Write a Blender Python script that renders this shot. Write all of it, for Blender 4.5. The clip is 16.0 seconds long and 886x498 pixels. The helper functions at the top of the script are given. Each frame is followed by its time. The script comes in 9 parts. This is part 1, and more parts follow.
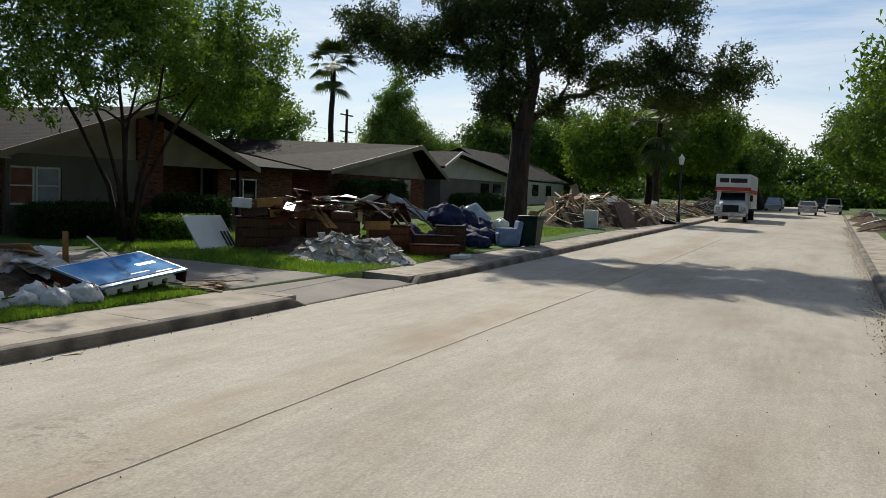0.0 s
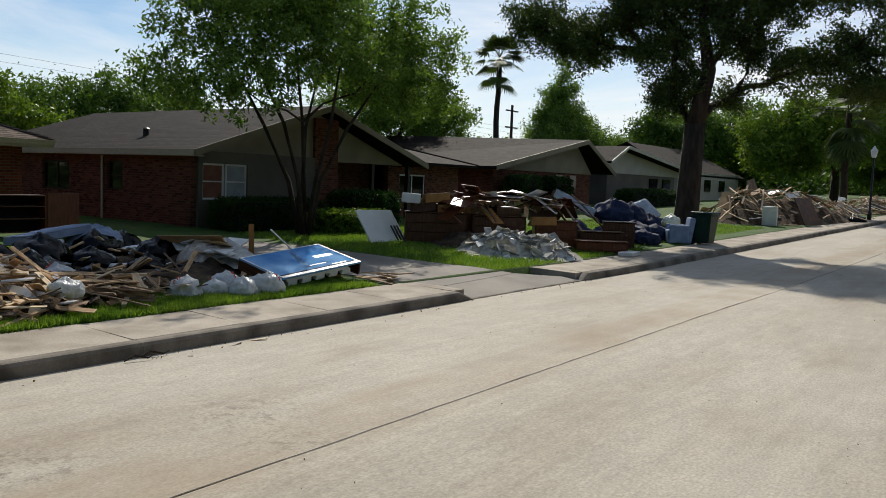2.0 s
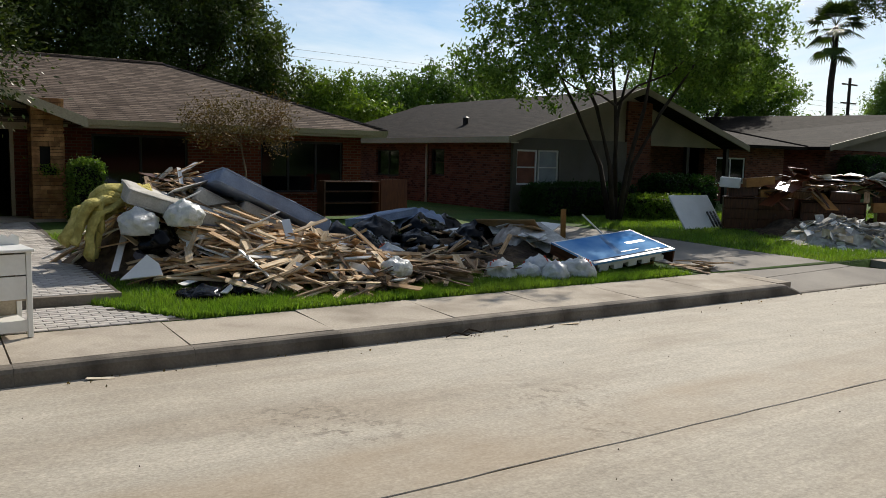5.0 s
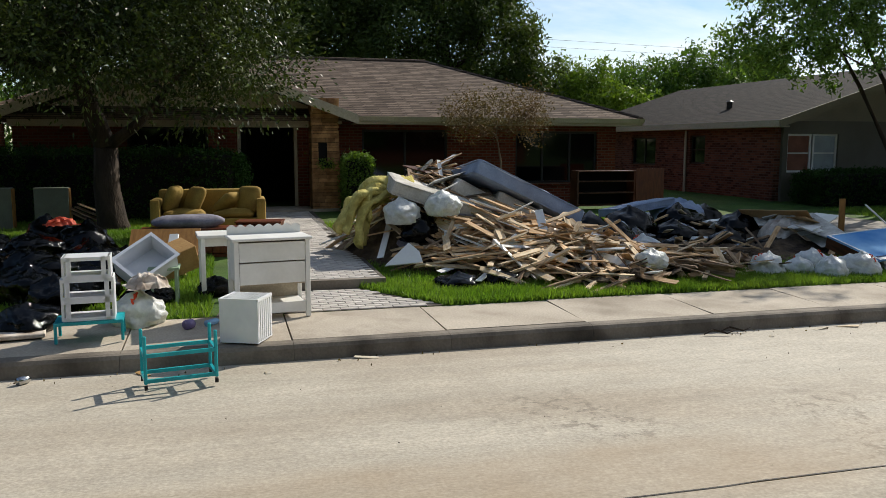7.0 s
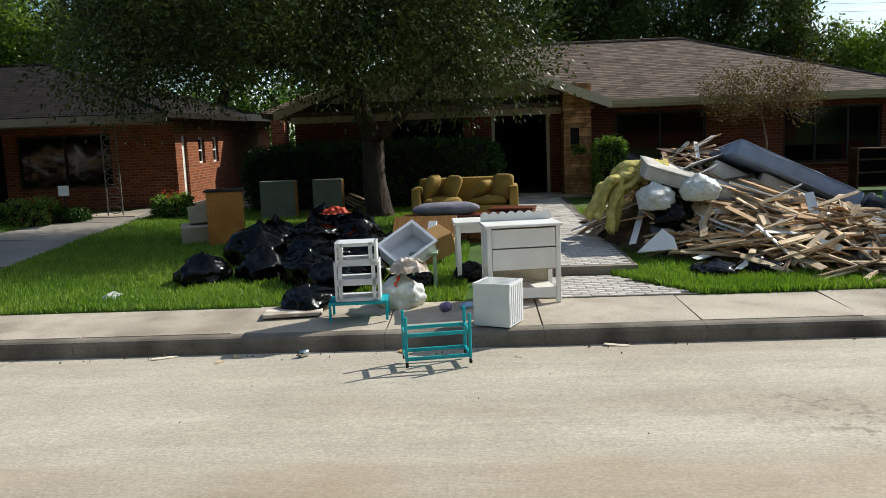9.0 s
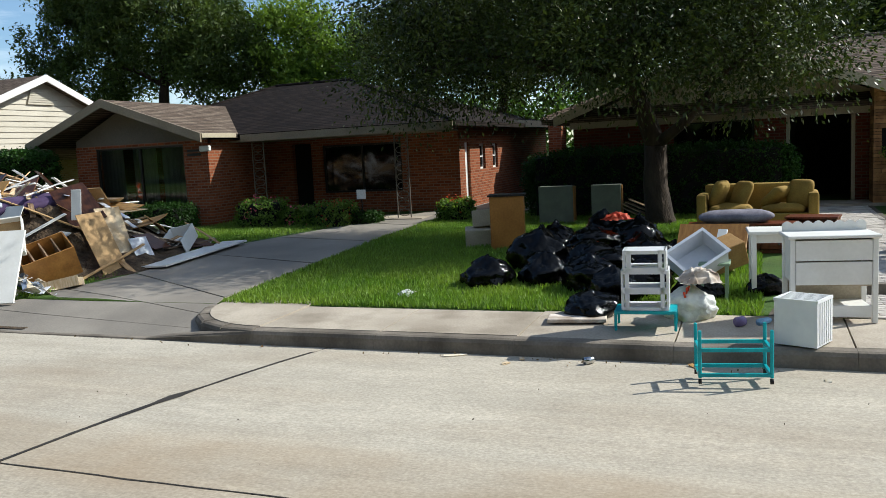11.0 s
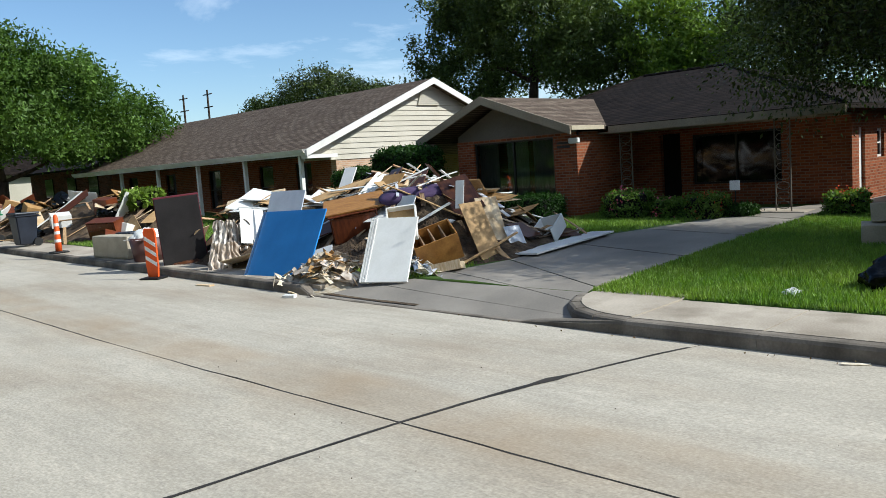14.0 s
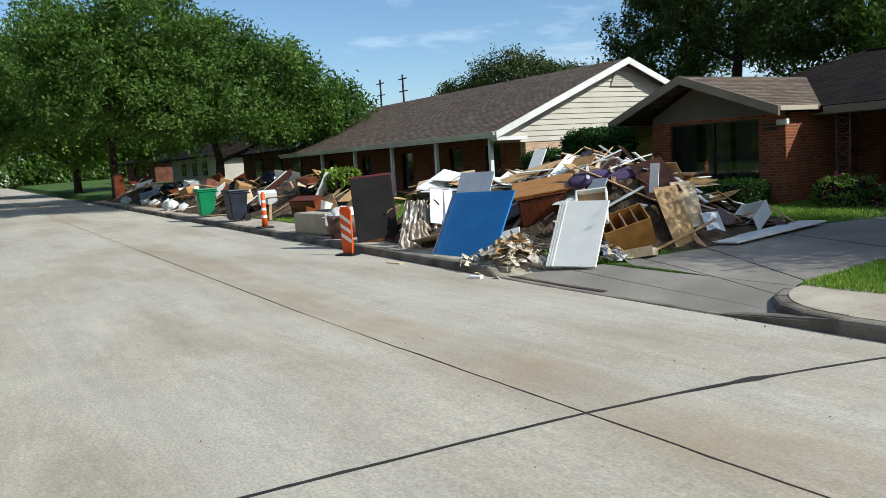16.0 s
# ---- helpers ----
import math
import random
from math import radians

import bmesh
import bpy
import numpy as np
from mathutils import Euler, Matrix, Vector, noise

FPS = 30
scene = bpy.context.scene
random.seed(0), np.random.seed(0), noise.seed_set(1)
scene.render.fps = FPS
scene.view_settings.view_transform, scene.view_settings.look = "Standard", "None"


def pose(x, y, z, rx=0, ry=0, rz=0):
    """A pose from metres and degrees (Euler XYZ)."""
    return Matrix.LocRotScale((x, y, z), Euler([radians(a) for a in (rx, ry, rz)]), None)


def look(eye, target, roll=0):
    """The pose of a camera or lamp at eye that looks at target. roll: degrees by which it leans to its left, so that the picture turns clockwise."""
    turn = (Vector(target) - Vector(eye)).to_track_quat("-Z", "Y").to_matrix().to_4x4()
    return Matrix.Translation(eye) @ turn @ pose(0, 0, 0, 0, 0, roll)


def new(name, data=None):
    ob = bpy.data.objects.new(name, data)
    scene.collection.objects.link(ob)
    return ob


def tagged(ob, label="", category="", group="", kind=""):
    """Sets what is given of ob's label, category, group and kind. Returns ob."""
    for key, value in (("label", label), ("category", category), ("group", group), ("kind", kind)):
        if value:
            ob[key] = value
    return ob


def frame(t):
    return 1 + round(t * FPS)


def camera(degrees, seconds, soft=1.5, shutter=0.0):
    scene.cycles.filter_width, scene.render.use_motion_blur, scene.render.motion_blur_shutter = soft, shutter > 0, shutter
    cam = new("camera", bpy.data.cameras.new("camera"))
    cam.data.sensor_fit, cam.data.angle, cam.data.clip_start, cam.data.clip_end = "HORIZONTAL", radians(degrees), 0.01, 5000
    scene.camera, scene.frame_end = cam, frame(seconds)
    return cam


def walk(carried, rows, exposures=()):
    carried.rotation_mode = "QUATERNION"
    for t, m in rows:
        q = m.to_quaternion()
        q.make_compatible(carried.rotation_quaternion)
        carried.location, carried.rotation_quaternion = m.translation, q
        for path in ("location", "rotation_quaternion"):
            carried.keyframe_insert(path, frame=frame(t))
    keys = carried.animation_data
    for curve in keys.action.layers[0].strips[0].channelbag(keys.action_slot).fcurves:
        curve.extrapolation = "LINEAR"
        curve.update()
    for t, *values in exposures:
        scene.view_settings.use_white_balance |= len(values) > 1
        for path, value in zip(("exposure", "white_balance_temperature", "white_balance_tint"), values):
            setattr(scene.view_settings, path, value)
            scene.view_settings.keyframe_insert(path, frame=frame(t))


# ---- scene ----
cam = camera(57.09, 16.0, soft=0.6)
PATH = [
    (0, pose(7.881, -3.886, 1.989, 85.981, -2.213, 24.359)),
    (0.5, pose(7.869, -3.899, 1.978, 85.763, -2.431, 27.394)),
    (1, pose(7.855, -3.898, 1.980, 85.538, -2.292, 30.899)),
    (1.5, pose(7.822, -3.887, 1.987, 85.265, -2.348, 33.937)),
    (2, pose(7.768, -3.879, 1.975, 85.255, -2.117, 35.764)),
    (2.5, pose(7.700, -3.858, 1.961, 84.971, -1.934, 38.797)),
    (3, pose(7.659, -3.821, 1.969, 84.507, -1.490, 42.957)),
    (5.5, pose(7.645, -3.882, 1.968, 83.398, -1.227, 61.231)),
    (6, pose(7.619, -3.878, 1.970, 83.200, -0.937, 65.939)),
    (6.5, pose(7.605, -3.876, 1.964, 82.926, -0.533, 70.494)),
    (7, pose(7.614, -3.857, 1.971, 82.652, -0.033, 74.730)),
    (7.5, pose(7.654, -3.820, 1.979, 82.344, 0.685, 79.357)),
    (8, pose(7.679, -3.797, 1.989, 81.889, 1.165, 83.111)),
    (8.5, pose(7.678, -3.799, 1.986, 81.847, 1.511, 87.232)),
    (9, pose(7.655, -3.833, 1.988, 81.950, 2.231, 92.248)),
    (11.5, pose(7.643, -4.090, 2.002, 83.345, 2.976, 115.378)),
    (12, pose(7.649, -4.136, 1.999, 83.428, 3.113, 119.892)),
    (12.5, pose(7.656, -4.175, 1.986, 83.361, 3.115, 124.403)),
    (13, pose(7.665, -4.192, 1.983, 83.472, 3.308, 128.210)),
    (13.5, pose(7.668, -4.223, 1.978, 83.900, 3.404, 131.778)),
    (14, pose(7.648, -4.280, 1.959, 84.163, 3.894, 135.722)),
    (14.5, pose(7.602, -4.342, 1.944, 84.278, 4.366, 139.760)),
    (15, pose(7.567, -4.391, 1.932, 84.482, 4.510, 143.246)),
    (15.5, pose(7.552, -4.418, 1.934, 83.932, 4.012, 146.083)),
    (16, pose(7.553, -4.460, 1.926, 83.857, 3.450, 148.851)),
]
walk(cam, PATH, exposures=[(0.0, -0.04, 6520, 9), (5.5, 0.15, 6620, 10), (8.5, 0.43, 6420, 7), (12.5, 0.58, 5950, 6), (16.0, 0.36, 5850, 5)])

# ---------------------------------------------------------------- light
SUN_EL, SUN_AZ = radians(38), radians(-34)
to_sun = Vector((math.sin(SUN_AZ) * math.cos(SUN_EL), math.cos(SUN_AZ) * math.cos(SUN_EL), math.sin(SUN_EL)))
world = bpy.data.worlds.new("sky")
scene.world = world
world.use_nodes = True
wn, wl = world.node_tree.nodes, world.node_tree.links
sky = wn.new("ShaderNodeTexSky")
sky.sky_type, sky.sun_disc, sky.sun_elevation, sky.sun_rotation = "NISHITA", False, SUN_EL, SUN_AZ
sky.air_density, sky.dust_density, sky.ozone_density = 1.0, 0.15, 3.2
cloud = wn.new("ShaderNodeTexNoise")
cloud.inputs["Scale"].default_value, cloud.inputs["Detail"].default_value, cloud.inputs["Roughness"].default_value = 2.2, 10, 0.6
ctc, cmp_ = wn.new("ShaderNodeTexCoord"), wn.new("ShaderNodeMapping")
cmp_.inputs["Scale"].default_value = (0.8, 0.8, 4.5)
wl.new(ctc.outputs["Generated"], cmp_.inputs["Vector"])
wl.new(cmp_.outputs["Vector"], cloud.inputs["Vector"])
cloud.inputs["Distortion"].default_value = 0.6
cramp = wn.new("ShaderNodeValToRGB")
cramp.color_ramp.elements[0].position, cramp.color_ramp.elements[1].position = 0.48, 0.82
cmix = wn.new("ShaderNodeMix")
cmix.data_type = "RGBA"
cmix.inputs["B"].default_value = (10.0, 10.3, 10.6, 1)
# the cloud thins out from the north to the south
csep, cgrad, cadd = wn.new("ShaderNodeSeparateXYZ"), wn.new("ShaderNodeMapRange"), wn.new("ShaderNodeMath")
wl.new(ctc.outputs["Generated"], csep.inputs["Vector"])
wl.new(csep.outputs["Y"], cgrad.inputs["Value"])
cgrad.inputs["From Min"].default_value, cgrad.inputs["From Max"].default_value = -0.9, 0.9
cgrad.inputs["To Min"].default_value, cgrad.inputs["To Max"].default_value = -0.06, 0.12
wl.new(cloud.outputs["Fac"], cadd.inputs[0])
wl.new(cgrad.outputs["Result"], cadd.inputs[1])
wl.new(cadd.outputs["Value"], cramp.inputs["Fac"])
wl.new(cramp.outputs["Color"], cmix.inputs["Factor"])
wl.new(sky.outputs["Color"], cmix.inputs["A"])
wl.new(cmix.outputs["Result"], wn["Background"].inputs["Color"])
wn["Background"].inputs["Strength"].default_value = 0.094
sun = new("sun", bpy.data.lights.new("sun", "SUN"))
sun.data.energy, sun.data.angle, sun.data.color = 4.4, radians(0.5), (1.0, 0.94, 0.84)
sun.matrix_world = look((0, 0, 40), Vector((0, 0, 40)) - to_sun)

# ---------------------------------------------------------------- helpers
rng = random.Random(7)
nrg = np.random.default_rng(7)


def part(name, bm, material, parent=None, label="", m=None, smooth=False):
    me = bm
    if isinstance(bm, bmesh.types.BMesh):
        me = bpy.data.meshes.new(name)
        bm.to_mesh(me)
        bm.free()
    if material and not me.materials:
        me.materials.append(material)
    if smooth:
        me.polygons.foreach_set("use_smooth", [True] * len(me.polygons))
    ob = new(name, me)
    if m is not None:
        ob.matrix_basis = m
    if parent is not None:
        ob.parent = parent
    if label:
        ob["label"] = label
    return ob


def thing(name, m, label, category, group="", kind=""):
    ob = new(name)
    ob.empty_display_size = 0.1
    ob.matrix_basis = m
    return tagged(ob, label, category, group, kind)


def structure(name, label, category=""):
    return tagged(new(name), label, category, kind="structure")


def add_box(bm, x0, x1, y0, y1, z0, z1, m=None):
    vs = [Vector((x, y, z)) for x in (x0, x1) for y in (y0, y1) for z in (z0, z1)]
    if m is not None:
        vs = [m @ v for v in vs]
    v = [bm.verts.new(c) for c in vs]
    for f in ((0, 1, 3, 2), (4, 6, 7, 5), (0, 4, 5, 1), (2, 3, 7, 6), (0, 2, 6, 4), (1, 5, 7, 3)):
        bm.faces.new([v[i] for i in f])
    return v


def box(sx, sy, sz, bevel=0.0, seg=1, base=True):
    """A box on its base (or about its centre), with bevelled edges."""
    bm = bmesh.new()
    z0 = 0 if base else -sz / 2
    add_box(bm, -sx / 2, sx / 2, -sy / 2, sy / 2, z0, z0 + sz)
    if bevel:
        bmesh.ops.bevel(bm, geom=bm.edges[:], offset=bevel, segments=seg, affect="EDGES", profile=0.6)
    return bm


def boxes(*spans):
    bm = bmesh.new()
    for s in spans:
        add_box(bm, *s)
    return bm


def poly(verts, faces):
    bm = bmesh.new()
    v = [bm.verts.new(c) for c in verts]
    for f in faces:
        bm.faces.new([v[i] for i in f])
    bmesh.ops.recalc_face_normals(bm, faces=bm.faces[:])
    return bm


def prism(outline, z0, z1):
    """A flat outline (x, y) given a thickness."""
    n = len(outline)
    vs = [(x, y, z0) for x, y in outline] + [(x, y, z1) for x, y in outline]
    fs = [tuple(range(n)), tuple(range(n, 2 * n))] + [(i, (i + 1) % n, n + (i + 1) % n, n + i) for i in range(n)]
    return poly(vs, fs)


def slab(tri, thick):
    """A sloping plate: corners of its top, made thick downwards."""
    n = len(tri)
    vs = [Vector(p) for p in tri] + [Vector(p) - Vector((0, 0, thick)) for p in tri]
    fs = [tuple(range(n)), tuple(range(n, 2 * n))] + [(i, (i + 1) % n, n + (i + 1) % n, n + i) for i in range(n)]
    return poly(vs, fs)


def tube(bm, pts, radii, sides=8, cap=True):
    pts = [Vector(p) for p in pts]
    rings = []
    for i, p in enumerate(pts):
        d = (pts[min(i + 1, len(pts) - 1)] - pts[max(i - 1, 0)]).normalized()
        a = d.orthogonal().normalized() if abs(d.z) < 0.9 else Vector((1, 0, 0)).cross(d).normalized()
        b = d.cross(a)
        rings.append([bm.verts.new(p + (a * math.cos(k * 2 * math.pi / sides) + b * math.sin(k * 2 * math.pi / sides)) * radii[i]) for k in range(sides)])
    for r0, r1 in zip(rings, rings[1:]):
        for k in range(sides):
            bm.faces.new((r0[k], r0[(k + 1) % sides], r1[(k + 1) % sides], r1[k]))
    if cap:
        bm.faces.new(rings[0][::-1])
        bm.faces.new(rings[-1])
    return bm


def arrays(name, verts, quads):
    """A mesh of quads from numpy arrays."""
    me = bpy.data.meshes.new(name)
    nq, k = quads.shape
    me.vertices.add(len(verts))
    me.vertices.foreach_set("co", verts.astype(np.float32).ravel())
    me.loops.add(nq * k)
    me.loops.foreach_set("vertex_index", quads.astype(np.int32).ravel())
    me.polygons.add(nq)
    me.polygons.foreach_set("loop_start", np.arange(0, nq * k, k, dtype=np.int32))
    me.update(calc_edges=True)
    return me


# ---------------------------------------------------------------- materials
def rgb(h):
    return tuple(((int(h[i:i + 2], 16) / 255) ** 2.2) for i in (0, 2, 4)) + (1,)


def material(name, a, b=None, rough=0.8, metal=0.0, scale=3.0, fine=60.0, bump=0.15, var=0.0, contrast=(0.35, 0.65), stretch=(1, 1, 1), dirt=None, dirt_amount=0.5, dirt_scale=0.8, spec=0.4, translucent=0.0, coat=0.0, bump_dist=0.01, island=False, grain=(0.86, 1.1)):
    """Two colours mixed by coarse and fine grain, optional dirt patches, bump, and a spread of brightness from object to object."""
    m = bpy.data.materials.new(name)
    m.use_nodes = True
    n, l = m.node_tree.nodes, m.node_tree.links
    bs = n["Principled BSDF"]
    bs.inputs["Roughness"].default_value, bs.inputs["Metallic"].default_value = rough, metal
    bs.inputs["Specular IOR Level"].default_value = spec
    bs.inputs["Coat Weight"].default_value = coat
    tc = n.new("ShaderNodeTexCoord")
    mp = n.new("ShaderNodeMapping")
    mp.inputs["Scale"].default_value = stretch
    l.new(tc.outputs["Object"], mp.inputs["Vector"])

    def noise_tex(s, detail=5, w=None):
        t = n.new("ShaderNodeTexNoise")
        t.inputs["Scale"].default_value, t.inputs["Detail"].default_value = s, detail
        l.new(mp.outputs["Vector"], t.inputs["Vector"])
        return t

    def ramp(src, lo, hi):
        r = n.new("ShaderNodeMapRange")
        r.inputs["From Min"].default_value, r.inputs["From Max"].default_value = lo, hi
        l.new(src, r.inputs["Value"])
        return r.outputs["Result"]

    def mix(fac, ca, cb, mode="MIX"):
        x = n.new("ShaderNodeMix")
        x.data_type, x.blend_type = "RGBA", mode
        for sock, v in (("Factor", fac), ("A", ca), ("B", cb)):
            if isinstance(v, (tuple, float, int)):
                x.inputs[sock].default_value = v
            else:
                l.new(v, x.inputs[sock])
        return x.outputs["Result"]

    a = rgb(a) if isinstance(a, str) else a
    b = a if b is None else (rgb(b) if isinstance(b, str) else b)
    big, small = noise_tex(scale), noise_tex(fine, 3)
    col = mix(ramp(big.outputs["Fac"], *contrast), a, b)
    g = n.new("ShaderNodeMapRange")
    g.inputs["From Min"].default_value, g.inputs["From Max"].default_value = 0.3, 0.7
    g.inputs["To Min"].default_value, g.inputs["To Max"].default_value = grain
    l.new(small.outputs["Fac"], g.inputs["Value"])
    col = mix(1.0, col, g.outputs["Result"], "MULTIPLY")
    if dirt:
        dn = noise_tex(dirt_scale, 8)
        d = n.new("ShaderNodeMath")
        d.operation = "MULTIPLY"
        d.inputs[1].default_value = dirt_amount
        l.new(ramp(dn.outputs["Fac"], 0.48, 0.7), d.inputs[0])
        d.use_clamp = True
        col = mix(d.outputs["Value"], col, rgb(dirt))
    if var:
        if island:
            src = n.new("ShaderNodeNewGeometry").outputs["Random Per Island"]
        else:
            src = n.new("ShaderNodeObjectInfo").outputs["Random"]
        v = n.new("ShaderNodeMapRange")
        v.inputs["To Min"].default_value, v.inputs["To Max"].default_value = 1 - var, 1 + var
        l.new(src, v.inputs["Value"])
        col = mix(1.0, col, v.outputs["Result"], "MULTIPLY")
    l.new(col, bs.inputs["Base Color"])
    if bump:
        bp = n.new("ShaderNodeBump")
        bp.inputs["Strength"].default_value, bp.inputs["Distance"].default_value = bump, bump_dist
        l.new(small.outputs["Fac"], bp.inputs["Height"])
        l.new(bp.outputs["Normal"], bs.inputs["Normal"])
    if translucent:
        out = n["Material Output"]
        tr, ms = n.new("ShaderNodeBsdfTranslucent"), n.new("ShaderNodeMixShader")
        ms.inputs["Fac"].default_value = translucent
        l.new(mix(1.0, col, (1.25, 1.35, 0.55, 1), "MULTIPLY"), tr.inputs["Color"])
        l.new(bs.outputs["BSDF"], ms.inputs[1])
        l.new(tr.outputs["BSDF"], ms.inputs[2])
        l.new(ms.outputs["Shader"], out.inputs["Surface"])
    return m


def courses(name, c1, c2, mortar, width, height, gap, offset=0.5, rough=0.85, zscale=1.0, bump=0.5):
    """Brick or shingle courses: u runs along the wall, v up it."""
    m = material(name, c1, c2, rough=rough, scale=1.5, fine=40, bump=0)
    n, l = m.node_tree.nodes, m.node_tree.links
    bs = n["Principled BSDF"]
    tc, sx, cb = n.new("ShaderNodeTexCoord"), n.new("ShaderNodeSeparateXYZ"), n.new("ShaderNodeCombineXYZ")
    add, mul = n.new("ShaderNodeMath"), n.new("ShaderNodeMath")
    mul.operation, mul.inputs[1].default_value = "MULTIPLY", zscale
    l.new(tc.outputs["Object"], sx.inputs["Vector"])
    l.new(sx.outputs["X"], add.inputs[0])
    l.new(sx.outputs["Y"], add.inputs[1])
    l.new(add.outputs["Value"], cb.inputs["X"])
    l.new(sx.outputs["Z"], mul.inputs[0])
    l.new(mul.outputs["Value"], cb.inputs["Y"])
    br = n.new("ShaderNodeTexBrick")
    br.offset = offset
    bs.inputs["Specular IOR Level"].default_value = 0.08
    br.inputs["Scale"].default_value, br.inputs["Brick Width"].default_value, br.inputs["Row Height"].default_value = 1.0, width, height
    br.inputs["Mortar Size"].default_value, br.inputs["Mortar Smooth"].default_value = gap, 0.3
    br.inputs["Color1"].default_value, br.inputs["Color2"].default_value, br.inputs["Mortar"].default_value = rgb(c1), rgb(c2), rgb(mortar)
    l.new(cb.outputs["Vector"], br.inputs["Vector"])
    old = bs.inputs["Base Color"].links[0].from_socket
    x = n.new("ShaderNodeMix")
    x.data_type, x.inputs["Factor"].default_value = "RGBA", 0.8
    l.new(old, x.inputs["A"])
    l.new(br.outputs["Color"], x.inputs["B"])
    l.new(x.outputs["Result"], bs.inputs["Base Color"])
    bp = n.new("ShaderNodeBump")
    bp.inputs["Strength"].default_value, bp.inputs["Distance"].default_value = bump, 0.01
    bp.invert = True
    l.new(br.outputs["Fac"], bp.inputs["Height"])
    l.new(bp.outputs["Normal"], bs.inputs["Normal"])
    return m


def glass_pane(name, tint):
    m = bpy.data.materials.new(name)
    m.use_nodes = True
    bs = m.node_tree.nodes["Principled BSDF"]
    bs.inputs["Base Color"].default_value = rgb(tint)
    bs.inputs["Roughness"].default_value, bs.inputs["Specular IOR Level"].default_value = 0.06, 0.4
    return m


def clear_pane(name):
    """Glass that shows the room behind it, with a small mirror's share."""
    m = bpy.data.materials.new(name)
    m.use_nodes = True
    n, l = m.node_tree.nodes, m.node_tree.links
    tr, gl, mx = n.new("ShaderNodeBsdfTransparent"), n.new("ShaderNodeBsdfGlossy"), n.new("ShaderNodeMixShader")
    tr.inputs["Color"].default_value = (0.8, 0.83, 0.82, 1)
    gl.inputs["Roughness"].default_value, mx.inputs["Fac"].default_value = 0.03, 0.07
    l.new(tr.outputs["BSDF"], mx.inputs[1])
    l.new(gl.outputs["BSDF"], mx.inputs[2])
    l.new(mx.outputs["Shader"], n["Material Output"].inputs["Surface"])
    return m


M_clear = clear_pane("clear_window_glass")
M_road = material("road_concrete", "b6ae9f", "a89f8f", rough=0.85, scale=0.35, fine=55, bump=0.25, stretch=(1, 0.35, 1), dirt="93836f", dirt_amount=0.45, dirt_scale=0.7, var=0.03)
# broom marks, speckle and faint tyre bands over the road slabs
n_, l_ = M_road.node_tree.nodes, M_road.node_tree.links
tc_ = n_.new("ShaderNodeTexCoord")
src_ = n_["Principled BSDF"].inputs["Base Color"].links[0].from_socket
for scl, stretch_, lo, hi in ((9.0, (1, 0.12, 1), 0.93, 1.06), (42.0, (1, 1, 1), 0.80, 1.14), (0.9, (1.6, 0.08, 1), 0.93, 1.05), (2.2, (1, 0.8, 1), 0.93, 1.05)):
    mp_, tx_, rg_, mx_ = n_.new("ShaderNodeMapping"), n_.new("ShaderNodeTexNoise"), n_.new("ShaderNodeMapRange"), n_.new("ShaderNodeMix")
    mp_.inputs["Scale"].default_value = stretch_
    tx_.inputs["Scale"].default_value, tx_.inputs["Detail"].default_value, tx_.inputs["Roughness"].default_value = scl, 7, 0.65
    rg_.inputs["From Min"].default_value, rg_.inputs["From Max"].default_value = 0.34, 0.66
    rg_.inputs["To Min"].default_value, rg_.inputs["To Max"].default_value = lo, hi
    mx_.data_type, mx_.blend_type, mx_.inputs["Factor"].default_value = "RGBA", "MULTIPLY", 1.0
    l_.new(tc_.outputs["Object"], mp_.inputs["Vector"])
    l_.new(mp_.outputs["Vector"], tx_.inputs["Vector"])
    l_.new(tx_.outputs["Fac"], rg_.inputs["Value"])
    l_.new(src_, mx_.inputs["A"])
    l_.new(rg_.outputs["Result"], mx_.inputs["B"])
    src_ = mx_.outputs["Result"]
# worn, spalled patches of the slab surface
for px_, py_, pr_ in ((2.7, 0.55, 0.8), (3.5, 0.3, 0.6), (2.05, -1.5, 0.75), (2.6, -1.25, 0.6)):
    ds_, m1_, tx_, m2_, mu_, mx_ = n_.new("ShaderNodeVectorMath"), n_.new("ShaderNodeMapRange"), n_.new("ShaderNodeTexNoise"), n_.new("ShaderNodeMapRange"), n_.new("ShaderNodeMath"), n_.new("ShaderNodeMix")
    ds_.operation, ds_.inputs[1].default_value = "DISTANCE", (px_, py_, 0)
    l_.new(tc_.outputs["Object"], ds_.inputs[0])
    m1_.inputs["From Min"].default_value, m1_.inputs["From Max"].default_value = pr_, pr_ * 0.3
    l_.new(ds_.outputs["Value"], m1_.inputs["Value"])
    tx_.inputs["Scale"].default_value, tx_.inputs["Detail"].default_value, tx_.inputs["Roughness"].default_value = 7, 8, 0.75
    l_.new(tc_.outputs["Object"], tx_.inputs["Vector"])
    m2_.inputs["From Min"].default_value, m2_.inputs["From Max"].default_value, m2_.inputs["To Max"].default_value = 0.52, 0.6, 0.5
    l_.new(tx_.outputs["Fac"], m2_.inputs["Value"])
    mu_.operation = "MULTIPLY"
    l_.new(m1_.outputs["Result"], mu_.inputs[0])
    l_.new(m2_.outputs["Result"], mu_.inputs[1])
    mx_.data_type = "RGBA"
    mx_.inputs["B"].default_value = rgb("5f574b")
    l_.new(mu_.outputs["Value"], mx_.inputs["Factor"])
    l_.new(src_, mx_.inputs["A"])
    src_ = mx_.outputs["Result"]
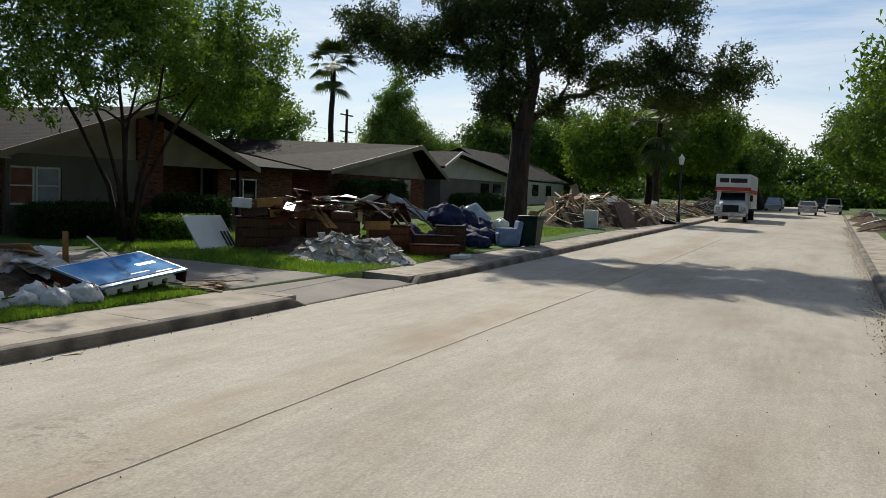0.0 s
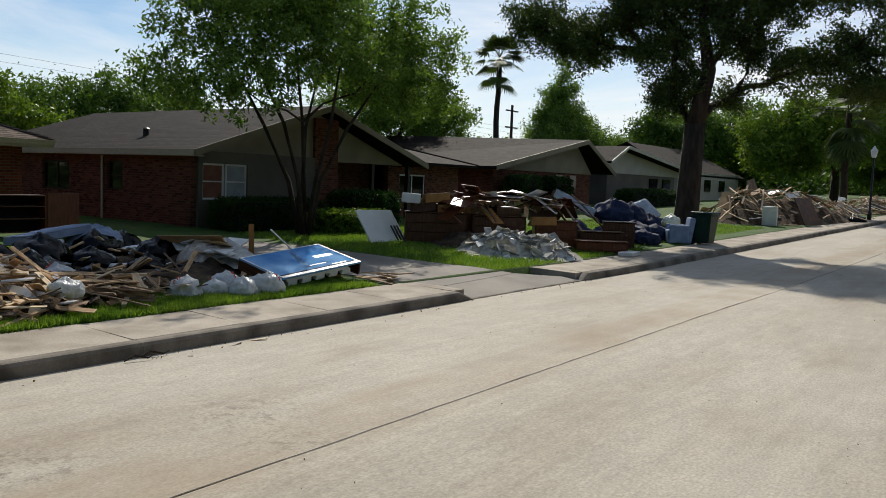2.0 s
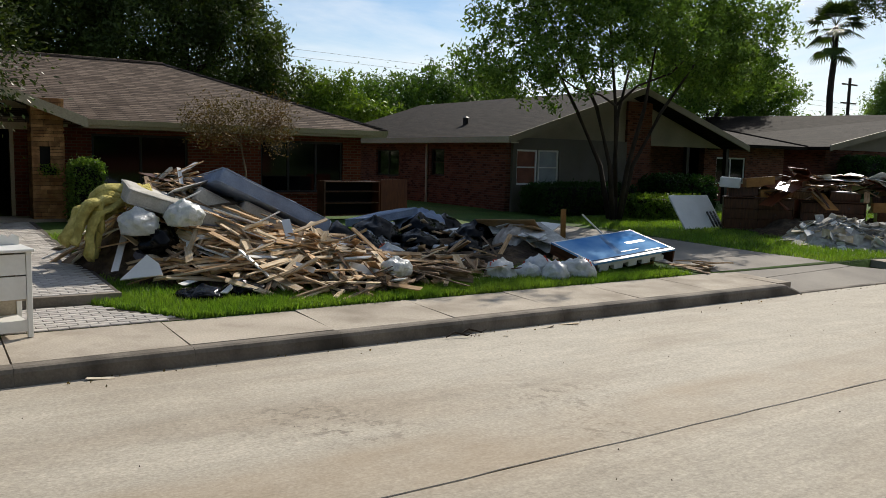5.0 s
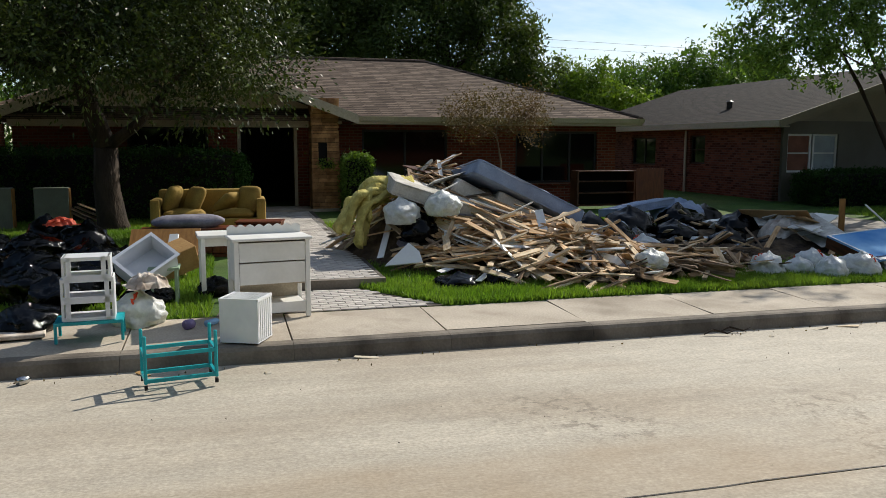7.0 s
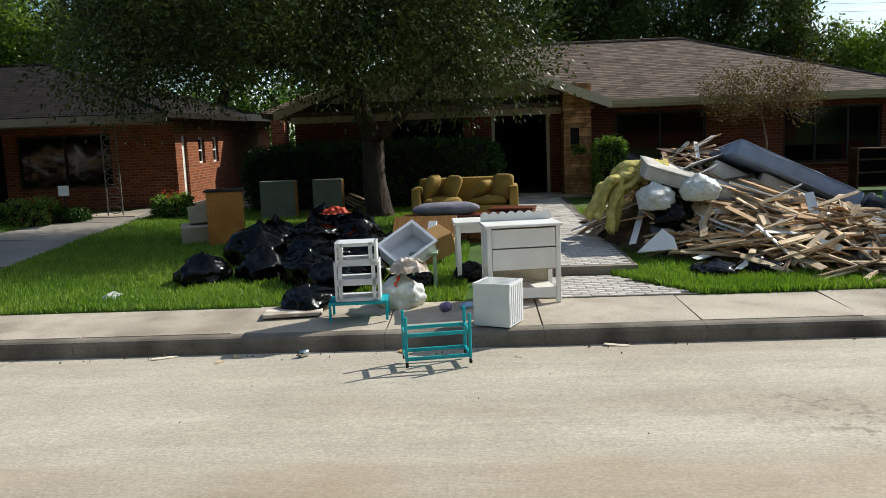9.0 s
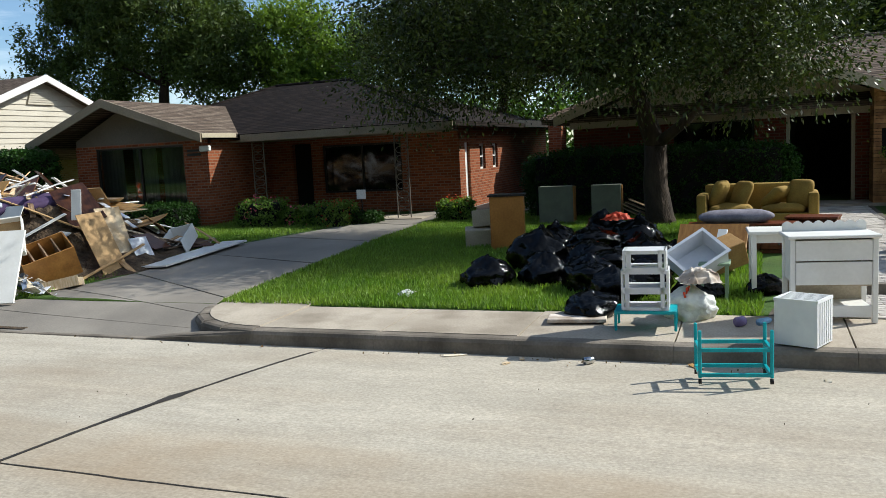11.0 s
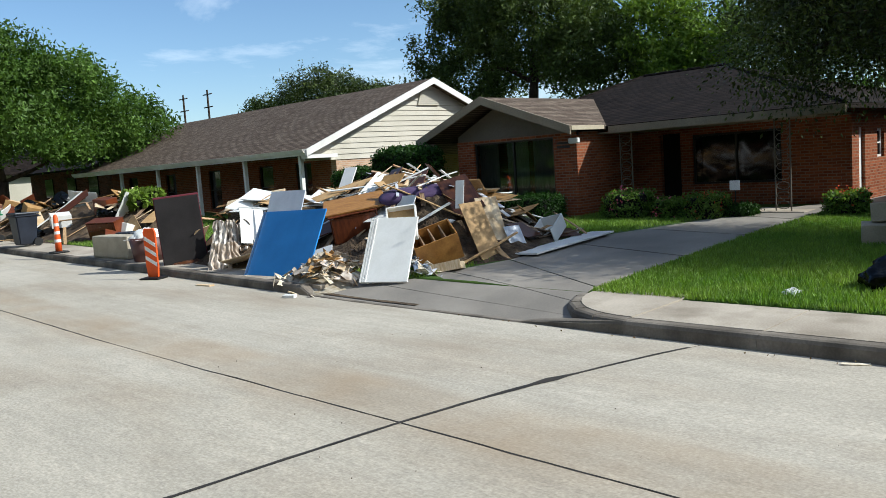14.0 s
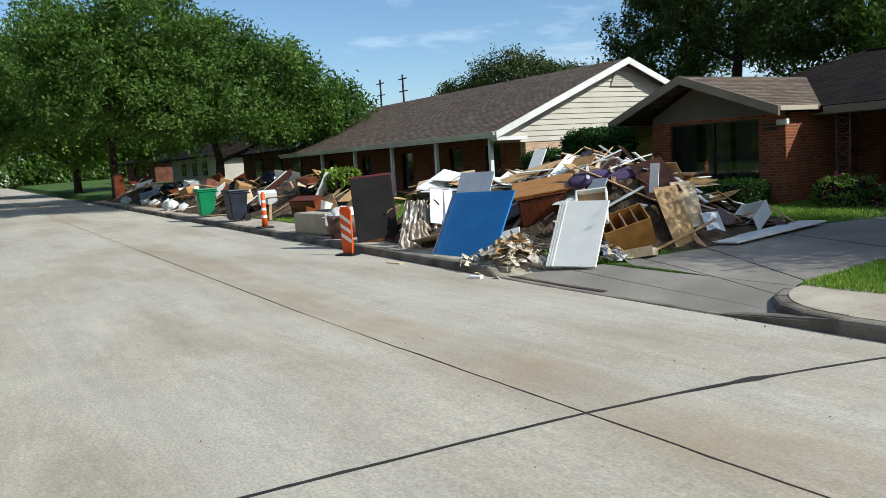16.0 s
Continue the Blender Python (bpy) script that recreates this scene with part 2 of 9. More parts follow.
# rusty stain that follows the west side of the long joint
sp_, b1_, b2_, tx_, m2_, mu_, mv_, mx_ = n_.new("ShaderNodeSeparateXYZ"), n_.new("ShaderNodeMapRange"), n_.new("ShaderNodeMapRange"), n_.new("ShaderNodeTexNoise"), n_.new("ShaderNodeMapRange"), n_.new("ShaderNodeMath"), n_.new("ShaderNodeMath"), n_.new("ShaderNodeMix")
l_.new(tc_.outputs["Object"], sp_.inputs["Vector"])
b1_.inputs["From Min"].default_value, b1_.inputs["From Max"].default_value = 2.75, 3.0
b2_.inputs["From Min"].default_value, b2_.inputs["From Max"].default_value = 3.95, 3.7
for b_ in (b1_, b2_):
    l_.new(sp_.outputs["X"], b_.inputs["Value"])
tx_.inputs["Scale"].default_value, tx_.inputs["Detail"].default_value = 0.8, 8
l_.new(tc_.outputs["Object"], tx_.inputs["Vector"])
m2_.inputs["From Min"].default_value, m2_.inputs["From Max"].default_value, m2_.inputs["To Min"].default_value, m2_.inputs["To Max"].default_value = 0.4, 0.65, 0.12, 0.42
l_.new(tx_.outputs["Fac"], m2_.inputs["Value"])
for nd_ in (mu_, mv_):
    nd_.operation = "MULTIPLY"
l_.new(b1_.outputs["Result"], mu_.inputs[0])
l_.new(b2_.outputs["Result"], mu_.inputs[1])
l_.new(mu_.outputs["Value"], mv_.inputs[0])
l_.new(m2_.outputs["Result"], mv_.inputs[1])
mx_.data_type = "RGBA"
mx_.inputs["B"].default_value = rgb("957d5f")
l_.new(mv_.outputs["Value"], mx_.inputs["Factor"])
l_.new(src_, mx_.inputs["A"])
src_ = mx_.outputs["Result"]
l_.new(src_, n_["Principled BSDF"].inputs["Base Color"])
M_tar = material("joint_tar", "2c2824", "3b3630", rough=0.7, scale=2, fine=30)
M_walk = material("pavement_concrete", "b3a898", "9a8f80", rough=0.9, scale=0.9, fine=45, bump=0.3, dirt="6f6455", dirt_amount=0.6, dirt_scale=1.6, var=0.06)
M_kerb = material("kerb_concrete", "877e72", "645c52", rough=0.9, scale=1.6, fine=40, bump=0.4, dirt="37322c", dirt_amount=0.9, dirt_scale=1.3, var=0.1)
M_drive = material("driveway_concrete", "90897f", "79736b", rough=0.88, scale=0.6, fine=50, bump=0.25, dirt="6f6962", dirt_amount=0.4, dirt_scale=0.9)
M_ground = material("lawn_soil", "43601d", "324a16", rough=0.95, scale=1.2, fine=25, bump=0.6, dirt="5d6127", dirt_amount=0.5, dirt_scale=0.5, bump_dist=0.04)
M_grass = material("grass_blades", "668532", "7e9540", rough=0.6, scale=0.9, fine=8, bump=0, var=0.35, island=True, translucent=0.35)
M_brick = courses("red_brick", "7c4231", "58291f", "6b5c50", 0.21, 0.072, 0.011)
M_brick_b = courses("mottled_brick", "80503f", "40251d", "66534a", 0.21, 0.072, 0.012)
M_brick_c = courses("orange_brick", "925539", "6c3a27", "83705f", 0.21, 0.072, 0.011)
M_brick_tan = courses("tan_brick", "c3a489", "a98468", "b9ab9a", 0.21, 0.072, 0.011)
M_roof_a = courses("brown_shingle", "7b6c60", "4b4038", "241f1b", 0.3, 0.05, 0.009)
# on the southern brick house this darker tone stands for tree shade
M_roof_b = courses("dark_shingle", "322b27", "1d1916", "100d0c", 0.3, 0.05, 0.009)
M_roof_c = courses("pale_shingle", "7a6d60", "564a41", "2a2420", 0.3, 0.05, 0.009)
M_trim = material("beige_trim", "b5aa92", "a89d86", rough=0.6, scale=1, fine=30, bump=0.05)
M_white = material("white_paint", "e4e2dc", "d6d3cc", rough=0.45, scale=2, fine=40, bump=0.05, grain=(0.96, 1.02), dirt="b2ada2", dirt_amount=0.3)
M_siding = material("cream_siding", "bbb4a5", "b0a999", rough=0.6, scale=1, fine=40, bump=0.05, var=0.02)
M_trim_d = material("taupe_trim", "8a7f6c", "7b705e", rough=0.65, scale=1, fine=30, bump=0.05)
M_gray = material("gray_siding", "6a6358", "5c564c", rough=0.7, scale=1, fine=30, bump=0.05)
# near-black colour stands in for shade in rooms, shrubs and hollows
M_dark = material("near_black_shade", "15120f", "0d0b0a", rough=0.9, scale=1)
M_glass = glass_pane("window_glass", "101214")
M_frame = material("dark_window_frame", "2b2724", "221f1c", rough=0.5, scale=3)
M_curtain = material("grey_curtain", "a9abaa", "8d8f8e", rough=0.9, scale=6, stretch=(1, 12, 0.2))
M_bark = material("bark", "43382e", "2c241d", rough=0.95, scale=6, fine=30, bump=0.8, stretch=(1, 1, 0.3), bump_dist=0.03)
M_bark_l = material("pale_bark", "8a7460", "5e4a3a", rough=0.85, scale=5, fine=25, bump=0.4, stretch=(1, 1, 0.3))
M_leaf_oak = material("oak_leaves", "5f783a", "435a29", rough=0.5, scale=0.5, fine=3, bump=0, var=0.4, island=True, translucent=0.34, spec=0.15)
M_leaf_myrtle = material("myrtle_leaves", "6f8645", "526b31", rough=0.5, scale=0.6, fine=3, bump=0, var=0.45, island=True, translucent=0.4, spec=0.15)
M_leaf_mag = material("magnolia_leaves", "4d582b", "2a3618", rough=0.42, scale=0.7, fine=3, bump=0, var=0.6, island=True, translucent=0.12, spec=0.2)
M_leaf_bright = material("bright_leaves", "74893a", "586f2c", rough=0.5, scale=0.5, fine=3, bump=0, var=0.4, island=True, translucent=0.3, spec=0.15)
M_leaf_dark = material("dark_leaves", "525f33", "394626", rough=0.5, scale=0.4, fine=3, bump=0, var=0.4, island=True, translucent=0.25, spec=0.15)
M_leaf_dry = material("dry_leaves", "6b5238", "57502c", rough=0.7, scale=0.8, fine=3, bump=0, var=0.4, island=True, translucent=0.2)
M_palm = material("palm_fronds", "4c5b2a", "38461f", rough=0.5, scale=1, fine=5, bump=0, var=0.3, island=True, translucent=0.2)
M_hedge = material("hedge_leaves", "385226", "27401a", rough=0.5, scale=1, fine=4, bump=0, var=0.45, island=True, translucent=0.2, spec=0.15)

# ---------------------------------------------------------------- lie of the land
ROAD_W = 9.3
WALK_W = 1.3
JOINT_X = 3.7


def gx(y):
    return 0.02 * max(0.0, y - 10)


def gz(y):
    return 0.014 * max(0.0, y - 14) + 0.014 * max(0.0, -y - 14) if abs(y) < 150 else 0.014 * 136


def section(s):
    """Height across the street: s runs from the west kerb to the east."""
    if 0 <= s <= ROAD_W:
        return -0.06 + 0.07 * (1 - ((s - ROAD_W / 2) / (ROAD_W / 2)) ** 2)
    d = -s if s < 0 else s - ROAD_W
    if d < 0.16:
        return 0.10
    if d < WALK_W:
        return 0.10 + 0.02 * (d - 0.16)
    return 0.123 + min(0.028 * (d - WALK_W), 0.32)


def ground_z(x, y):
    return section(x - gx(y)) + gz(y)


def on(x, y, up=0.0):
    return (x, y, ground_z(x, y) + up)


ys = sorted({-700, -400, -250, -150, *range(-120, 121, 4), 150, 250, 400, 700})
ss = [-700, -300, -120, -60, -30, -22, -18, -15, -13, -11, -9, -7, -5, -3.5, -2.4, -1.5, -1.3, -1.29, -0.16, 0, 3, 6, 9.3, 9.46, 10.59, 10.6, 12, 16, 22, 40, 90, 300, 700]


def sheet_z(s, y):
    sunk = 0.3 if -1.295 < s < 10.595 else 0.0
    return section(s) + gz(y) - sunk


gv = np.array([(s + gx(y), y, sheet_z(s, y)) for y in ys for s in ss])
nx = len(ss)
gq = np.array([(j * nx + i, j * nx + i + 1, (j + 1) * nx + i + 1, (j + 1) * nx + i) for j in range(len(ys) - 1) for i in range(nx - 1)])
ground = part("ground", arrays("ground", gv, gq), M_ground)
tagged(ground, "mown green front lawns rising gently from the street", "lawn", kind="structure")

# drives: spans of the west kerb that are dropped
DROPS = [(7.9, 12.1), (-15.4, -9.4)]


def dropped(y):
    return any(a < y < b for a, b in DROPS)


# ---------------------------------------------------------------- houses
def wall_y(bm, x0, x1, y0, y1, z0, z1, holes=()):
    """A wall along y between x0 and x1 thick, with rectangular holes (ya, yb, za, zb)."""
    cuts = sorted({y0, y1, *[h[0] for h in holes], *[h[1] for h in holes]})
    for a, b in zip(cuts, cuts[1:]):
        inside = sorted([h for h in holes if h[0] <= a and h[1] >= b], key=lambda h: h[2])
        z = z0
        for h in inside:
            if h[2] > z + 1e-4:
                add_box(bm, x0, x1, a, b, z, h[2])
            z = h[3]
        if z1 > z + 1e-4:
            add_box(bm, x0, x1, a, b, z, z1)


def wall_x(bm, x0, x1, y0, y1, z0, z1, holes=()):
    """The same along x: holes are (xa, xb, za, zb)."""
    t = bmesh.new()
    wall_y(t, y0, y1, x0, x1, z0, z1, holes)
    for v in t.verts:
        v.co.x, v.co.y = v.co.y, v.co.x
    bmesh.ops.reverse_faces(t, faces=t.faces[:])
    me = bpy.data.meshes.new("t")
    t.to_mesh(me)
    bm.from_mesh(me)
    t.free()
    bpy.data.meshes.remove(me)


def wall(parent, mat, kind, *args):
    """One wall of a house as a part of its own."""
    b = bmesh.new()
    kind(b, *args)
    return part("wall", b, mat, parent)


def window(parent, x, y0, y1, z0, z1, face="x", panes=2, frame_mat=None, pane_mat=None, inset=0.08, label="", sashes=1):
    """A window in a wall: frame, mullions and panes. face x looks to +x, y to -y or +y by the sign of inset."""
    fm, pm = frame_mat or M_frame, pane_mat or M_glass
    w = 0.055
    bm = bmesh.new()
    spans = [(y0, y1, z0, z0 + w), (y0, y1, z1 - w, z1), (y0, y0 + w, z0 + w, z1 - w), (y1 - w, y1, z0 + w, z1 - w)]
    for k in range(1, panes):
        c = y0 + (y1 - y0) * k / panes
        spans.append((c - w / 2, c + w / 2, z0 + w, z1 - w))
    if sashes > 1:
        c = (z0 + z1) / 2
        spans.append((y0 + w, y1 - w, c - 0.02, c + 0.02))
    for a, b, c, d in spans:
        if face == "x":
            add_box(bm, x - 0.10, x - 0.04, a, b, c, d)
        else:
            add_box(bm, a, b, x - 0.03, x + 0.03, c, d)
    win = part("window", bm, fm, parent, label)
    for k in range(panes):
        a, b = y0 + (y1 - y0) * k / panes + 0.01, y0 + (y1 - y0) * (k + 1) / panes - 0.01
        g = boxes((x - 0.08, x - 0.07, a, b, z0 + 0.01, z1 - 0.01)) if face == "x" else boxes((a, b, x - 0.005, x + 0.005, z0 + 0.01, z1 - 0.01))
        part("pane", g, pm, win)
    return win


def sill(parent, x, y0, y1, z, mat):
    part("window_sill", boxes((x - 0.02, x + 0.07, y0 - 0.05, y1 + 0.05, z - 0.06, z)), mat, parent)


def fascia(parent, a, b, h=0.17, t=0.03, mat=None, name="fascia"):
    """A board under a roof edge, from a to b."""
    a, b = Vector(a), Vector(b)
    d = (b - a).normalized()
    side = d.cross(Vector((0, 0, 1))).normalized() * t
    vs = [a, b, b - Vector((0, 0, h)), a - Vector((0, 0, h))]
    vs += [v + side for v in vs]
    part(name, poly(vs, [(0, 1, 2, 3), (4, 5, 6, 7), (0, 1, 5, 4), (1, 2, 6, 5), (2, 3, 7, 6), (3, 0, 4, 7)]), mat or M_trim, parent)


def rake(parent, a, b, out, h=0.2, mat=None):
    """A sloping board along a gable's edge, proud of the roof's end on its outer side."""
    a, b = Vector(a), Vector(b)
    o, t = Vector(out) * 0.004, Vector(out) * 0.05
    vs = [a + o, b + o, b + o - Vector((0, 0, h)), a + o - Vector((0, 0, h))]
    vs += [v + t for v in vs]
    part("rake_board", poly(vs, [(0, 1, 2, 3), (4, 5, 6, 7), (0, 1, 5, 4), (1, 2, 6, 5), (2, 3, 7, 6), (3, 0, 4, 7)]), mat or M_trim, parent)


def gutter(parent, a, b, mat):
    bm = bmesh.new()
    a, b = Vector(a), Vector(b)
    d = (b - a).normalized()
    o = Vector((d.y, -d.x, 0))
    prof = [(0, 0), (0, -0.11), (0.07, -0.12), (0.11, -0.02), (0.12, 0), (0.10, 0), (0.065, -0.1), (0.012, -0.1), (0.012, 0)]
    r = [[bm.verts.new(p + o * u + Vector((0, 0, v))) for u, v in prof] for p in (a, b)]
    k = len(prof)
    for i in range(k):
        bm.faces.new((r[0][i], r[0][(i + 1) % k], r[1][(i + 1) % k], r[1][i]))
    bm.faces.new(r[0])
    bm.faces.new(r[1][::-1])
    part("gutter", bm, mat, parent)


def hip_roof(parent, x0, x1, y0, y1, ez, rx, ry0, ry1, rz, mat, thick=0.12, gable0=False, gable1=False):
    """A roof with its ridge along y at rx from ry0 to ry1; eaves rectangle x0 < x1 (x1 faces the street)."""
    r0, r1 = (rx, ry0, rz), (rx, ry1, rz)
    part("roof", slab([(x1, y0, ez), (x1, y1, ez), r1, r0], thick), mat, parent)
    part("roof", slab([(x0, y1, ez), (x0, y0, ez), r0, r1], thick), mat, parent)
    if not gable1:
        part("roof", slab([(x1, y1, ez), (x0, y1, ez), r1], thick), mat, parent)
    if not gable0:
        part("roof", slab([(x0, y0, ez), (x1, y0, ez), r0], thick), mat, parent)
    bm = bmesh.new()
    tube(bm, [(rx, ry0, rz + 0.01), (rx, ry1, rz + 0.01)], [0.06, 0.06], 6)
    for c, r in (((x1, y1, ez), r1), ((x1, y0, ez), r0)):
        if (c[1] == y1 and not gable1) or (c[1] == y0 and not gable0):
            tube(bm, [c, r], [0.05, 0.05], 6)
    part("ridge_cap", bm, mat, parent)


def house(name, label, z):
    return thing(name, pose(0, 0, 0), label, "house")


FL = 0.38
# --- house with the stone pier
HA = house("brick_house", "low red brick house with brown shingle roof and open door", 0)
holesA = [(-5.9, -4.1, 1.0, 2.38), (-3.35, -2.1, FL, 2.38), (-0.42, 1.78, 0.75, 2.33), (3.63, 5.96, 0.95, 2.3)]
wall(HA, M_brick, wall_y, -12.85, -12.6, -8.3, 6.5, 0.0, 2.6, holesA)
wall(HA, M_brick, wall_x, -21.5, -12.85, 6.25, 6.5, 0.0, 2.6)
wall(HA, M_brick, wall_x, -21.5, -12.85, -8.3, -8.05, 0.0, 2.6)
wall(HA, M_brick, wall_y, -21.5, -21.25, -8.05, 6.25, 0.0, 2.6)
# floor, inner wall and door leaf carry the room's shade in their colour
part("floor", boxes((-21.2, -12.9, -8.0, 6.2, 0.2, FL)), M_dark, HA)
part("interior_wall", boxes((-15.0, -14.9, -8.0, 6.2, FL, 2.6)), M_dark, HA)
for a, b, z0, z1, k in ((-5.9, -4.1, 1.0, 2.38, 2), (-0.42, 1.78, 0.75, 2.33, 2), (3.63, 5.96, 0.95, 2.3, 3)):
    window(HA, -12.62, a, b, z0, z1, panes=k)
    sill(HA, -12.6, a, b, z0, M_brick)
part("door_frame", boxes((-12.8, -12.57, -3.43, -3.35, FL, 2.46), (-12.8, -12.57, -2.1, -2.02, FL, 2.46), (-12.8, -12.57, -3.35, -2.1, 2.38, 2.46)), M_trim, HA)
part("open_door", box(0.045, 1.15, 1.95, 0.004), M_dark, HA, "door standing open inward, near-black for the room's shade", pose(-13.4, -3.3, FL, 0, 0, 80))
hip_roof(HA, -22.3, -11.8, -8.9, 6.85, 2.62, -17.0, -5.0, 2.3, 4.45, M_roof_a)
# gable over the entrance
ax, ay, az = -11.3, -4.6, 4.08
part("gable_roof", slab([(ax, -0.72, 2.62), (-15.5, -0.72, 2.62), (-17, ay, az), (ax, ay, az)], 0.1), M_roof_a, HA)
part("gable_roof", slab([(-15.5, -8.48, 2.62), (ax, -8.48, 2.62), (ax, ay, az), (-17, ay, az)], 0.1), M_roof_a, HA)
part("gable_wall", prism([(-8.3, 2.45), (-0.95, 2.45), (-0.95, 2.55), (ay, 3.97), (-8.3, 2.5)], 0, 0.1), M_trim, HA, "beige painted gable board", Matrix(((0, 0, 1, -12.45), (1, 0, 0, 0), (0, 1, 0, 0), (0, 0, 0, 1))))
part("beam", boxes((-12.5, -12.2, -8.3, -1.2, 2.36, 2.56)), M_trim, HA)
for s in (-0.72, -8.48):
    rake(HA, (ax, s, 2.64), (ax, ay, az + 0.02), (1, 0, 0), 0.22)
part("soffit", boxes((-12.6, -11.85, -0.7, 6.8, 2.44, 2.48)), M_trim, HA)
fascia(HA, (-11.8, -0.7, 2.6), (-11.8, 6.85, 2.6), 0.16)
gutter(HA, (-11.78, -0.7, 2.62), (-11.78, 6.85, 2.62), M_trim)
part("porch_slab", boxes((-12.55, -11.4, -3.9, -1.0, 0.2, 0.46)), M_walk, HA)
# stone pier: each ledge stone its own piece
# near-black core puts the niche's shade into the colour
pier = part("stone_pier", boxes((-12.22, -11.63, -1.74, -1.17, 0.2, 2.9)), M_dark, HA, "pier of thin tan ledge stones with a small niche")
M_stone = material("ledge_stone", "b1875a", "7f5a3a", rough=0.85, scale=5, fine=40, bump=0.4, var=0.35)
z = 0.2
while z < 2.95:
    h = rng.uniform(0.06, 0.11)
    y = -1.78
    while y < -1.13 - 0.03:
        w = min(rng.uniform(0.14, 0.45), -1.13 - y)
        if 1.45 < z < 2.0 and y < -1.3:
            # the courses break off at the niche
            if y < -1.62:
                w = -1.62 - y
            else:
                y, w = -1.42, -1.13 + 1.42
        d = rng.uniform(0.0, 0.035)
        part("stone", boxes((-12.25, -11.6 + d, y + 0.004, y + w - 0.004, z + 0.004, z + h - 0.004)), M_stone, pier)
        y += w
    z += h

# --- house to the north: gable to the street, mottled brick side
HB = house("gabled_brick_house", "mottled brick house with dark shingle gable roof and shaded porch", 0)
wall(HB, M_brick_b, wall_x, -24, -11.6, 10.75, 11.0, 0.0, 2.5, [(-19.6, -17.9, 1.25, 2.2), (-15.75, -14.9, 1.35, 2.25)])
wall(HB, M_brick_b, wall_y, -24, -23.75, 11.0, 26, 0.0, 2.5)
wall(HB, M_brick_b, wall_y, -13.9, -13.65, 16.7, 20.8, 0.0, 2.6, [(17.4, 18.4, FL, 2.4)])
wall(HB, M_brick_b, wall_y, -12.9, -12.65, 20.8, 25.6, 0.1, 2.6, [(21.5, 23.2, 1.2, 2.2)])
wall(HB, M_brick_b, wall_x, -24, -12.9, 25.4, 25.6, 0.1, 2.6)
wall(HB, M_brick_b, wall_y, -11.75, -11.5, 15.6, 16.7, 0.0, 3.9)
wall(HB, M_gray, wall_y, -11.75, -11.5, 10.95, 15.6, 0.0, 2.6, [(11.1, 12.75, 1.2, 2.25)])
part("wall", boxes((-13.65, -11.75, 16.5, 16.7, 0, 2.6)), M_gray, HB)
window(HB, -11.52, 11.1, 11.9, 1.2, 2.25, panes=1, sashes=2, frame_mat=M_white, pane_mat=material("red_blind", "8a5a48", "74483a", rough=0.7))
window(HB, -11.52, 11.95, 12.75, 1.2, 2.25, panes=1, sashes=2, frame_mat=M_white, pane_mat=material("pale_blind", "9aa0a2", "8a9092", rough=0.5))
window(HB, 10.85, -19.6, -17.9, 1.25, 2.2, face="y", panes=2)
window(HB, 10.85, -15.75, -14.9, 1.35, 2.25, face="y", panes=1, sashes=2)
window(HB, -12.65, 21.5, 23.2, 1.2, 2.2, panes=2, frame_mat=M_white)
# door coloured near-black for the shade of the porch recess
part("door", boxes((-13.8, -13.75, 17.4, 18.4, FL, 2.4)), M_dark, HB)
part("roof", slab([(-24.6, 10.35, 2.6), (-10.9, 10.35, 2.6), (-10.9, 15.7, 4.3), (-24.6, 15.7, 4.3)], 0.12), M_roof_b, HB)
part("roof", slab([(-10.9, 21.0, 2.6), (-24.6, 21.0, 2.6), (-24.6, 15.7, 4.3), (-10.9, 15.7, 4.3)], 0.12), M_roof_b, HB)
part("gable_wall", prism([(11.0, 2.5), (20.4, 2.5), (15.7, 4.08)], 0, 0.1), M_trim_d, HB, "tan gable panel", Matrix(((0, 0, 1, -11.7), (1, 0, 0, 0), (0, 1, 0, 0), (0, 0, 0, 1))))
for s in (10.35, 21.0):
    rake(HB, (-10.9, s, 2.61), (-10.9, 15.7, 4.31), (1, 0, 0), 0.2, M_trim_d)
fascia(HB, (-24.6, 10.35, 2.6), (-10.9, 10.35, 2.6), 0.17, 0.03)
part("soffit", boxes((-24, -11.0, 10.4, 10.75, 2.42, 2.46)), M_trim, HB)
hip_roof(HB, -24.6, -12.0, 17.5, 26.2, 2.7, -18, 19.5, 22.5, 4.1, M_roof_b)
for y in (18.6, 20.7):
    part("porch_post", boxes((-11.75, -11.6, y, y + 0.14, 0.3, 2.5)), M_frame, HB)
bm = bmesh.new()
tube(bm, [(-15.4, 11.9, 2.95), (-15.4, 11.9, 3.3)], [0.09, 0.09], 10)
tube(bm, [(-15.4, 11.9, 3.3), (-15.4, 11.9, 3.36)], [0.14, 0.05], 10)
part("roof_vent", bm, M_frame, HB)
bm = bmesh.new()
tube(bm, [(-15.9, 10.68, 0.3), (-15.9, 10.68, 2.4)], [0.04, 0.04], 8)
part("downpipe", bm, M_trim, HB)

# --- houses further north
HE = house("gabled_house", "shaded tan house with a broad dark shingle gable roof", 0)
e = gz(33)
part("wall", boxes((-24, -13.0, 29.0, 39.5, 0, 2.6 + e)), M_brick_b, HE)
part("roof", slab([(-24.5, 28.0, 2.5 + e), (-12.2, 28.0, 2.5 + e), (-12.2, 37.4, 4.26 + e), (-24.5, 35.0, 4.4 + e)], 0.14), M_roof_b, HE)
part("roof", slab([(-12.2, 41.2, 2.6 + e), (-24.5, 41.2, 2.6 + e), (-24.5, 35.0, 4.4 + e), (-12.2, 37.4, 4.26 + e)], 0.14), M_roof_b, HE)
